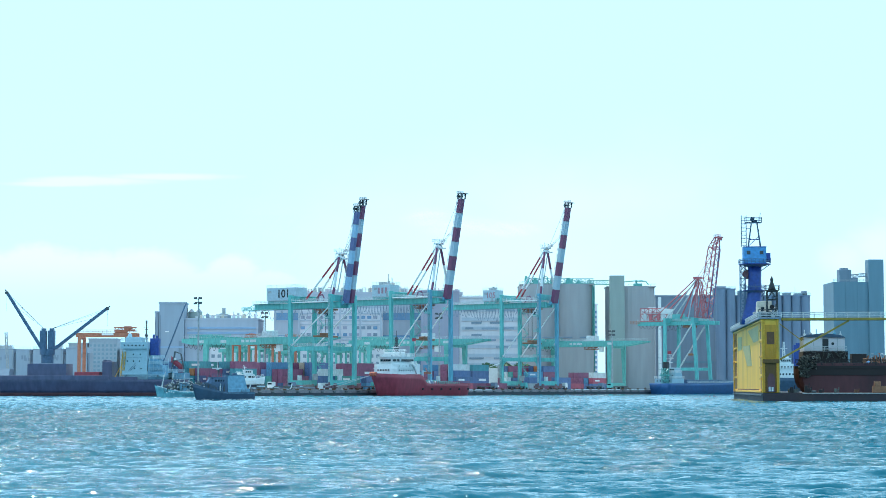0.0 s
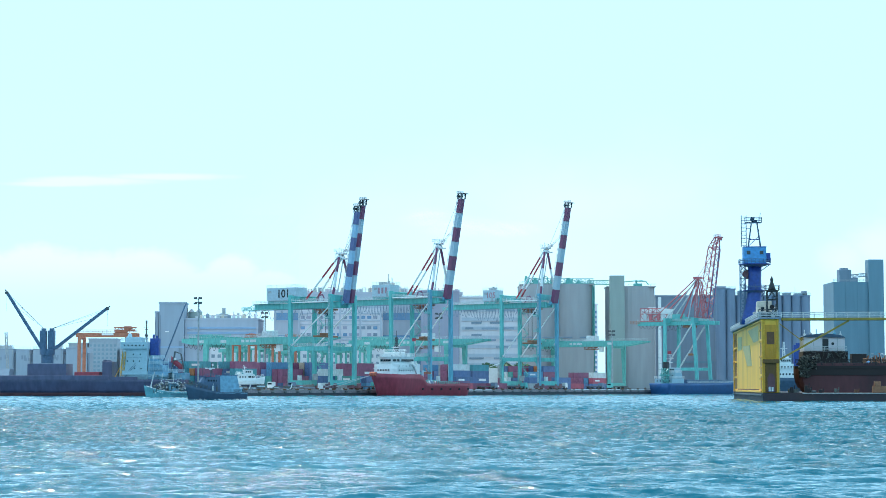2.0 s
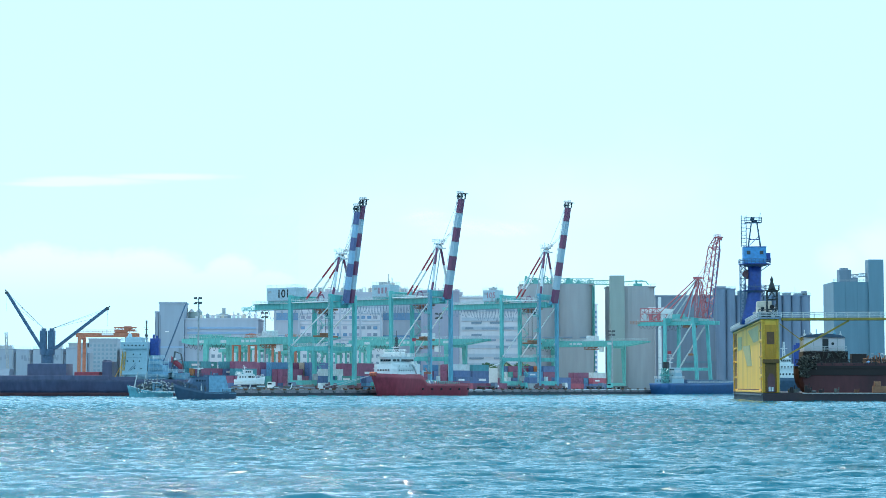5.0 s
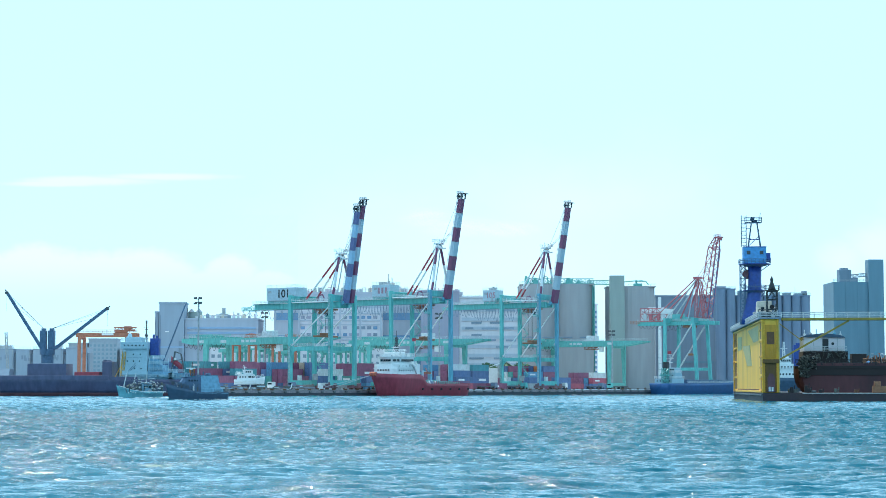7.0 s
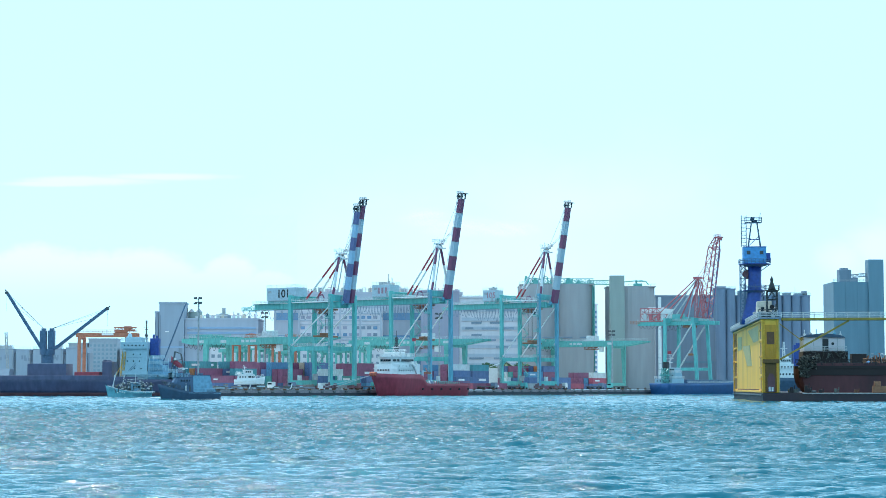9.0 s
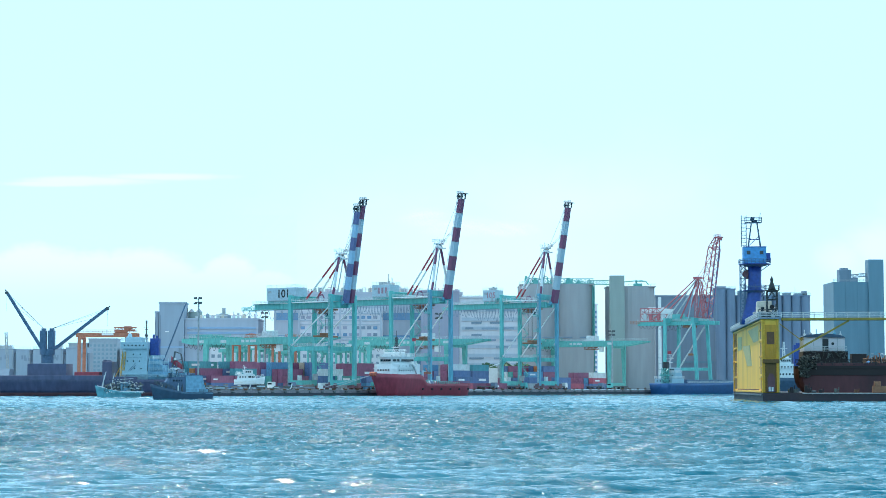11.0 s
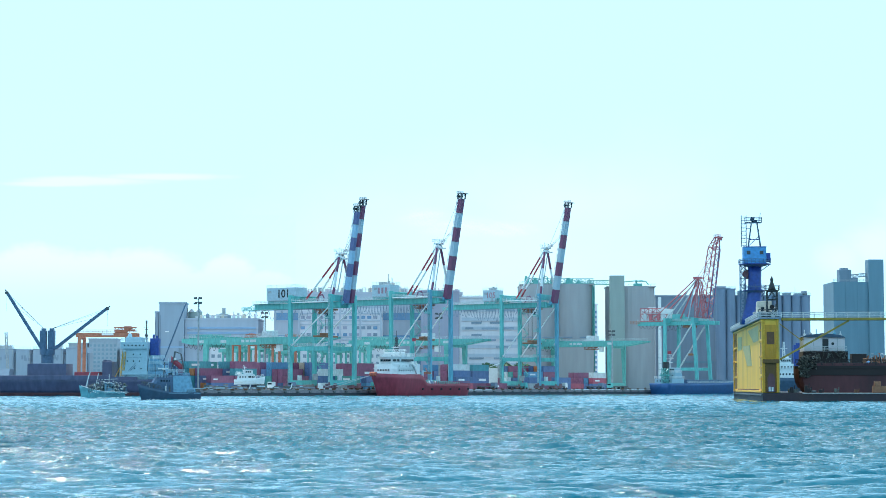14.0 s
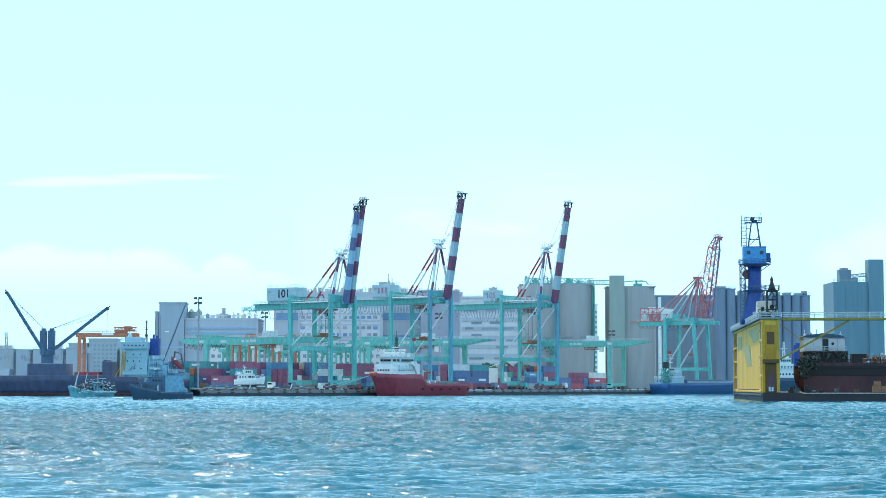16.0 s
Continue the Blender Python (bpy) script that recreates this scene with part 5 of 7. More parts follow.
    part("mast", Form().lattice((14, 0, 17), (14, 0, 22.5), 1.2, 1.2, 6, 0.09, up=(1, 0, 0), w2=0.5, h2=0.5).beam((14, -2.2, 20), (14, 2.2, 20), 0.14).beam((14, -1.4, 21.6), (14, 1.4, 21.6), 0.12).tube((14, 0, 22), (14, 0, 25), 0.1, n=5), "steel", t)
    part("radar", Form().box(14.6, 14.9, -1.6, 1.6, 18.6, 18.85), "white", t)
    part("flag", Form().box(9.5, 9.55, -5.6, -4.0, 21.0, 22.2).beam((9.5, -5.6, 15), (9.5, -5.6, 22.2), 0.06), "red", t)
    for y in (-4.3, 4.3):
        part("funnel", Form().box(5.8, 7.8, y - 0.9, y + 0.9, 4, 11.6), "white", t)
    part("rescue_boat", Form().loft([[(x, -5.0 + w, z) for w, z in ((-k, 8.7), (-k * 0.7, 7.9), (k * 0.7, 7.9), (k, 8.7))] for x, k in ((-1.5, 0.25), (-0.8, 0.9), (1.6, 0.9), (2.2, 0.6))]).beam((0.5, -5, 8.2), (0.5, -4, 10.2), 0.2), "orange", t, "orange rescue boat on its davit")
    for k, (x, y, h, c) in enumerate(((3.6, -3.8, 2.2, "boatwhite"), (2.2, -1.0, 1.7, "pale"), (0.6, -3.6, 1.3, "green"), (-1.2, -4.2, 1.0, "pale"), (-3.4, -3.9, 1.4, "boatgrey"), (-5.4, -4.3, 0.8, "pale"), (4.6, 2.2, 2.6, "boatwhite"))):
        part("deck_winch", Form().box(x - 0.7, x + 0.7, y - 0.6, y + 0.6, 4.06, 4.06 + h * 0.6).tube((x - 0.5, y, 4.06 + h * 0.7), (x + 0.5, y, 4.06 + h * 0.7), 0.5, n=10).beam((x, y, 4.06), (x - 0.4, y, 4.06 + h * 1.5), 0.14), c, t)
    part("deck_crane", Form().tube((3.2, -4.6, 4.06), (3.2, -4.6, 9.0), 0.4, n=10).beam((3.2, -4.6, 9.0), (-2.4, -4.8, 8.0), 0.35, 0.45), "boatwhite", t)
    part("bow_fender", Form().tube((L / 2 + 1.0, -1.2, 7.7), (L / 2 + 1.0, 1.2, 7.7), 0.85, n=12), "bowred", t, "orange-red bow fender")
    part("mooring_rope", Form().tube((L / 2 - 2, 2, 7.6), (L / 2 + 14, 7.2, 3.0), 0.09, n=5).tube((L / 2 - 3, 2.4, 7.6), (L / 2 + 20, 7.4, 3.0), 0.09, n=5), "pale", t)
    lowered = "bridge bridge_window front_window corner_window roof roof_rail monkey_island roof_fitting upper_rail bridge_wing searchlight mast radar flag".split()
    for o in t.children_recursive:
        if o.name.split(".")[0] in lowered:
            o.data.transform(Matrix.Translation((-0.4, 0, -1.0)))
    for o in t.children_recursive:  # starboard lies to the quay
        o.data.transform(Matrix.Diagonal((1, -1, 1, 1)))
        o.data.flip_normals()
    return t


def freighter():
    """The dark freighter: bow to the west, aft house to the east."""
    t = thing("freighter", pose(-125.4, 712, 0), "dark navy freighter with twin deck cranes and pale aft house", "ship")
    f = hull(Form(), 104, 17, 5.6, 0.0, stern=0.9, bow=0.2, z0=1.0)
    ob = part("hull", f, "hullnavy", t, "dark navy steel hull", True)
    ob.rotation_euler, ob.location.x = (0, 0, math.pi), -18
    ob = part("boot_topping", hull(Form(), 103.8, 16.96, 5.6, 0.0, stern=0.9, bow=0.2, z1=1.0), "boot", t, "dull red boot topping", True)
    ob.rotation_euler, ob.location.x = (0, 0, math.pi), -18
    part("bulwark", Form().box(-50, 8, -8.6, -8.3, 5.4, 7.0).box(-50, 8, 8.3, 8.6, 5.4, 7.0), "hullnavy", t)
    part("aft_bulwark", Form().box(8.3, 18, -8.55, -8.3, 5.4, 6.6), "hullnavy", t)
    part("hatch_coaming", Form().box(-21.2, -7.4, -6, 6, 5.6, 11.2), "hullnavy", t, "dark hatch house under the cranes")
    part("hatch_cover", Form().box(-4.6, 4, -6, 6, 5.6, 8.3), "hullred", t, "dull red hatch cover")
    part("hatch_house", Form().box(5.2, 8.6, -6, 6, 5.6, 12.0).box(5.4, 6.6, -5, 5, 12.0, 12.6), "hullnavy", t)
    part("hatch_tarp", Form().loft([[(x, y, z) for y, z in ((-6, 5.6), (-3, 9.4), (3, 9.4), (6, 5.6))] for x in (-40, -28)]), "slate", t)
    cr = part("crane_base", Form().tube((-15.4, 0, 11.4), (-15.4, 0, 14.4), 2.2, n=20).tube((-15.4, 0, 14.4), (-15.4, 0, 16.4), 2.7, n=20), "boatdeep", t)
    for dx, s in ((-1.45, -1), (1.45, 1)):
        part("crane_house", Form().box(-15.4 + dx - 1.1, -15.4 + dx + 1.1, -1.4, 1.4, 16.4, 23.0).box(-15.4 + dx - 0.6, -15.4 + dx + 0.8, -1.0, 1.0, 23.0, 23.8), "boatdeep", t)
    for foot, tip in (((-17.6, -0.4, 17.0), (-29.9, -1.0, 36.6)), ((-12.6, -0.4, 16.6), (6.0, -1.0, 31.0))):
        p, q = Vector(foot), Vector(tip)
        for y in (-0.7, 0.7):
            part("jib", Form().beam(p + Vector((0, y, 0)), q + Vector((0, y * 0.4, 0)), 0.5, 0.95), "boatdeep", t, "blue-grey box jib")
        part("jib_cross", Form().beam(p.lerp(q, 0.3) - Vector((0, 0.7, 0)), p.lerp(q, 0.3) + Vector((0, 0.7, 0)), 0.4).beam(p.lerp(q, 0.6) - Vector((0, 0.6, 0)), p.lerp(q, 0.6) + Vector((0, 0.6, 0)), 0.4), "boatdeep", t)
        part("jib_head", Form().tube(q + Vector((0, -0.6, -0.2)), q + Vector((0, 0.6, -0.2)), 0.6, n=10).beam(q, q + (q - p).normalized() * 1.1, 0.4), "steel", t)
        pk = Vector((-15.4 + (1.2 if q.x > p.x else -1.2), 0, 23.6))
        part("topping_rope", Form().tube(pk, q, 0.06, n=4).tube(pk, p.lerp(q, 0.75), 0.05, n=4).tube(pk + Vector((0, 0.5, 0)), p.lerp(q, 0.92), 0.05, n=4), "steel", t)
        part("hook_rope", Form().tube(q, q - Vector((0, 0, 6.5)), 0.04, n=4), "steel", t)
    # aft house
    a = part("aft_house", Form().box(17.0, 25.6, -7.0, 7.0, 5.6, 18.6), "boatwhite", t, "pale blue-white deckhouse")
    part("bridge_wing", Form().box(16.2, 25.8, -7.8, 7.8, 16.4, 18.9), "boatwhite", t)
    part("bridge_window", windows(Form(), 17, 25, -7.82, 17.3, 6, 0.5, 0.55), "glass", a)
    part("porthole", windows(windows(windows(Form(), 19.5, 24.4, -7.02, 14.2, 2, 0.4, 0.5), 17.5, 24, -7.02, 11.8, 3, 0.4, 0.5), 20, 24.6, -7.02, 9.2, 2, 0.4, 0.5), "glass", a)
    part("house_rail", Form().rail([(16.4, -7.8, 18.9), (25.8, -7.8, 18.9)], 1.1, 1.6, 0.06), "boatwhite", a)
    part("top_house", Form().box(17.5, 23, -4, 4, 18.9, 20.6).dome((18.6, -2, 20.6), 0.9, 1.5, 12), "boatwhite", t)
    part("foremast", Form().tube((24.2, 0, 19), (24.2, 0, 26), 0.2, n=6).beam((22.9, 0, 22.5), (25.5, 0, 22.5), 0.16).beam((23.2, 0, 24.2), (25.2, 0, 24.2), 0.14).box(23.6, 24.8, -0.3, 0.3, 21.0, 21.6).beam((23.5, 0, 20.2), (24.9, 0, 20.2), 0.3).beam((23.7, 0, 23.3), (24.7, 0, 23.3), 0.3).tube((23.6, 0, 19), (24.1, 0, 23), 0.09, n=5).tube((24.8, 0, 19), (24.3, 0, 23), 0.09, n=5).box(23.9, 24.5, -0.2, 0.2, 25.4, 26.6), "steel", t)
    part("wall_ladder", Form().beam((17.8, -7.1, 6.4), (21.5, -7.1, 10.6), 0.14).beam((17.8, -7.1, 7.2), (21.5, -7.1, 11.4), 0.1).beam((18.6, -7.1, 13.2), (23.8, -7.1, 13.2), 0.1), "boatdeep", a)
    part("funnel", Form().box(25.9, 28.9, -2.4, 2.4, 14.0, 20.2).tube((26.8, 0, 20.2), (26.8, 0, 21.6), 0.4, n=8).tube((28, 0, 20.2), (28, 0, 21.2), 0.4, n=8), "blue", t, "bright blue funnel")
    part("aft_deck", Form().box(25.8, 34.6, -7.0, 7.0, 5.6, 8.4).box(25.8, 31, -6.5, 6.5, 8.4, 10.8).box(25.8, 29.4, -5, 5, 10.8, 13), "boatgrey", t)
    part("aft_rail", Form().rail([(26, -7, 8.6), (34.5, -7, 8.6)], 1.1, 1.2, 0.06).rail([(26, -6.5, 10.8), (33, -6.5, 10.8)], 1.1, 1.2, 0.08).rail([(26, -5, 13), (31.5, -5, 13)], 1.1, 1.2, 0.08).beam((33, -6.4, 8.4), (33, -6.4, 13), 0.2).beam((30, -6.4, 8.4), (30, -6.4, 13), 0.2), "boatwhite", t)
    part("main_deck_rail", Form().rail([(16, -8.3, 6.4), (39, -8.3, 6.0)], 1.1, 1.4, 0.06).box(17, 26, -8.2, -7.1, 7.2, 8.6), "boatwhite", t)
    part("gangway_frame", Form().lattice((14.4, -7.4, 6.4), (15.2, -7.4, 15.4), 1.1, 1.1, 9, 0.09, up=(0, 1, 0)).beam((12.0, -7.6, 6.4), (14.6, -7.4, 11.4), 0.2), "yellow", t, "yellow lattice gangway frame")
    part("derrick", Form().beam((30.6, -2, 12.0), (38.6, -2, 33.0), 0.36, 0.42), "boatdeep", t)
    lb = part("lifeboat", Form().loft([[(x, -6.4 + w, z - (x - 36) * 0.75) for w, z in ((-k, 11.2), (-k * 0.7, 10.1), (k * 0.7, 10.1), (k, 11.2), (k * 0.5, 12.3), (-k * 0.5, 12.3))] for x, k in ((34.0, 0.25), (34.6, 0.9), (37.2, 0.9), (38.0, 0.4))]), "hullred", t, "red enclosed lifeboat")
    part("canopy", Form().box(34.7, 35.7, -7.4, -5.9, 12.4, 13.2), "white", lb)
    for y in (-7.4, -5.3):
        part("davit", Form().beam((34.2, y, 8.4), (35.3, y, 15.4), 0.28).beam((35.3, y, 15.4), (37.4, y, 14.6), 0.28).beam((37.4, y, 14.6), (38.6, y, 8.4), 0.28).beam((34.7, y, 12.2), (37.9, y, 12.6), 0.2), "steel", t, "dark steel lifeboat davit")
    part("poop_house", Form().box(33, 39, -7.0, 7, 5.6, 8.0), "boatgrey", t)
    part("stern_rail", Form().rail([(33, -7.6, 8.0), (39, -7.6, 8.0)], 1.1, 1.0, 0.06), "boatwhite", t)
    rng = random.Random(31)
    for k in range(9):
        x, h = 26.4 + k * 1.35, rng.uniform(0.6, 1.9)
        part("deck_locker", Form().box(x, x + rng.uniform(0.5, 1.1), -7.9, -7.1, 6.4, 6.4 + h), ("boatwhite", "boatgrey", "steel")[k % 3], t)
        part("awning_post", Form().beam((x, -6.9, 8.4), (x, -6.9, 13.2 - k * 0.25), 0.12), "boatwhite", t)
    aft = "aft_house bridge_wing top_house foremast funnel aft_deck aft_rail main_deck_rail gangway_frame derrick lifeboat davit poop_house stern_rail deck_locker awning_post".split()
    for o in t.children:
        if o.name.split(".")[0] in aft:
            o.location.x = -2.0 if o.name.startswith("gangway") else -4.4
    return t


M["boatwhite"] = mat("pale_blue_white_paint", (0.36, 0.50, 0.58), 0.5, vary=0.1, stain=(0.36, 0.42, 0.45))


def white_boat():
    t = thing("motor_yacht", pose(-68.1, 703, 0, 0, 0, 8), "white motor yacht with dark lower hull laid up on the quay", "boat")
    f = Form()
    for z0, z1, x0, x1, w0, w1 in ((2.3, 4.0, -2.9, 3.9, 0.5, 1.6),):
        f.loft([[(a, -b, z), (c, -b, z), (c + d, 0, z), (c, b, z), (a, b, z)] for z, a, c, b, d in ((z0, x0 + 0.6, x1 - 1.6, w0, 0.4), ((z0 + z1) / 2, x0 + 0.2, x1 - 0.8, w1 * 0.8, 0.8), (z1, x0, x1, w1, 1.0))])
    # navy tone also holds the shade beneath the white hull
    part("lower_hull", f, "yachtdark", t, "dark lower hull and keel")
    for x in (-2.2, 0.2, 2.6):
        part("cradle_prop", Form().beam((x, -1.9, 1.9), (x, -1.1, 3.7), 0.2).beam((x, 1.9, 1.9), (x, 1.1, 3.7), 0.2).box(x - 0.2, x + 0.2, -2.0, 2.0, 1.9, 2.2), "steel", t)
    part("rubbing_strip", Form().rail([(-4.9, -2.1, 4.6), (1.5, -2.22, 4.8)], 0.01, 2, 0.05, 1), "cream", t)
    part("upper_hull", hull(Form(), 10.4, 4.4, 5.6, 1.1, z0=3.8), "white", t, "glossy white upper hull", True)
    a = part("cabin", Form().loft([[(x, y, z) for x, y in ((-4.2 + k, -1.7), (2.6 - k * 2, -1.7), (2.6 - k * 2, 1.7), (-4.2 + k, 1.7))] for z, k in ((5.6, 0), (7.3, 0.35))]), "white", t)
    part("cabin_window", windows(Form(), -0.4, 2.0, -1.7, 6.2, 2, 1.0, 0.6), "glass", a)
    part("side_window", windows(Form(), -3.6, -0.9, -1.7, 6.2, 3, 0.5, 0.5), "glass", a)
    part("flybridge_deck", Form().box(-4.9, 1.8, -1.9, 1.9, 7.3, 7.5), "white", t)
    part("deck_rail", Form().rail([(-4.8, -1.8, 7.5), (-2.0, -1.8, 7.5)], 0.8, 0.7, 0.04).rail([(1.5, -1.9, 5.9), (5.0, -0.6, 6.6)], 0.8, 0.7, 0.04), "white", t)
    b = part("wheelhouse", Form().loft([[(x, y, z) for x, y in ((-1.8, -1.4), (1.4 - k, -1.4), (1.4 - k, 1.4), (-1.8, 1.4))] for z, k in ((7.5, 0), (8.8, 0.7))]), "white", t)
    part("wheelhouse_window", windows(Form(), -1.4, 0.7, -1.42, 8.0, 3, 0.5, 0.5), "glass", b)
    part("roof", Form().box(-2.4, 1.2, -1.6, 1.6, 8.8, 8.95), "white", b)
    part("mast", Form().beam((-1.4, 0, 8.9), (-1.9, 0, 10.6), 0.24).beam((-2.2, 0, 9.7), (-0.9, 0, 9.7), 0.14).beam((-2.3, 0, 10.3), (-1.3, 0, 10.3), 0.12), "white", t)
    part("tender", Form().dome((-3.6, -0.6, 7.5), 0.8, 0.6, 10, 3), "pale", t)
    return t


def far_tug():
    t = thing("harbour_vessel", pose(160, 890, 0), "distant harbour vessel with a dark blue hull and white deckhouse", "ship")
    part("hull", hull(Form(), 34, 9, 7.0, 1.4), "hulldark", t, "dark blue hull", True)
    a = part("deckhouse", Form().box(-13.6, 4, -3.6, 3.6, 7.0, 10.4).box(-12.2, -4.6, -3.2, 3.2, 10.4, 13.2), "white", t)
    part("porthole", windows(windows(Form(), -13, 3, -3.62, 8.2, 11, 0.7, 0.8), -12, -5, -3.22, 11.2, 5, 0.7, 0.9), "glass", a)
    part("house_rail", Form().rail([(-13.6, -3.6, 10.4), (4, -3.6, 10.4)], 1.1, 1.1, 0.07), "white", a)
    b = part("bridge", Form().loft([[(x, y, z) for x, y in ((-11.2 + k, -2.8), (-5.6, -2.8), (-5.6, 2.8), (-11.2 + k, 2.8))] for z, k in ((13.2, 0), (15.8, 0.8))]), "white", t)
    part("bridge_window", windows(Form(), -10.2, -5.8, -2.82, 14.2, 5, 0.6, 0.9), "glass", b)
    part("radar_dome", Form().dome((-7.0, 0, 15.8), 0.8, 1.4, 12), "white", t)
    part("mast", Form().lattice((-8.4, 0, 15.8), (-8.4, 0, 23), 1.2, 1.2, 6, 0.1, up=(1, 0, 0), w2=0.5, h2=0.5).beam((-10, 0, 20), (-6.8, 0, 20), 0.2), "white", t)
    part("funnel", Form().box(-4.2, 0.4, -2.0, 2.0, 10.4, 21.6).box(-3.2, -0.8, -1.2, 1.2, 21.6, 22.4), "blue", t, "blue funnel casing")
    return t


def blue_coaster():
    t = thing("coaster", berth(6.5, 236, 0) @ pose(0, 0, 0, 0, 0, 90), "blue-hulled coaster with a white aft deckhouse, moored", "ship")
    part("hull", hull(Form(), 84, 11.5, 4.6, 1.5, bow=0.2), "hullblue", t, "blue steel hull", True)
    part("hatch", Form().box(-22, 28, -4, 4, 4.4, 6.4), "boatdeep", t)
    a = part("aft_house", Form().box(-37.5, -26, -4.6, 4.6, 4.6, 6.8).box(-33.5, -27, -4.0, 4.0, 6.8, 9.4), "boatwhite", t, "white aft deckhouse")
    b = part("bridge", Form().box(-32.6, -27.4, -3.6, 3.6, 9.4, 11.8), "boatwhite", t)
    part("bridge_window", windows(Form(), -3, 3, -32.62, 10.4, 5, 0.8, 0.8, axis="y"), "glass", b)
    part("porthole", windows(windows(Form(), -4, 4, -37.52, 5.4, 5, 0.5, 0.6, axis="y"), -3.4, 3.4, -33.52, 7.8, 4, 0.6, 0.7, axis="y"), "glass", a)
    part("house_rail", Form().rail([(-37.5, 4.6, 6.8), (-37.5, -4.6, 6.8), (-26, -4.6, 6.8)], 1.1, 1.0, 0.08).rail([(-33.5, 4, 9.4), (-33.5, -4, 9.4), (-27, -4, 9.4)], 1.1, 1.0, 0.08), "white", a)
    part("stern_frame", Form().lattice((-39.5, -2, 4.6), (-39.5, -2, 11.5), 2.2, 2.2, 5, 0.14, up=(1, 0, 0)).box(-40.6, -38.2, -4, 0.4, 8.0, 8.6), "green", t, "green stern gantry frame")
    part("deck_line", Form().rail([(-24, -5.4, 4.6), (30, -5.4, 4.9)], 1.0, 1.6, 0.07), "pale", t)
    part("funnel", Form().box(-35.6, -34, -1.2, 1.2, 6.8, 14.4), "black", t)
    part("mast", Form().tube((-31, 0, 11.8), (-31, 0, 19.5), 0.18, n=6).beam((-31, -2, 16), (-31, 2, 16), 0.16).beam((-31, -1.4, 18), (-31, 1.4, 18), 0.14).box(-31.4, -30.6, -1.2, 1.2, 14, 14.3), "white", t)
    part("flag", Form().box(-34.5, -34.45, -2.6, -0.8, 18, 19.4).beam((-34.5, -0.8, 14), (-34.5, -0.8, 19.6), 0.08), "red", t)
    return t


# ---- the floating dock ----
DX, DY, DT = 72.0, 451.0, -5.0


def dock_pose(x, y, z):
    return pose(DX, DY, 0, 0, 0, DT) @ pose(x, y, z)


def floating_dock():
    """x across the dock from the outer wing face, y into it."""
    t = thing("floating_dock", dock_pose(0, 0, 0), "yellow floating dry dock with a tall wing wall and dark pontoon", "floating dock")
    L, H = 113, 18.3
    part("pontoon", Form().box(0.0, 46, 0, L, -2.5, 1.7, 0.1), "tarry", t, "dark tarry steel pontoon")
    part("fender_strip", Form().box(-0.35, -0.002, 0.3, L, 1.0, 1.35), "steel", t)
    part("pontoon_edge", Form().box(8.8, 46, -0.2, -0.002, 1.42, 1.62), "grey", t)
    w = part("wing_wall", Form().box(0.25, 3.45, 0.25, L, 1.7, H), "yellow", t, "weathered yellow steel wing wall")
    # frames and ledges on the outer face
    for y in (0.0, 111.5):
        part("frame", Form().box(-0.15, 0.25, y, y + 0.9, 1.7, H), "yellow", w)
    for z in (1.7, 17.75):
        part("stringer", Form().box(-0.1, 0.25, 0.9, L, z, z + 0.5), "yellow", w)
    for quad in (((53, 17.0), (15.6, 17.3), (15.6, 13.8), (32, 13.6)), ((76, 13.6), (46, 13.3), (39, 8.1), (57, 8.2)), ((96, 16.4), (78, 16.2), (79, 12.8), (96, 12.7))):
        part("faded_panel", Form().loft([[(x, y, z) for y, z in quad] for x in (0.24, 0.2)]), "patch", w)
    part("boot_strip", Form().box(0.14, 0.24, 15, 97, 1.75, 2.5), "rust", w)
    # end face: bays, ledge, door; darker yellows carry its shade along with dirt
    part("end_plate", Form().box(0.6, 3.1, 0.1, 0.25, 9.4, 17.0), "dirtyshade", w, "dirt-streaked yellow end plate")
    part("end_plate", Form().box(0.6, 3.1, 0.1, 0.25, 1.8, 8.4), "soot", w, "soot-stained lower end plate")
    for k in range(5):
        part("end_stiffener", Form().box(0.8 + k * 0.48, 0.9 + k * 0.48, 0.0, 0.1, 9.4, 12.4), "dirtyshade", w)
    for x in (0.0, 3.1):
        part("corner_post", Form().box(x, x + 0.55, -0.1, 0.5, 9.2, H), "olive", w)
        part("lower_post", Form().box(x, x + 0.55, -0.1, 0.5, 1.7, 8.3), "dirtyshade", w)
    for z in (1.8, 4.6, 7.2, 9.6, 13.0, 15.6):
        part("edge_bracket", Form().box(-0.3, -0.1, 1.2, 6.0, z, z + 0.4), "dirtyshade", w)
        part("edge_bracket", Form().box(-0.3, -0.1, 104, 111, z, z + 0.4), "dirtyshade", w)
    # flat dark plates, proud of the wall, stand for its recessed edge bays
    part("edge_recess", Form().box(0.16, 0.24, 2.2, 9.0, 2.4, 17.6), "ochre", w)
    part("edge_recess", Form().box(0.16, 0.24, 101, 111, 2.4, 17.6), "ochre", w)
    for z in (5.4, 9.6, 13.4):
        part("recess_step", Form().box(0.02, 0.2, 2.2, 10, z, z + 0.5), "yellow", w)
        part("recess_step", Form().box(0.02, 0.2, 100, 111.4, z, z + 0.5), "yellow", w)
    part("ledge", Form().box(0.0, 3.7, -0.35, 0.1, 8.3, 9.2), "soot", w)
    part("end_window", Form().box(1.0, 2.7, 0.0, 0.1, 12.6, 15.4), "rust", w)
    part("end_door", Form().loft([[(x, y, z) for x, z in ((1.1, 1.8), (2.7, 1.8), (2.7, 5.0), (2.3, 6.0), (1.5, 6.0), (1.1, 5.0))] for y in (-0.05, 0.09)]), "boot", w, "dark red arched door")
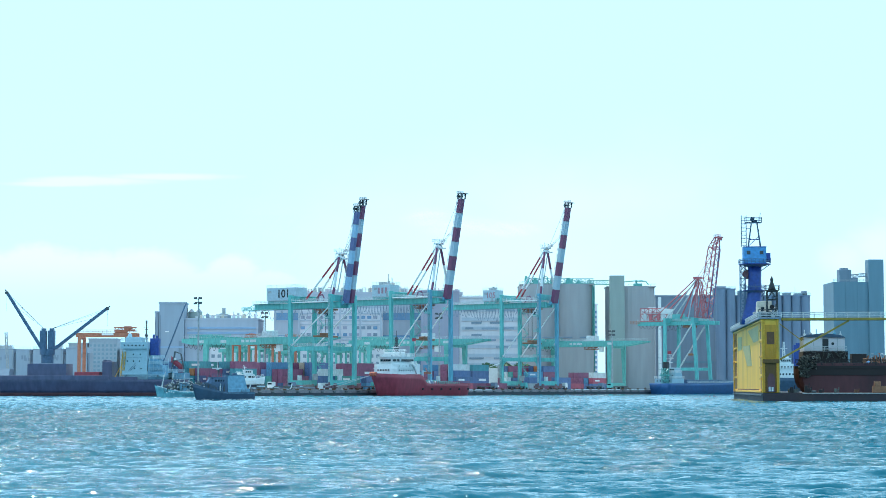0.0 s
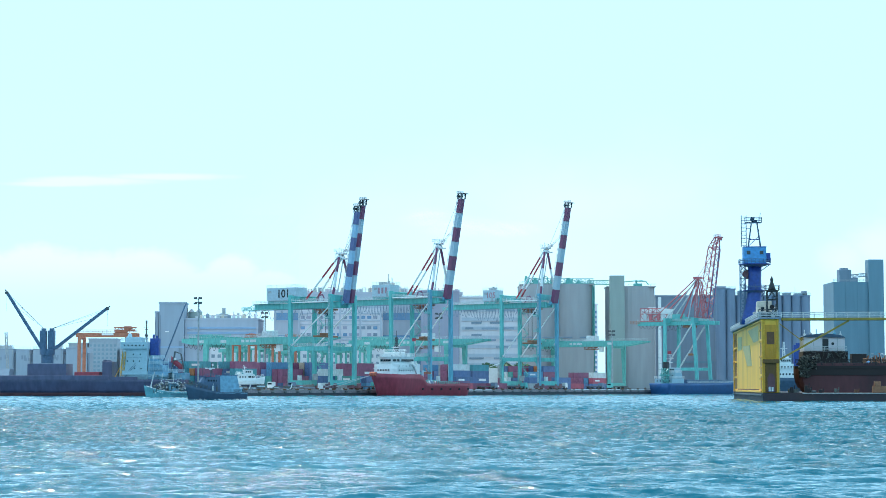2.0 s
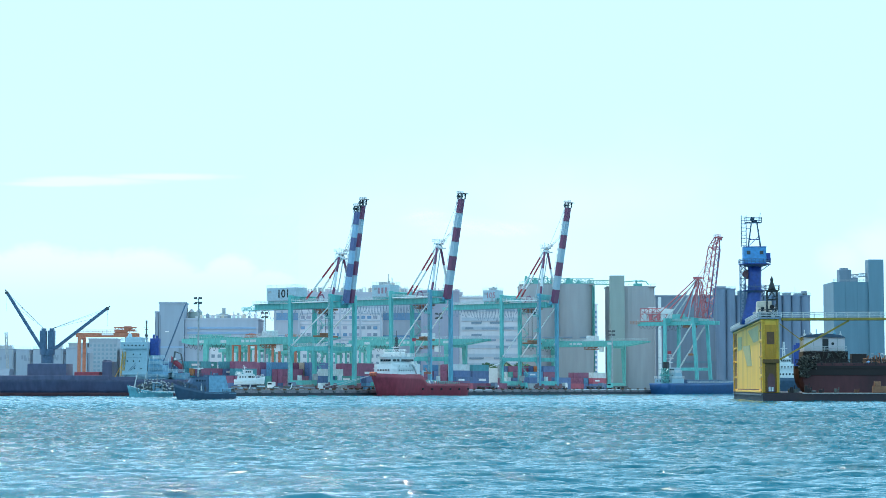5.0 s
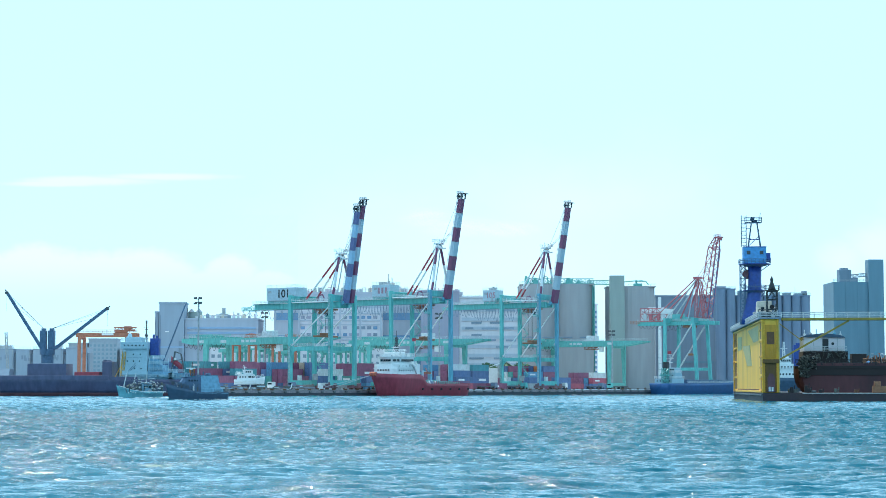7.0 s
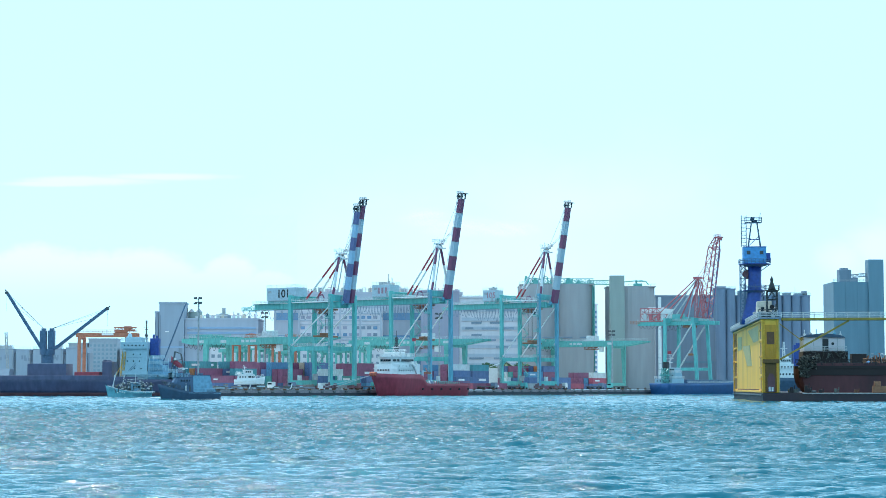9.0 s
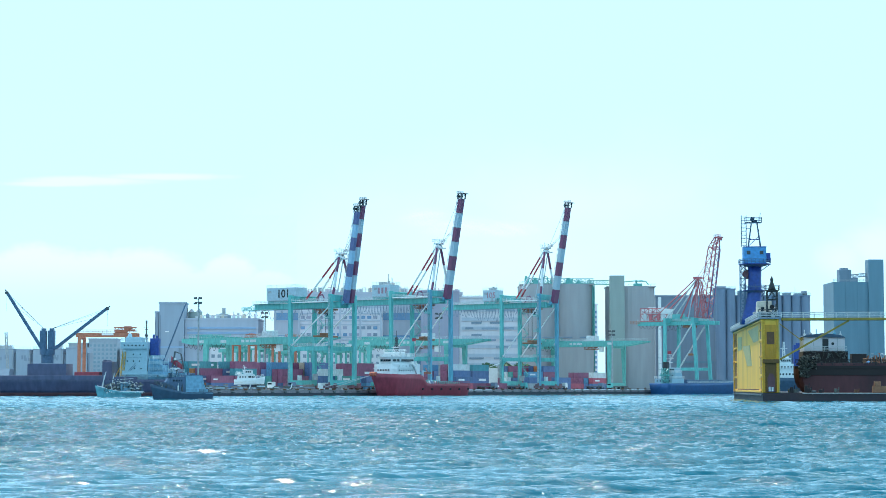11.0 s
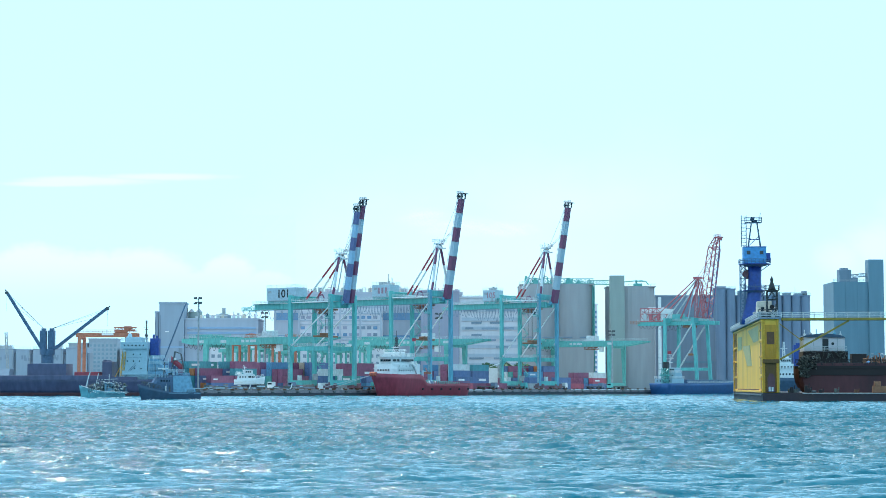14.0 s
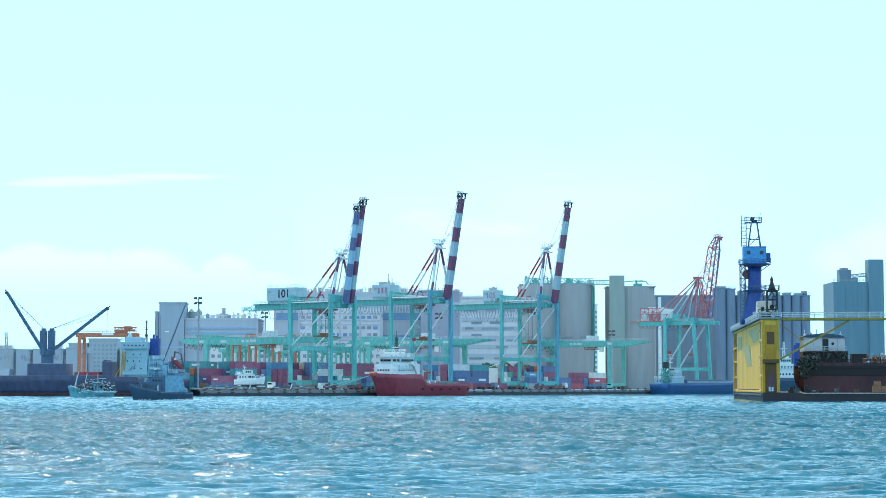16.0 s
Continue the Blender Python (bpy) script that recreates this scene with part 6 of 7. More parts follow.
    part("notice", Form().box(1.3, 1.75, -0.14, -0.06, 2.0, 3.0).box(1.95, 2.4, -0.14, -0.06, 2.0, 3.0), "pale", w)
    part("inner_post", Form().box(3.46, 3.9, 0.2, 0.8, 1.7, H).box(3.46, 3.9, 20, 20.6, 1.7, H), "patch", w)
    # top deck
    d = part("top_deck", Form().box(-0.8, 4.3, -0.4, L, H, H + 0.35), "slate", t)
    part("deck_rail", Form().rail([(4.2, -0.3, H + 0.35), (-0.75, -0.3, H + 0.35), (-0.75, L, H + 0.35)], 1.15, 1.8, 0.06), "pale", d)
    part("side_curtain", Form().box(-0.84, -0.78, 30, L, H + 0.4, H + 0.9), "grey", d)
    # access bridge
    b = part("bridge", Form().box(4.4, 34, 0.6, 2.2, H - 0.35, H + 0.25), "bridgeolive", t, "dull yellow walkway bridge")
    part("bridge_rail", Form().rail([(4.4, 0.7, H + 0.25), (34, 0.7, H + 0.25)], 1.25, 2.4, 0.06).rail([(4.4, 2.1, H + 0.25), (34, 2.1, H + 0.25)], 1.25, 2.4, 0.06), "pale", b)
    part("bridge_brace", Form().beam((3.7, 1.4, 9.0), (19.5, 1.4, H - 0.35), 0.4, 0.42).beam((4.0, 1.9, H - 1.0), (9.0, 1.9, 13.4), 0.2), "bridgeolive", b)
    # keel blocks
    for x, y in ((8, 1.5), (10.5, 2.0), (29, 1.5), (36, 1.4)):
        part("bollard", Form().tube((x, y, 1.7), (x, y, 2.5), 0.3, n=10).tube((x, y, 2.5), (x, y, 2.7), 0.45, n=10), "steel", t)
    # deckhouse and gear on the wing
    for k, (x, y, w, h, c) in enumerate(((0.2, 2.6, 0.9, 1.3, "grey"), (3.0, 4.6, 0.8, 1.7, "pale"), (3.4, 6.6, 0.5, 2.6, "white"), (-0.5, 7.4, 0.8, 1.5, "pale"), (0.6, 15.0, 1.6, 2.6, "cream"), (2.4, 17.0, 1.2, 2.0, "white"), (-0.4, 22.0, 1.0, 1.8, "grey"), (1.0, 26.0, 1.4, 2.4, "pale"))):
        g = part("deck_machine", Form().box(x, x + w, y, y + 1.3, H + 0.35, H + 0.35 + h), c, t)
        part("machine_pipe", Form().path([(x + w * 0.3, y - 0.1, H + 0.4), (x + w * 0.3, y - 0.1, H + 0.9 + h), (x + w * 1.2, y - 0.1, H + 0.9 + h)], 0.09, 6), "steel", g)
    h = part("deck_cabin", Form().box(-0.4, 2.9, 9, 14, H + 0.35, H + 4.4), "cream", t)
    part("cabin_window", Form().box(0.4, 1.2, 8.93, 9, H + 2.0, H + 3.0), "glass", h)
    part("deck_gear", Form().box(0.0, 1.0, 4, 6, H + 0.35, H + 1.5).tube((-0.5, 3, H + 0.35), (-0.5, 3, H + 1.4), 0.4, n=10).box(-0.8, 0.6, 16, 19, H + 0.35, H + 2.2), "grey", t)
    rng = random.Random(17)
    for i in range(14):
        y = 2 + i * 7.6
        part("wing_locker", Form().box(-0.5, 0.3 + rng.random(), y, y + 1.6, H + 0.35, H + 0.9 + rng.random() * 1.1), ("grey", "white", "steel", "slate")[i % 4], t)
        part("wing_pipe", Form().path([(3.6, y, H + 0.35), (3.6, y, H + 1.2 + rng.random()), (3.6, y + 2.4, H + 1.4)], 0.14, 6), "pale", t)
    part("winch", Form().tube((0.2, 1.2, H + 1.0), (1.8, 1.2, H + 1.0), 0.55, n=14).box(-0.1, 0.2, 0.6, 1.8, H + 0.35, H + 1.6).box(1.8, 2.1, 0.6, 1.8, H + 0.35, H + 1.6), "steel", t)
    for x, h in ((6.2, 1.3), (7.1, 0.8), (9.4, 1.6), (9.9, 1.0), (12.6, 0.7), (16.0, 0.9), (20.5, 0.7)):
        part("dock_gear", Form().box(x, x + 0.7, 1.2, 2.0, 1.7, 1.7 + h).tube((x + 0.9, 1.6, 1.7), (x + 1.1, 1.6, 1.7 + h * 1.3), 0.12, n=6), ("gearblack", "tyregrey", "rust")[int(x) % 3], t)
    for z in (1.7,):
        part("pontoon_gear", Form().box(6, 7.4, 3, 5, z, z + 0.9).box(11, 12, 1, 2, z, z + 0.5), "steel", t)
    part("timber_stack", Form().box(24.6, 28, 1.6, 3.2, 1.7, 3.2).box(25, 26.4, 1.5, 3, 3.2, 4.2), "brown", t)
    part("work_table", Form().box(29, 36, 1.0, 2.6, 1.7, 2.7), "brown", t)
    return t


def dock_beacon():
    t = thing("beacon_tower", dock_pose(2.5, 3.2, 18.65), "black steel beacon frame with a bell-shaped top on the dock wing", "beacon")
    for x in (-1.2, 1.2):
        for y in (-1.2, 1.2):
            part("post", Form().beam((x, y, 0), (x * 0.92, y * 0.92, 6.0), 0.28), "black", t)
    for z in (1.8, 4.0, 5.9):
        part("brace", Form().box(-1.2, 1.2, -1.2, -1.0, z, z + 0.25).box(-1.2, 1.2, 1.0, 1.2, z, z + 0.25).box(-1.2, -1.0, -1.2, 1.2, z, z + 0.25).box(1.0, 1.2, -1.2, 1.2, z, z + 0.25), "black", t)
    part("platform", Form().box(-1.6, 1.6, -1.6, 1.6, 6.1, 6.3).rail([(-1.6, -1.6, 6.3), (1.6, -1.6, 6.3), (1.6, 1.6, 6.3)], 1.0, 0.8, 0.04), "black", t)
    for sy in (-1.15, 1.15):
        part("cross_brace", Form().beam((-1.15, sy, 0.2), (1.15, sy, 1.8), 0.14).beam((1.15, sy, 0.2), (-1.15, sy, 1.8), 0.14).beam((-1.1, sy, 4.2), (0, sy, 5.9), 0.14).beam((1.1, sy, 4.2), (0, sy, 5.9), 0.14), "black", t)
    f = Form()
    prof = [(0.95, 6.3), (0.75, 6.8), (0.55, 7.5), (0.4, 7.9), (0.3, 8.3), (0.4, 8.6), (0.26, 9.0), (0.06, 9.5)]
    f.loft([[(r * math.cos(a * math.pi / 8), r * math.sin(a * math.pi / 8), z) for a in range(16)] for r, z in prof])
    part("bell", f, "black", t, "", True)
    part("drum", Form().tube((0, -0.5, 2.5), (0, 0.5, 2.5), 0.5, n=14), "gearblack", t)
    part("instrument", Form().box(-0.5, 0.1, -0.9, -0.5, 0, 1.4).tube((0.5, -0.6, 0), (0.5, -0.6, 1.9), 0.12, n=6), "pale", t)
    return t


def dock_crane():
    t = thing("dock_crane", dock_pose(1.85, 50, 18.65), "blue slewing dock crane with light blue cab on the wing", "crane")
    f = Form()
    prof = [(2.3, 0, -1.3), (2.2, 1.6, -1.15), (2.0, 4, -0.7), (1.8, 7, -0.2), (1.68, 9, 0), (1.64, 11.5, 0), (1.75, 14.6, 0)]
    f.loft([[(o + r * math.cos(a * math.pi / 12), r * math.sin(a * math.pi / 12), z) for a in range(24)] for r, z, o in prof])
    part("column", f, "blue", t, "deep blue steel column", True)
    part("column_ring", Form().tube((0, 0, 14.4), (0, 0, 15.0), 2.0, n=20), "blue", t)
    for z, r in ((8.4, 2.9), (14.9, 4.0)):
        p = part("platform", Form().tube((0, 0, z), (0, 0, z + 0.2), r, n=20), "blue", t)
        part("platform_bracket", Form().beam((-r + 0.3, 0, z), (-1.6, 0, z - 1.5), 0.2).beam((r - 0.3, 0, z), (1.6, 0, z - 1.5), 0.2).tube((0, 0, z - 0.5), (0, 0, z), 1.9, r * 0.9, n=20), "boatdeep", p)
        part("platform_rail", Form().rail([(r * math.cos(k * math.pi / 6), r * math.sin(k * math.pi / 6), z + 0.2) for k in range(13)], 1.1, 1.2, 0.05), "boatdeep", p)
    c = part("cab", Form().box(-2.9, 2.8, -2.4, 2.4, 15.2, 19.2), "skyblue", t, "light blue machinery cab")
    part("cab_roof", Form().box(-2.95, 2.85, -2.45, 2.45, 19.2, 19.4), "blue", c)
    for x in (-1.6, 1.6):
        part("cab_window", Form().box(x - 0.45, x + 0.45, -2.48, -2.4, 17.4, 18.3), "glass", c)
    part("counterweight", Form().box(2.8, 3.9, -1.2, 1.2, 15.6, 17.8).tube((3.4, -1.4, 16.2), (3.4, 1.4, 16.2), 0.6, n=10), "blue", t)
    for x in (-1.55, 1.55):
        part("a_frame_leg", Form().beam((x, -0.8, 19.3), (x * 0.45, 0, 25.4), 0.3).beam((x, 0.8, 19.3), (x * 0.45, 0, 25.4), 0.3), "hulldark", t, "dark steel A-frame leg")
    part("a_frame_tie", Form().beam((-1.15, 0, 21.3), (1.15, 0, 21.3), 0.22).beam((-1.5, -0.7, 19.6), (1.0, 0, 22), 0.14), "blue", t)
    part("top_platform", Form().box(-2.4, 1.8, -1.0, 1.0, 25.4, 25.6).rail([(-2.4, -1, 25.6), (1.8, -1, 25.6), (1.8, 1, 25.6)], 1.2, 0.8, 0.06).tube((-0.5, -0.6, 26.4), (-0.5, 0.6, 26.4), 0.5, n=12).box(-0.7, 0.8, -0.4, 0.4, 25.6, 26.2).beam((1.2, 0, 25.6), (1.6, 0, 28.0), 0.1), "hulldark", t)
    part("ladder", ladder(Form().beam((-2.2, -1.6, 21.5), (-0.9, -0.4, 21.5), 0.1).beam((-2.2, -1.6, 24), (-0.8, -0.4, 24), 0.1), (-2.7, -1.6, 19.4), 7.6, 1.1), "boatdeep", t)
    f = Form()
    for x, y in ((-3.3, -2.1), (-2.1, -2.1), (-3.3, -1.1)):
        f.beam((x, y, 19.4), (x, y, 27.2), 0.13)
    for k in range(9):
        f.beam((-3.3, -2.1, 19.6 + k * 0.9), (-2.1, -2.1, 19.6 + k * 0.9), 0.1).beam((-3.3, -2.1, 19.6 + k * 0.9), (-3.3, -1.1, 19.6 + k * 0.9), 0.1)
    part("ladder_cage", f, "hulldark", t, "dark steel ladder cage")
    part("lower_ladder", ladder(Form().lattice((-3.0, 0, 0), (-3.0, 0, 14.8), 1.3, 1.3, 9, 0.1, up=(1, 0, 0)), (-3.0, -0.8, 0), 14.8, 0.7), "boatdeep", t)
    part("cable_reel", Form().tube((-2.3, -0.9, 12.6), (-2.3, 0.9, 12.6), 0.8, n=14).box(-2.5, -1.6, -0.7, 0.7, 11.4, 13.6), "boot", t)
    part("portal_leg", Form().box(-1.8, -1.4, -2.4, -2.0, 0, 2.0).box(1.4, 1.8, -2.4, -2.0, 0, 2.0).box(-1.8, 1.8, -2.4, -2.0, 2.0, 2.5).box(-1.8, -1.4, 2.0, 2.4, 0, 2.0).box(1.4, 1.8, 2.0, 2.4, 0, 2.0), "blue", t)
    return t


def docked_ship():
    t = thing("docked_ship", dock_pose(21.0, 60, 1.75), "old rust-brown ship under repair standing in the floating dock", "ship")
    f = Form()
    rings = []
    for u, s in ((0, 0.87), (0.02, 0.92), (0.06, 0.97), (0.14, 1), (0.5, 0.82), (1, 0.6)):
        y = -46 + 26 * u
        hw = 12.6 * s
        rings.append([(x, y, z) for x, z in ((-hw * 0.84, 0.0), (-hw * 0.93, 1.2), (-hw * 0.98, 2.6), (-hw, 4.2), (-hw, 6.1), (hw, 6.1), (hw, 3.0), (hw * 0.99, 1.2), (hw * 0.93, 0.0))])
    f.loft(rings)
    part("hull", f, "antifoul", t, "rust-brown stripped hull")
    part("upper_strake", Form().box(-10.9, 10.9, -46.12, -46.0, 3.9, 5.5), "gearblack", t, "black upper strake")
    part("deckhouse_rail", Form().rail([(-10.2, -38.9, 9.6), (0.2, -38.9, 9.6)], 1.1, 1.3, 0.05), "pale", t)
    part("tarpaulin", Form().dome((4.6, -43, 6.1), 0.9, 1.2, 10).dome((9.2, -42, 6.1), 1.1, 1.0, 10), "skyblue", t, "blue tarpaulin heap")
    part("rubbing_strake", Form().loft([[(x, y, z) for x, y in ((-11.1, -46.2), (11.1, -46.2), (12.4, -44.3), (12.4, -43), (-12.4, -43), (-12.4, -44.3))] for z in (5.5, 6.12)]), "gearblack", t)
    part("bulwark", Form().box(-10.9, 10.9, -45.9, -45.7, 6.1, 6.7), "antifoul", t)
    a = part("deckhouse", Form().box(-9.8, -0.2, -38, -28, 9.6, 13.0), "plaster", t, "white panelled deckhouse")
    part("deckhouse_roof", Form().loft([[(x, y, z) for x, z in ((-10.2, 13.0), (-0.0, 12.8), (-1, 13.4), (-5, 13.9), (-9, 13.5))] for y in (-38.3, -27.8)]), "hulldark", a)
    for x in (-7.6, -2.0):
        part("panel_seam", Form().box(x, x + 0.12, -38.06, -38, 9.7, 12.9), "grey", a)
    part("deckhouse_door", Form().box(-5.4, -4.0, -38.08, -38, 9.7, 12.6), "black", a)
    part("deckhouse_window", Form().tube((-3.0, -38.06, 11.4), (-3.0, -37.98, 11.4), 0.35, n=12), "black", a)
    # solid black block stands for the open deck's dark inside
    part("lower_house", Form().box(-10, 0.4, -38.2, -27, 6.1, 9.6), "gearblack", t, "black block filling the open lower deck")
    for i in range(8):
        part("stanchion", Form().beam((-9.8 + i * 1.45, -38.6, 6.6), (-9.8 + i * 1.45, -38.6, 9.6), 0.16), "gearblack", t)
    f = Form()
    hang = random.Random(91)
    for i in range(70):
        x, z = -10 + 10.4 * hang.random(), 6.9 + 2.6 * hang.random() ** 0.6
        k = hang.uniform(0.08, 0.26)
        if i % 3:
            f.dome((x, -38.75 - 0.1 * hang.random(), z), k, k * hang.uniform(0.8, 2.2), 6, 2)
        else:
            f.tube((x, -38.72, z), (x + hang.uniform(-0.7, 0.7), -38.8, z - hang.uniform(0.3, 1.4)), 0.06, n=5)
    tagged(part("hung_gear", f, "tyregrey", t), "grey ropes and floats hung under the deckhouse", kind="stuff")
    f = Form()
    for i in range(40):
        x = -12.0 + i * 0.62
        f.dome((x, -45.5, 6.3), 0.35 + 0.2 * (i * 7 % 4) / 4, 0.5 + 0.5 * (i * 11 % 5) / 5, 7, 3)
    tagged(part("deck_heap", f, "gearblack", t), "black heaps of gear along the deck edge", kind="stuff")
    part("deck_rail", Form().rail([(-12.4, -45.6, 6.7), (12.4, -45.6, 6.7)], 0.9, 1.1, 0.06), "gearblack", t)
    rng = random.Random(3)
    # old tyres, hoses and rags hung over the side
    for name, look_of, count, label in (("old_tyre", "rubber", 90, "heap of black tyres over the side"), ("hose_coil", "tyregrey", 110, "tangled grey hoses"), ("rag", "pale", 34, "pale rags and ropes")):
        f = Form()
        for i in range(count):
            z = 3.4 + rng.random() ** 0.8 * 4.9
            x = -11.7 + rng.random() * (3.9 if z > 5.4 else 2.2)
            y = -46.25 - rng.random() * 0.5
            d = Vector((rng.uniform(-1, 1), rng.uniform(-1, 1), rng.uniform(-1, 1))).normalized()
            r = rng.uniform(0.2, 0.42) if name != "rag" else rng.uniform(0.07, 0.16)
            c = Vector((x, y, z))
            if name == "old_tyre":
                f.tube(c - d * 0.1, c + d * 0.1, r * 0.85, n=9)
            else:
                e = d.orthogonal().normalized() * r
                g = d.cross(e)
                f.path([c + e * math.cos(a) + g * math.sin(a) + d * 0.05 * a for a in (0, 1.2, 2.4, 3.6, 4.8)], r * 0.32, 5)
        tagged(part(name, f, look_of, t), label, kind="stuff")
    for k in range(11):
        x, h = 5.6 + k * 0.68 + rng.uniform(-0.2, 0.2), rng.uniform(1.2, 2.8)
        part("lamp_post", Form().tube((x, -43.5, 6.6), (x + rng.uniform(-0.4, 0.4), -43.5, 6.6 + h), 0.07, n=6).box(x - 0.18, x + 0.24, -43.7, -43.3, 6.45 + h, 6.7 + h), ("grey", "tealblue", "orange", "pale")[k % 4], t)
    for k in range(7):
        x = -9.4 + k * 1.4
        part("roof_fitting", Form().tube((x, -36, 13.3), (x, -36, 13.9 + rng.random() * 1.2), 0.1, n=6).box(x - 0.3, x + 0.4, -36.3, -35.7, 13.2, 13.7 + 0.4 * rng.random()), ("pale", "grey", "tealblue")[k % 3], a)
    part("deck_box", Form().box(1.2, 4.6, -40, -36, 6.6, 9.0).box(6, 8, -40, -37, 6.6, 8.2), "gearblack", t)
    f = Form()
    for i in range(46):
        x, y = 3.5 + rng.random() * 9, -44 + rng.random() * 8
        f.tube((x, y, 6.6), (x + rng.uniform(-0.5, 0.5), y, 7.2 + rng.random() * 1.6), 0.16, n=5)
        f.box(x - 0.3, x + 0.4, y - 0.2, y + 0.3, 6.6, 7.0 + rng.random())
    tagged(part("deck_clutter", f, "brown", t), kind="stuff")
    return t


# ---- boats under way ----
def patrol_boat():
    t = thing("patrol_boat", pose(-54, 505, 0, 0, 0, 208), "blue-grey steel patrol boat with a dark hull under way", "boat")
    part("hull", hull(Form(), 15.6, 4.6, 1.8, 2.2, bow=0.45), "hulldark", t, "dark slate hull", True)
    part("rubbing_strake", Form().rail([(-7.6, 2.1, 1.5), (1, 2.35, 1.6)], 0.01, 2, 0.06, 1), "boatgrey", t)
    part("deck", Form().box(-7.4, 3.4, -1.95, 1.95, 1.5, 1.7), "boatdeep", t)
    a = part("deckhouse", Form().loft([[(x, y, z) for x, y in ((-6.4 + k * 1.5, -1.9 + k * 0.2), (-0.4, -1.9 + k * 0.2), (-0.4, 1.9 - k * 0.2), (-6.4 + k * 1.5, 1.9 - k * 0.2))] for z, k in ((1.6, 0), (2.7, 0.12), (2.75, 0.5), (6.0, 1))]), "boatgrey", t, "plain blue-grey after deckhouse")
    # deep blue sheet gives the forward face its shade as colour
    part("front_screen", Form().box(-0.4, -0.3, -1.6, 1.6, 1.9, 5.9), "boatdeep", a)
    part("roof_edge", Form().box(-5.0, -0.3, -1.75, 1.75, 6.0, 6.12), "boatdeep", a)
    part("roof_fitting", Form().box(-3.4, -2.4, -0.6, 0.6, 6.12, 6.6).tube((-1.4, 0.6, 6.12), (-1.4, 0.6, 7.0), 0.2, n=8), "boatdeep", a)
    w = part("wheelhouse", Form().loft([[(x, y, z) for x, y in ((-0.3, -1.75), (4.4 - k, -1.35), (5.0 - k, -0.6), (5.0 - k, 0.6), (4.4 - k, 1.35), (-0.3, 1.75))] for z, k in ((1.8, 0), (4.0, 0.3), (5.5, 1.2))]), "boatdark", t, "dark blue-grey wheelhouse")
    part("wheelhouse_window", windows(Form(), 0.2, 3.0, 1.56, 4.5, 4, 0.42, 0.45, 0.12), "glass", w)
    part("wheelhouse_roof", Form().box(-0.4, 3.9, -1.5, 1.5, 5.5, 5.62).rail([(-0.2, 1.4, 5.62), (3.6, 1.3, 5.62)], 0.8, 0.8, 0.05), "boatdark", w)
    part("lower_house", Form().loft([[(x, y, z) for x, y in ((4.2, -1.2), (6.0 - k, -0.7), (6.0 - k, 0.7), (4.2, 1.2))] for z, k in ((2.2, 0), (4.3, 0.5))]), "boatdark", t, "dark forward trunk")
    part("mast", Form().beam((1.6, 0, 5.6), (1.3, 0, 9.4), 0.18).beam((1.5, -1.0, 7.4), (1.5, 1.0, 7.4), 0.14).tube((1.0, 0.6, 5.6), (1.3, 0, 8.2), 0.06, n=5).tube((1.0, -0.6, 5.6), (1.3, 0, 8.2), 0.06, n=5), "steel", t)
    part("radar", Form().box(0.5, 3.0, -0.25, 0.25, 7.7, 7.95).box(1.3, 1.9, -0.3, 0.3, 7.4, 7.7), "white", t, "white radar scanner")
    part("whip_antenna", Form().tube((-1, 1.2, 6.0), (-1.4, 1.2, 9.6), 0.04, n=4).tube((3.4, -1.0, 5.6), (3.3, -1.0, 8.8), 0.04, n=4), "steel", t)
    part("bow_rail", Form().rail([(3, 1.9, 2.6), (5.5, 1.2, 3.2), (7.4, 0.2, 3.9), (5.5, -1.2, 3.2), (3, -1.9, 2.6)], 0.9, 1.0, 0.04), "steel", t)
    part("deck_gun_mount", Form().tube((5.7, 0, 2.0), (5.7, 0, 3.2), 0.35, n=10).box(5.3, 6.1, -0.3, 0.3, 3.2, 3.8), "boatdeep", t)
    rng = random.Random(12)
    for k in range(12):
        x, h = 0.4 + k * 0.5, rng.uniform(0.5, 1.9)
        part("foredeck_gear", Form().box(x, x + 0.34, 1.75 - 0.09 * k, 2.0 - 0.1 * k, 2.0, 2.0 + h).tube((x, 1.9 - 0.1 * k, 2.0), (x + 0.1, 1.9 - 0.1 * k, 2.6 + h), 0.06, n=6), ("steel", "boatdeep", "pale", "hulldark")[k % 4], t)
    part("stern_gear", Form().box(-6.8, -5.4, -1.3, 1.3, 1.7, 2.6).rail([(-7.4, -1.8, 1.7), (-7.4, 1.8, 1.7), (-4, 1.9, 1.7)], 0.9, 1, 0.04).beam((-4.6, 0, 1.7), (-4.8, 0, 4.6), 0.14), "steel", t)
    part("fender_tyre", Form().tube((6.6, -0.5, 1.2), (6.9, -0.5, 1.2), 0.4, n=10), "rubber", t)
    return t


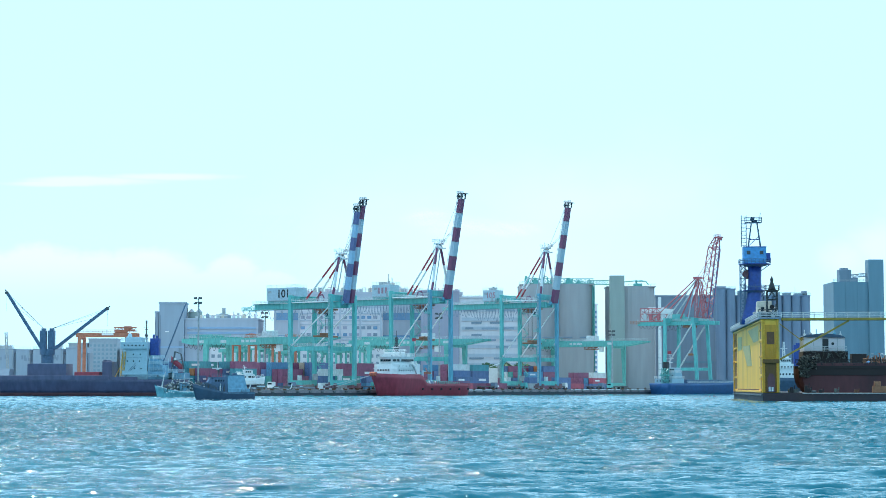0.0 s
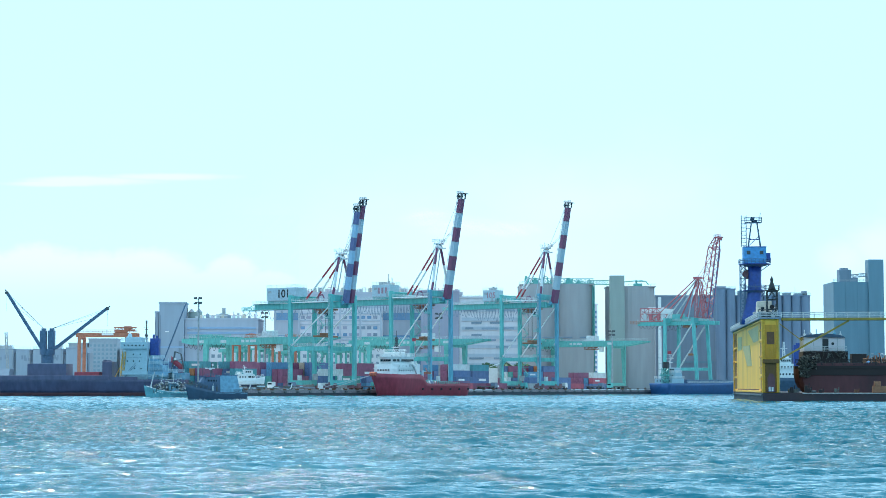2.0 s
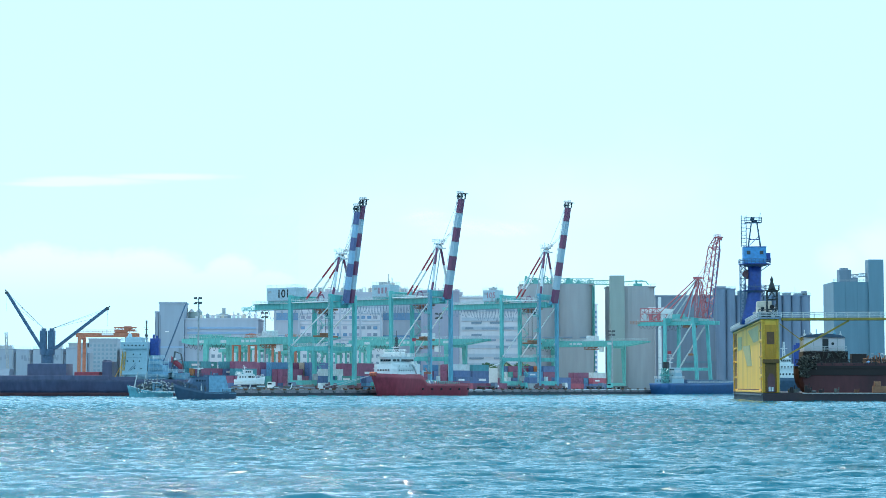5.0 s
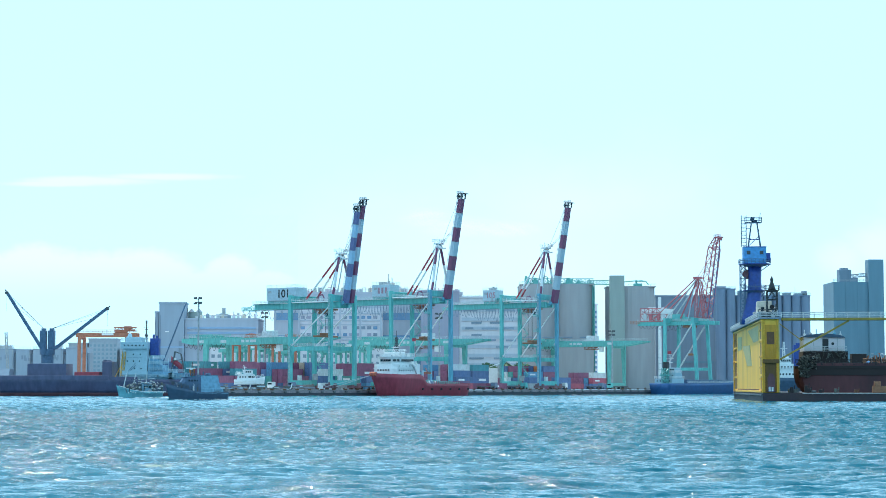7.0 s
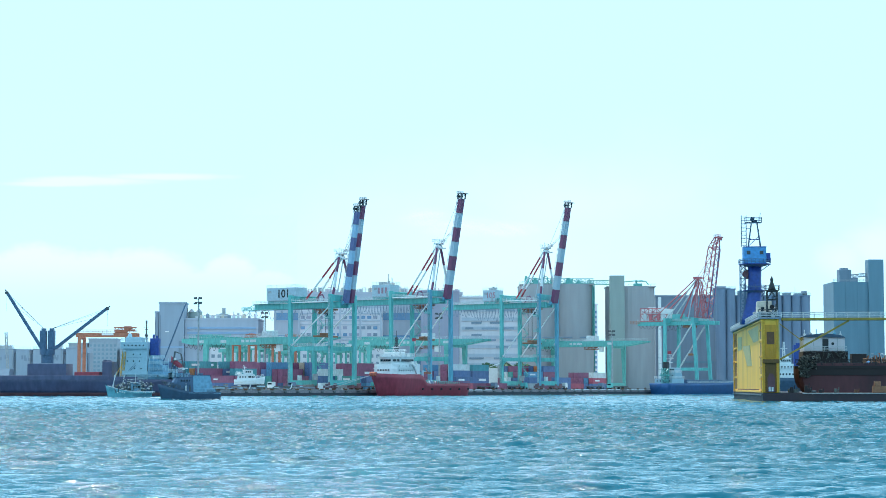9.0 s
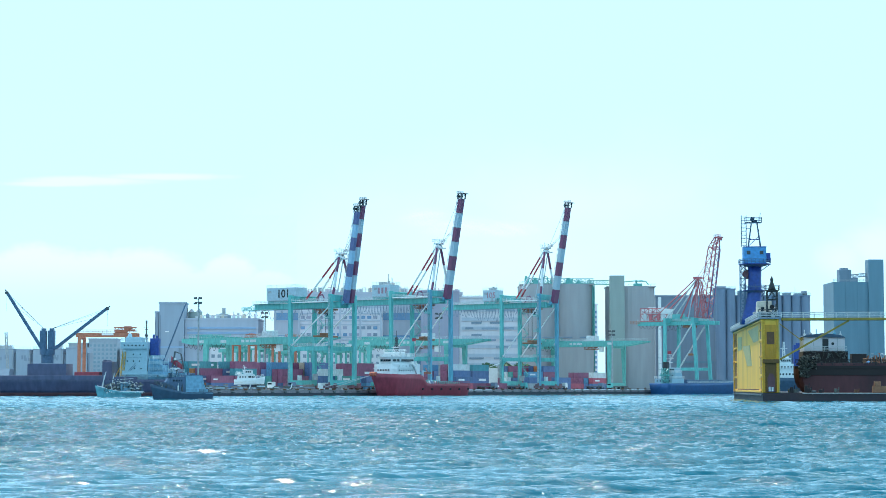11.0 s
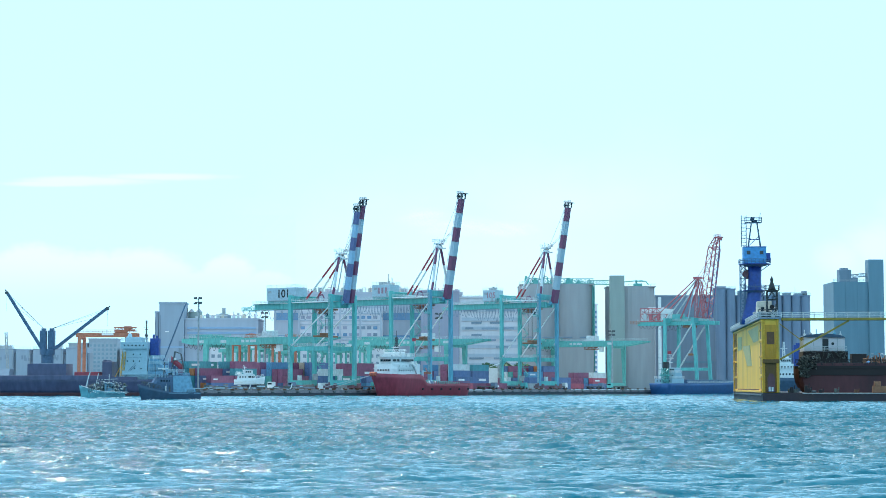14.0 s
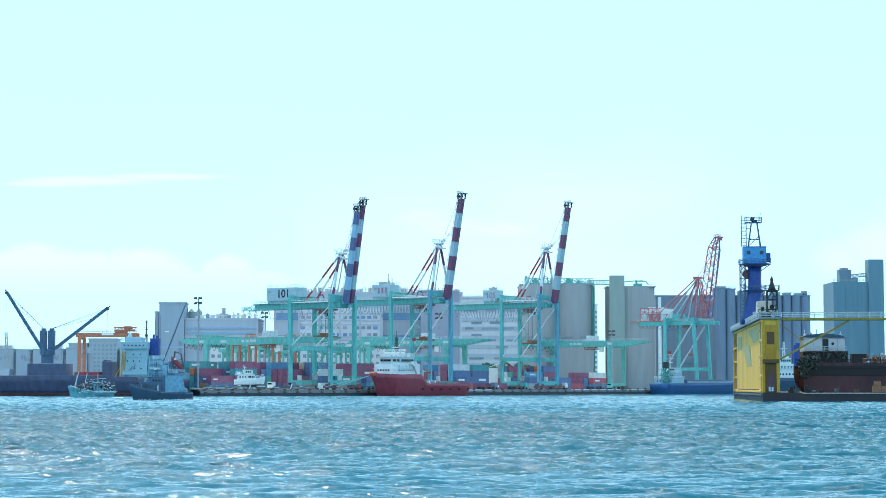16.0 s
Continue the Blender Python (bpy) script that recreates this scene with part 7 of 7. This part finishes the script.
def fishing_boat():
    t = thing("fishing_boat", pose(-79, 589, 0, 0, 0, 205), "weathered aqua wooden fishing boat loaded with gear under way", "boat")
    part("hull", hull(Form(), 13.0, 4.2, 1.7, 1.9, bow=0.5), "hullaqua", t, "weathered aqua planked hull", True)
    part("gunwale", Form().rail([(-7.3, 1.85, 1.5), (0, 2.1, 1.55)], 0.25, 1, 0.08, 1), "white", t)
    for z in (0.55, 0.95, 1.3):
        part("strake", Form().rail([(-6.3, 1.97, z), (-0.6, 2.02 + 0.04 * z, z)], 0.01, 3, 0.04, 1), "hulldark", t, "dark planking seam")
    part("rail_cap", Form().path([(0.0, 2.05, 1.85), (2.6, 1.75, 2.25), (4.6, 1.05, 2.85), (6.4, 0.25, 3.5)], 0.09, 6), "white", t)
    part("stem_post", Form().beam((6.2, 0, 2.6), (6.9, 0, 4.0), 0.26), "hulldark", t)
    a = part("wheelhouse", Form().box(-3.4, -0.4, -1.3, 1.3, 1.4, 4.4), "boatgrey", t)
    part("wheelhouse_window", windows(Form(), -3, -0.8, 1.32, 2.8, 3, 0.5, 0.6), "glass", a)
    part("wheelhouse_roof", Form().box(-4.2, 0, -1.6, 1.6, 4.0, 4.15), "hulldark", a)
    part("mast", Form().beam((2.4, 0, 1.5), (1.2, 0, 7.2), 0.2).beam((-2.0, 0, 4), (-2.0, 0, 7.0), 0.16), "pale", t)
    part("boom", Form().beam((1.4, 0, 5.2), (-4.4, 0.4, 5.6), 0.14), "pale", t)
    part("outrigger", Form().beam((5.2, 0.5, 2.8), (3.8, 0.3, 7.6), 0.2).beam((4.6, -0.4, 2.6), (4.2, -0.2, 6.6), 0.16), "pale", t)
    f = Form()
    rng = random.Random(11)
    for i in range(120):
        x, y = rng.uniform(-7, 4.5), rng.uniform(-1.7, 1.9)
        z = rng.uniform(1.6, 2.4)
        f.tube((x, y, 1.5), (x + rng.uniform(-0.9, 0.9), y + rng.uniform(-0.3, 0.3), z + rng.random() * (3.6 - 0.06 * (x + 1) ** 2)), 0.07, n=5)
    tagged(part("rigging_pole", f, "steel", t), "dark poles and rigging", kind="stuff")
    f = Form()
    for i in range(70):
        x, y = rng.uniform(-7, 4), rng.uniform(-1.5, 1.7)
        z = 1.4 + rng.random() * 2.7
        f.dome((x, y, z), rng.uniform(0.2, 0.5), rng.uniform(0.2, 0.5), 7, 3)
    tagged(part("net_heap", f, "tyregrey", t), "heaped dark nets", kind="stuff")
    f = Form()
    for i in range(86):
        x, y = rng.uniform(-6.6, 3.0), rng.uniform(0.2, 2.1)
        z = rng.uniform(1.7, 4.9 - 0.04 * (x + 1) ** 2)
        k = rng.uniform(0.12, 0.32)
        f.box(x - k, x + k, y - 0.2, y + 0.2, z, z + rng.uniform(0.12, 0.4))
    tagged(part("fish_crate", f, "pale", t), kind="stuff")
    f = Form()
    for i in range(16):
        x = -6.6 + i * 0.7
        f.dome((x, 2.05 - 0.02 * i, 1.3 + 0.2 * (i % 3)), 0.2, 0.3, 8, 3)
    part("float", f, "white", t, "pale buoys along the rail")
    f = Form()
    for i in range(9):
        f.dome((-5 + i * 0.95, 0.2, 5.2), 0.14, 0.2, 7, 3)
    part("lamp_string", f, "glass", t)
    part("stern_cover", Form().loft([[(x, y, z) for y, z in ((-1.8, 1.5), (-1.2, 3.0), (1.2, 3.0), (1.8, 1.5))] for x in (-7.0, -4.2)]), "hulldark", t)
    return t


def wake(name, length, width):
    """Broken foam along a moving hull and behind it."""
    f = Form()
    rng = random.Random(len(name))
    for i in range(70):
        u = rng.random()
        x = -length * u
        y = rng.uniform(-1, 1) * width * (0.4 + u)
        r = rng.uniform(0.1, 0.4)
        f.dome((x, y, -0.02), r, r * 0.35, 7, 2)
    ob = part(name, f, "foam")
    return tagged(ob, "broken white foam beside a moving boat", "foam", kind="stuff")


# ---- quay furniture ----
def light_mast(m, h, label="tall grey floodlight mast on the quay"):
    t = thing("light_mast", m, label, "light mast", "floodlight masts")
    part("pole", Form().tube((0, 0, 0), (0, 0, h), 0.42, 0.28, 10), "grey", t)
    r = part("lamp_ring", Form().box(-1.5, 1.5, -0.3, 0.3, h - 0.2, h + 0.1).box(-1.3, 1.3, -0.2, 0.2, h + 1.0, h + 1.2).beam((0, 0, h), (0, 0, h + 1.4), 0.2), "steel", t)
    for x in (-1.5, -0.75, 0.75, 1.5):
        part("floodlight", Form().box(x - 0.34, x + 0.34, -0.7, -0.3, h + 1.1, h + 1.8), "steel", r)
        part("floodlight", Form().box(x - 0.34, x + 0.34, -0.7, -0.3, h - 0.8, h - 0.15), "steel", r)
    part("foot", Form().box(-0.7, 0.7, -0.7, 0.7, 0, 0.5), "quay", t)
    return t


def quay_details():
    for s in range(-108, 262, 7):
        t = thing("quay_fender", berth(0.55, s, 1.0), "dark rubber fender on the quay wall", "fender", "quay fenders")
        # rubber drawn in steel grey, its black lifted for haze
        part("rubber_block", Form().tube((0, -0.6, 0.2), (0, 0.6, 0.2), 0.26, n=10), "steel", t)
        part("chain_plate", Form().box(-0.5, -0.3, -0.9, 0.9, 0.8, 1.3), "rust", t)
    for s in range(-106, 258, 15):
        t = thing("bollard", berth(-0.7, s), "rusty mooring bollard on the quay edge", "bollard", "mooring bollards")
        part("post", Form().tube((0, 0, 0), (0, 0, 0.55), 0.28, 0.22, 10), "rust", t)
        part("cap", Form().tube((0, 0, 0.55), (0, 0, 0.75), 0.42, 0.36, 10), "rust", t)
    for name, x0, x1, z0, z1, c, label in (("wharf_cope", -0.9, 0.02, -0.35, 0.16, "cope", "worn pale concrete cope along the quay edge"), ("quay_wall", 0.005, 0.2, -1.05, -0.352, "copeface", "stained concrete quay wall"), ("quay_foot", 0.005, 0.34, -6, -1.052, "quayface", "dark wet foot of the quay wall")):
        t = tagged(part(name, Form().box(x0, x1, -110, 262, z0, z1), c), label, "wall", kind="structure")
        t.matrix_basis = berth(0, 0, DECK)
    for s0, s1 in ((48, 66), (128, 170), (176, 214)):
        t = tagged(part("kerb_line", Form().box(0.03, 0.08, s0, s1, -0.3, 0.05), "white"), "white painted line along the quay edge", "kerb", kind="structure")
        t.matrix_basis = berth(0, 0, DECK)
    for a, s, h in ((-33, -74.5, 31.5), (-62, -3, 29), (-26, 66, 30), (-26, 208, 26)):
        light_mast(berth(a, s), h)
    for s in (-84.6, -62.2):
        t = thing("marker_post", berth(-0.4, s), "white leaning marker post on the quay edge", "post", "quay marker posts")
        part("pole", Form().beam((0, 0, 0), (0.5, 0.4, 2.3), 0.34, 0.34), "white", t)
        part("foot", Form().box(-0.4, 0.4, -0.4, 0.4, 0, 0.3), "steel", t)
    # parked yard trucks and gear on the apron
    rng = random.Random(5)
    for i, (a, s) in enumerate(((-6.5, -60), (-7, -48), (-8, -8), (-7, 14), (-9, 76), (-7, 96), (-8, 130), (-7, 160), (-9, 182))):
        t = thing("yard_truck", berth(a, s) @ pose(0, 0, 0, 0, 0, rng.choice((0, 180))), "yard tractor with a flat trailer on the quay", "truck", "yard trucks")
        c = ("white", "navygrey", "teal")[i % 3]
        cab = part("cab", Form().loft([[(x, y, z) for x, y in ((-1.1, 4.4), (1.1, 4.4), (1.1, 6.4 - k), (-1.1, 6.4 - k))] for z, k in ((0.7, 0), (1.9, 0.05), (2.9, 0.4))]), c, t)
        part("windscreen", Form().box(-0.9, 0.9, 6.18, 6.36, 1.9, 2.5), "glass", cab)
        part("trailer_bed", Form().box(-1.2, 1.2, -6.2, 4.2, 1.15, 1.45), "steel", t)
        for y in (-5, -3.7, 3.4, 5.6):
            for x in (-1.0, 1.0):
                part("wheel", Form().tube((x - 0.18, y, 0.5), (x + 0.18, y, 0.5), 0.5, n=12), "rubber", t)
    # timber, pipes and pallets stacked along the western quay
    rng = random.Random(77)
    for i in range(46):
        s = -108 + i * 1.35 + rng.uniform(-0.5, 0.5)
        t = thing("timber_stack", berth(-1.6 - rng.random() * 4.2, s) @ pose(0, 0, 0, 0, 0, rng.uniform(-14, 14)), "low stack of weathered timber and gear on the quay", "timber", "quay timber stacks")
        w, h = rng.uniform(0.8, 2.6), rng.uniform(0.15, 0.5)
        for k in range(rng.choice((2, 3, 4))):
            part("beam", Form().box(-0.6 + k * 0.05, 0.6 - k * 0.1, -w, w, 0.1 + k * h, 0.05 + (k + 1) * h), ("tyregrey", "timber", "steel", "slate", "boatwhite", "timber")[(i + k * 2) % 6], t)
        part("bearer", Form().box(-0.7, 0.7, -0.12, 0.12, 0, 0.1), "timber", t)


def trees():
    """Trees along the yard's back fence."""
    rng = random.Random(21)
    crowns = []
    for k in range(3):
        f = Form()
        for i in range(420):
            p = Vector((rng.gauss(0, 1), rng.gauss(0, 1), rng.gauss(0, 0.75)))
            p = p.normalized() * (0.55 + 0.5 * rng.random()) * 2.6
            p.z = p.z * 0.75 + 4.6 + 0.5 * math.sin(p.x * 1.7 + k)
            d = Vector((rng.uniform(-1, 1), rng.uniform(-1, 1), rng.uniform(-1, 1))).normalized()
            e = d.orthogonal().normalized()
            g = d.cross(e) * 0.5
            f.add([p - e * 0.5, p + g, p + e * 0.5, p - g], [[0, 1, 2, 3]])
        crowns.append(mesh_of("crown", f, M["leaf"]))
    trunk = Form().tube((0, 0, 0), (0.1, 0, 2.6), 0.26, 0.17, 8)
    for a in range(5):
        trunk.tube((0.1, 0, 2.4), (1.5 * math.cos(a * 1.26), 1.5 * math.sin(a * 1.26), 4.6), 0.11, 0.04, 6)
    trunk = mesh_of("trunk", trunk, M["bark"])
    for i in range(9):
        x = 18 + i * 2.5 + rng.uniform(-0.8, 0.8)
        t = thing("tree", pose(x, 940 + rng.uniform(-3, 3), DECK, 0, 0, rng.random() * 360) @ Matrix.Scale(rng.uniform(1.55, 1.85), 4), "tall leafy green tree behind the container yard", "tree", "yard trees")
        part("trunk", trunk, "", t)
        part("crown", crowns[i % 3], "", t)


# ---- sky backdrop ----
def cloud_material(seed, lobes, base, low, high, gain, grain):
    """Vapour in soft lobes (x, z, half width, half height); it thins out below base[1] and is gone at base[0]."""
    m = bpy.data.materials.new("cloud_vapour")
    m.use_nodes = True
    n, l = m.node_tree.nodes, m.node_tree.links
    n.remove(n["Principled BSDF"])
    tc, sep = n.new("ShaderNodeTexCoord"), n.new("ShaderNodeSeparateXYZ")
    l.new(tc.outputs["Object"], sep.inputs[0])

    def maths(kind, a, b):
        node = n.new("ShaderNodeMath")
        node.operation = kind
        for k, v in enumerate((a, b)):
            if isinstance(v, (int, float)):
                node.inputs[k].default_value = v
            else:
                l.new(v, node.inputs[k])
        return node.outputs[0]

    body = None
    for x, z, w, h in lobes:
        sub, div, ln = n.new("ShaderNodeVectorMath"), n.new("ShaderNodeVectorMath"), n.new("ShaderNodeVectorMath")
        sub.operation, div.operation, ln.operation = "SUBTRACT", "DIVIDE", "LENGTH"
        sub.inputs[1].default_value, div.inputs[1].default_value = (x, 0, z), (w, 1, h)
        l.new(tc.outputs["Object"], sub.inputs[0])
        l.new(sub.outputs[0], div.inputs[0])
        l.new(div.outputs[0], ln.inputs[0])
        one = maths("SUBTRACT", 1.0, ln.outputs["Value"])
        body = one if body is None else maths("MAXIMUM", body, one)
    for size, amount in ((grain, 0.55), (grain * 3.5, 0.2)):
        mp, ns = n.new("ShaderNodeMapping"), n.new("ShaderNodeTexNoise")
        mp.inputs["Scale"].default_value, mp.inputs["Location"].default_value = (size, 1, size * 1.6), (seed, seed * 0.3, seed)
        ns.inputs["Scale"].default_value, ns.inputs["Detail"].default_value, ns.inputs["Roughness"].default_value = 1.0, 5, 0.5
        l.new(tc.outputs["Object"], mp.inputs[0])
        l.new(mp.outputs[0], ns.inputs[0])
        body = maths("ADD", body, maths("MULTIPLY", maths("SUBTRACT", ns.outputs[0], 0.5), amount))
    al, thin = n.new("ShaderNodeMapRange"), n.new("ShaderNodeMapRange")
    al.interpolation_type = thin.interpolation_type = "SMOOTHSTEP"
    for node, a, b, c, d in ((al, low, high, 0, gain), (thin, base[0], base[1], 0, 1)):
        node.inputs[1].default_value, node.inputs[2].default_value, node.inputs[3].default_value, node.inputs[4].default_value = a, b, c, d
    l.new(body, al.inputs[0])
    l.new(sep.outputs[2], thin.inputs[0])
    em, tr, mx = n.new("ShaderNodeEmission"), n.new("ShaderNodeBsdfTransparent"), n.new("ShaderNodeMixShader")
    em.inputs[0].default_value, em.inputs[1].default_value = (0.90, 0.98, 1.0, 1), 0.85
    l.new(maths("MULTIPLY", al.outputs[0], thin.outputs[0]), mx.inputs[0])
    l.new(tr.outputs[0], mx.inputs[1])
    l.new(em.outputs[0], mx.inputs[2])
    l.new(mx.outputs[0], n["Material Output"].inputs[0])
    return m


def clouds():
    banks = (
        # a cumulus bank low in the west, a thin streak above it, a faint puff over the cranes, a bank in the east
        ((-1350, -330), (130, 400), ((-935, 262, 175, 78), (-800, 250, 130, 76), (-690, 258, 140, 78), (-628, 250, 90, 62), (-560, 232, 110, 46), (-484, 256, 78, 60), (-400, 232, 90, 44), (-1060, 256, 160, 76)), (190, 318), 0.0, 0.40, 0.52, 0.012, "white cumulus bank low over the harbour"),
        ((-1120, -420), (440, 520), ((-820, 478, 220, 15), (-640, 488, 200, 12), (-900, 472, 170, 10)), (430, 440), 0.0, 0.75, 0.5, 0.009, "thin white cloud streak"),
        ((-200, 330), (310, 450), ((-30, 392, 85, 34), (40, 372, 130, 30), (150, 366, 110, 24)), (315, 345), 0.0, 0.8, 0.5, 0.01, "faint white cloud puff"),
        ((-900, 1300), (130, 720), ((120, 300, 1000, 420), (300, 420, 700, 260)), (-20, 60), 0.1, 1.1, 0.34, 0.003, "thin bright haze over the harbour"),
        ((760, 1350), (150, 520), ((1010, 330, 110, 95), (1120, 390, 140, 120), (930, 290, 90, 70), (1180, 300, 170, 120)), (180, 320), 0.0, 0.9, 0.4, 0.011, "white haze cloud over the silos"),
    )
    made = []
    for i, ((x0, x1), (z0, z1), lobes, base, low, high, gain, grain, label) in enumerate(banks):
        me = bpy.data.meshes.new("cloud_bank")
        me.from_pydata([(x0, 0, z0), (x1, 0, z0), (x1, 0, z1), (x0, 0, z1)], [], [[0, 1, 2, 3]])
        me.materials.append(cloud_material(3.7 * i + 1, lobes, base, low, high, gain, grain))
        ob = new("cloud_bank", me)
        ob.location = (0, 4600, 0)
        made.append(tagged(ob, label, "cloud", kind="structure"))
    return made


# ---- build ----
setting()
WAVES = [wave_sheet(5, -0.28, True), wave_sheet(9, -0.35, False)]
background()
CRANES = [
    quay_crane(berth(-4, -27.6), "teal ship-to-shore crane with twin striped booms raised", "101", 19, 14.3, 35.2, 31.4, 15.2, 50.6, 68.2, 40, (-34.0, -19.6), True),
    quay_crane(berth(-4, 35.4), "teal ship-to-shore crane with a red and white boom raised", "", 19, 14.3, 39.3, 35.2, 12.2, 58, 75.2, 42, (-31.5, -22.5), False),
    quay_crane(berth(-4, 115.6), "teal ship-to-shore crane with a red and white boom raised", "105", 19, 14.3, 40.8, 36.2, 12.8, 60.8, 77.6, 47, (-31.5, -25.0), False),
    lattice_crane(berth(-4, 255)),
]
yard_gantry(berth(-103, -3), 19.3, 76, 16, 60, "green yard gantry crane with a long box beam over the stacks")
yard_gantry(berth(-100, 104), 20.6, 72, 14, 56, "green yard gantry crane with a long box beam over the stacks")
yard_gantry(berth(-100, 245), 22.4, 72, 14, 55, "green yard gantry crane with a long box beam over the stacks")
orange_gantry(pose(-153.5, 850, DECK), 20, 23.4, "orange goliath gantry crane beyond the freighter")
orange_gantry(pose(-93, 900, DECK, 0, 0, -20), 8, 21.6, "orange rubber-tyred gantry in the container yard", 3.6)
orange_gantry(pose(-75.5, 905, DECK, 0, 0, -20), 8, 21.6, "orange rubber-tyred gantry in the container yard", 3.6)
for x, z in ((-101, 18.2), (-90.5, 19.4), (-79.5, 17.6), (-68, 19.0), (-55, 18.0), (-44, 19.2)):
    orange_gantry(pose(x, 930, DECK, 0, 0, -20), 7, z, "small teal straddle gantry in the container yard", 2.8, "green")
floating_dock()
dock_beacon()
dock_crane()
docked_ship()
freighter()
supply_ship()
white_boat()
blue_coaster()
far_tug()
PATROL, FISHER = patrol_boat(), fishing_boat()
PWAKE, FWAKE = wake("boat_wake", 17, 2.4), wake("bow_foam", 16, 2.2)
containers()
quay_details()
trees()
CLOUDS = clouds()


def motions():
    """Everything that moves: two boats, their foam, the waves and the clouds."""
    # patrol boat steams west at about a metre a second, the fishing boat a little faster
    steps = [0, 2, 4, 6, 8, 10, 12, 14, 16]
    px = [-55.3, -57.2, -59.1, -61.0, -63.0, -64.9, -66.9, -69.0, -71.0]
    fx = [-78.0, -81.25, -84.5, -87.6, -90.8, -93.95, -97.0, -100.2, -103.4]
    rows_p, rows_f, foam_p, foam_f = [], [], [], []
    for i, s in enumerate(steps):
        bob = math.sin(s * 1.7)
        rows_p.append((s, pose(px[i], 505, 0.03 * bob - 0.15, 0.6 * bob, 0.3 * math.cos(s * 1.3), 208)))
        rows_f.append((s, pose(fx[i], 589, 0.05 * bob - 0.15, 1.0 * math.cos(s * 1.9), 0.5 * bob, 205)))
        foam_p.append((s, pose(px[i] - 6.5, 501.5, -0.1, 0, 0, 190)))
        foam_f.append((s, pose(fx[i] - 6.5, 585.5, -0.1, 0, 0, 190)))
    walk(PATROL, rows_p)
    walk(FISHER, rows_f)
    walk(PWAKE, foam_p)
    walk(FWAKE, foam_f)
    # two crossing sets of waves, each a rigid sheet that drifts and heaves
    for ob, vx, vy, ph in ((WAVES[0], 0.35, -0.9, 0.0), (WAVES[1], -0.5, -0.6, 1.5)):
        walk(ob, [(s, pose(vx * s, vy * s, 0.05 * math.sin(s * 1.4 + ph))) for s in (0, 1, 2, 3, 4, 5, 6, 7, 8, 9, 10, 11, 12, 13, 14, 15, 16)])
    for i, ob in enumerate(CLOUDS):
        p = ob.location.copy()
        walk(ob, [(0, pose(p.x, p.y, p.z)), (16, pose(p.x - 11, p.y, p.z))])


motions()
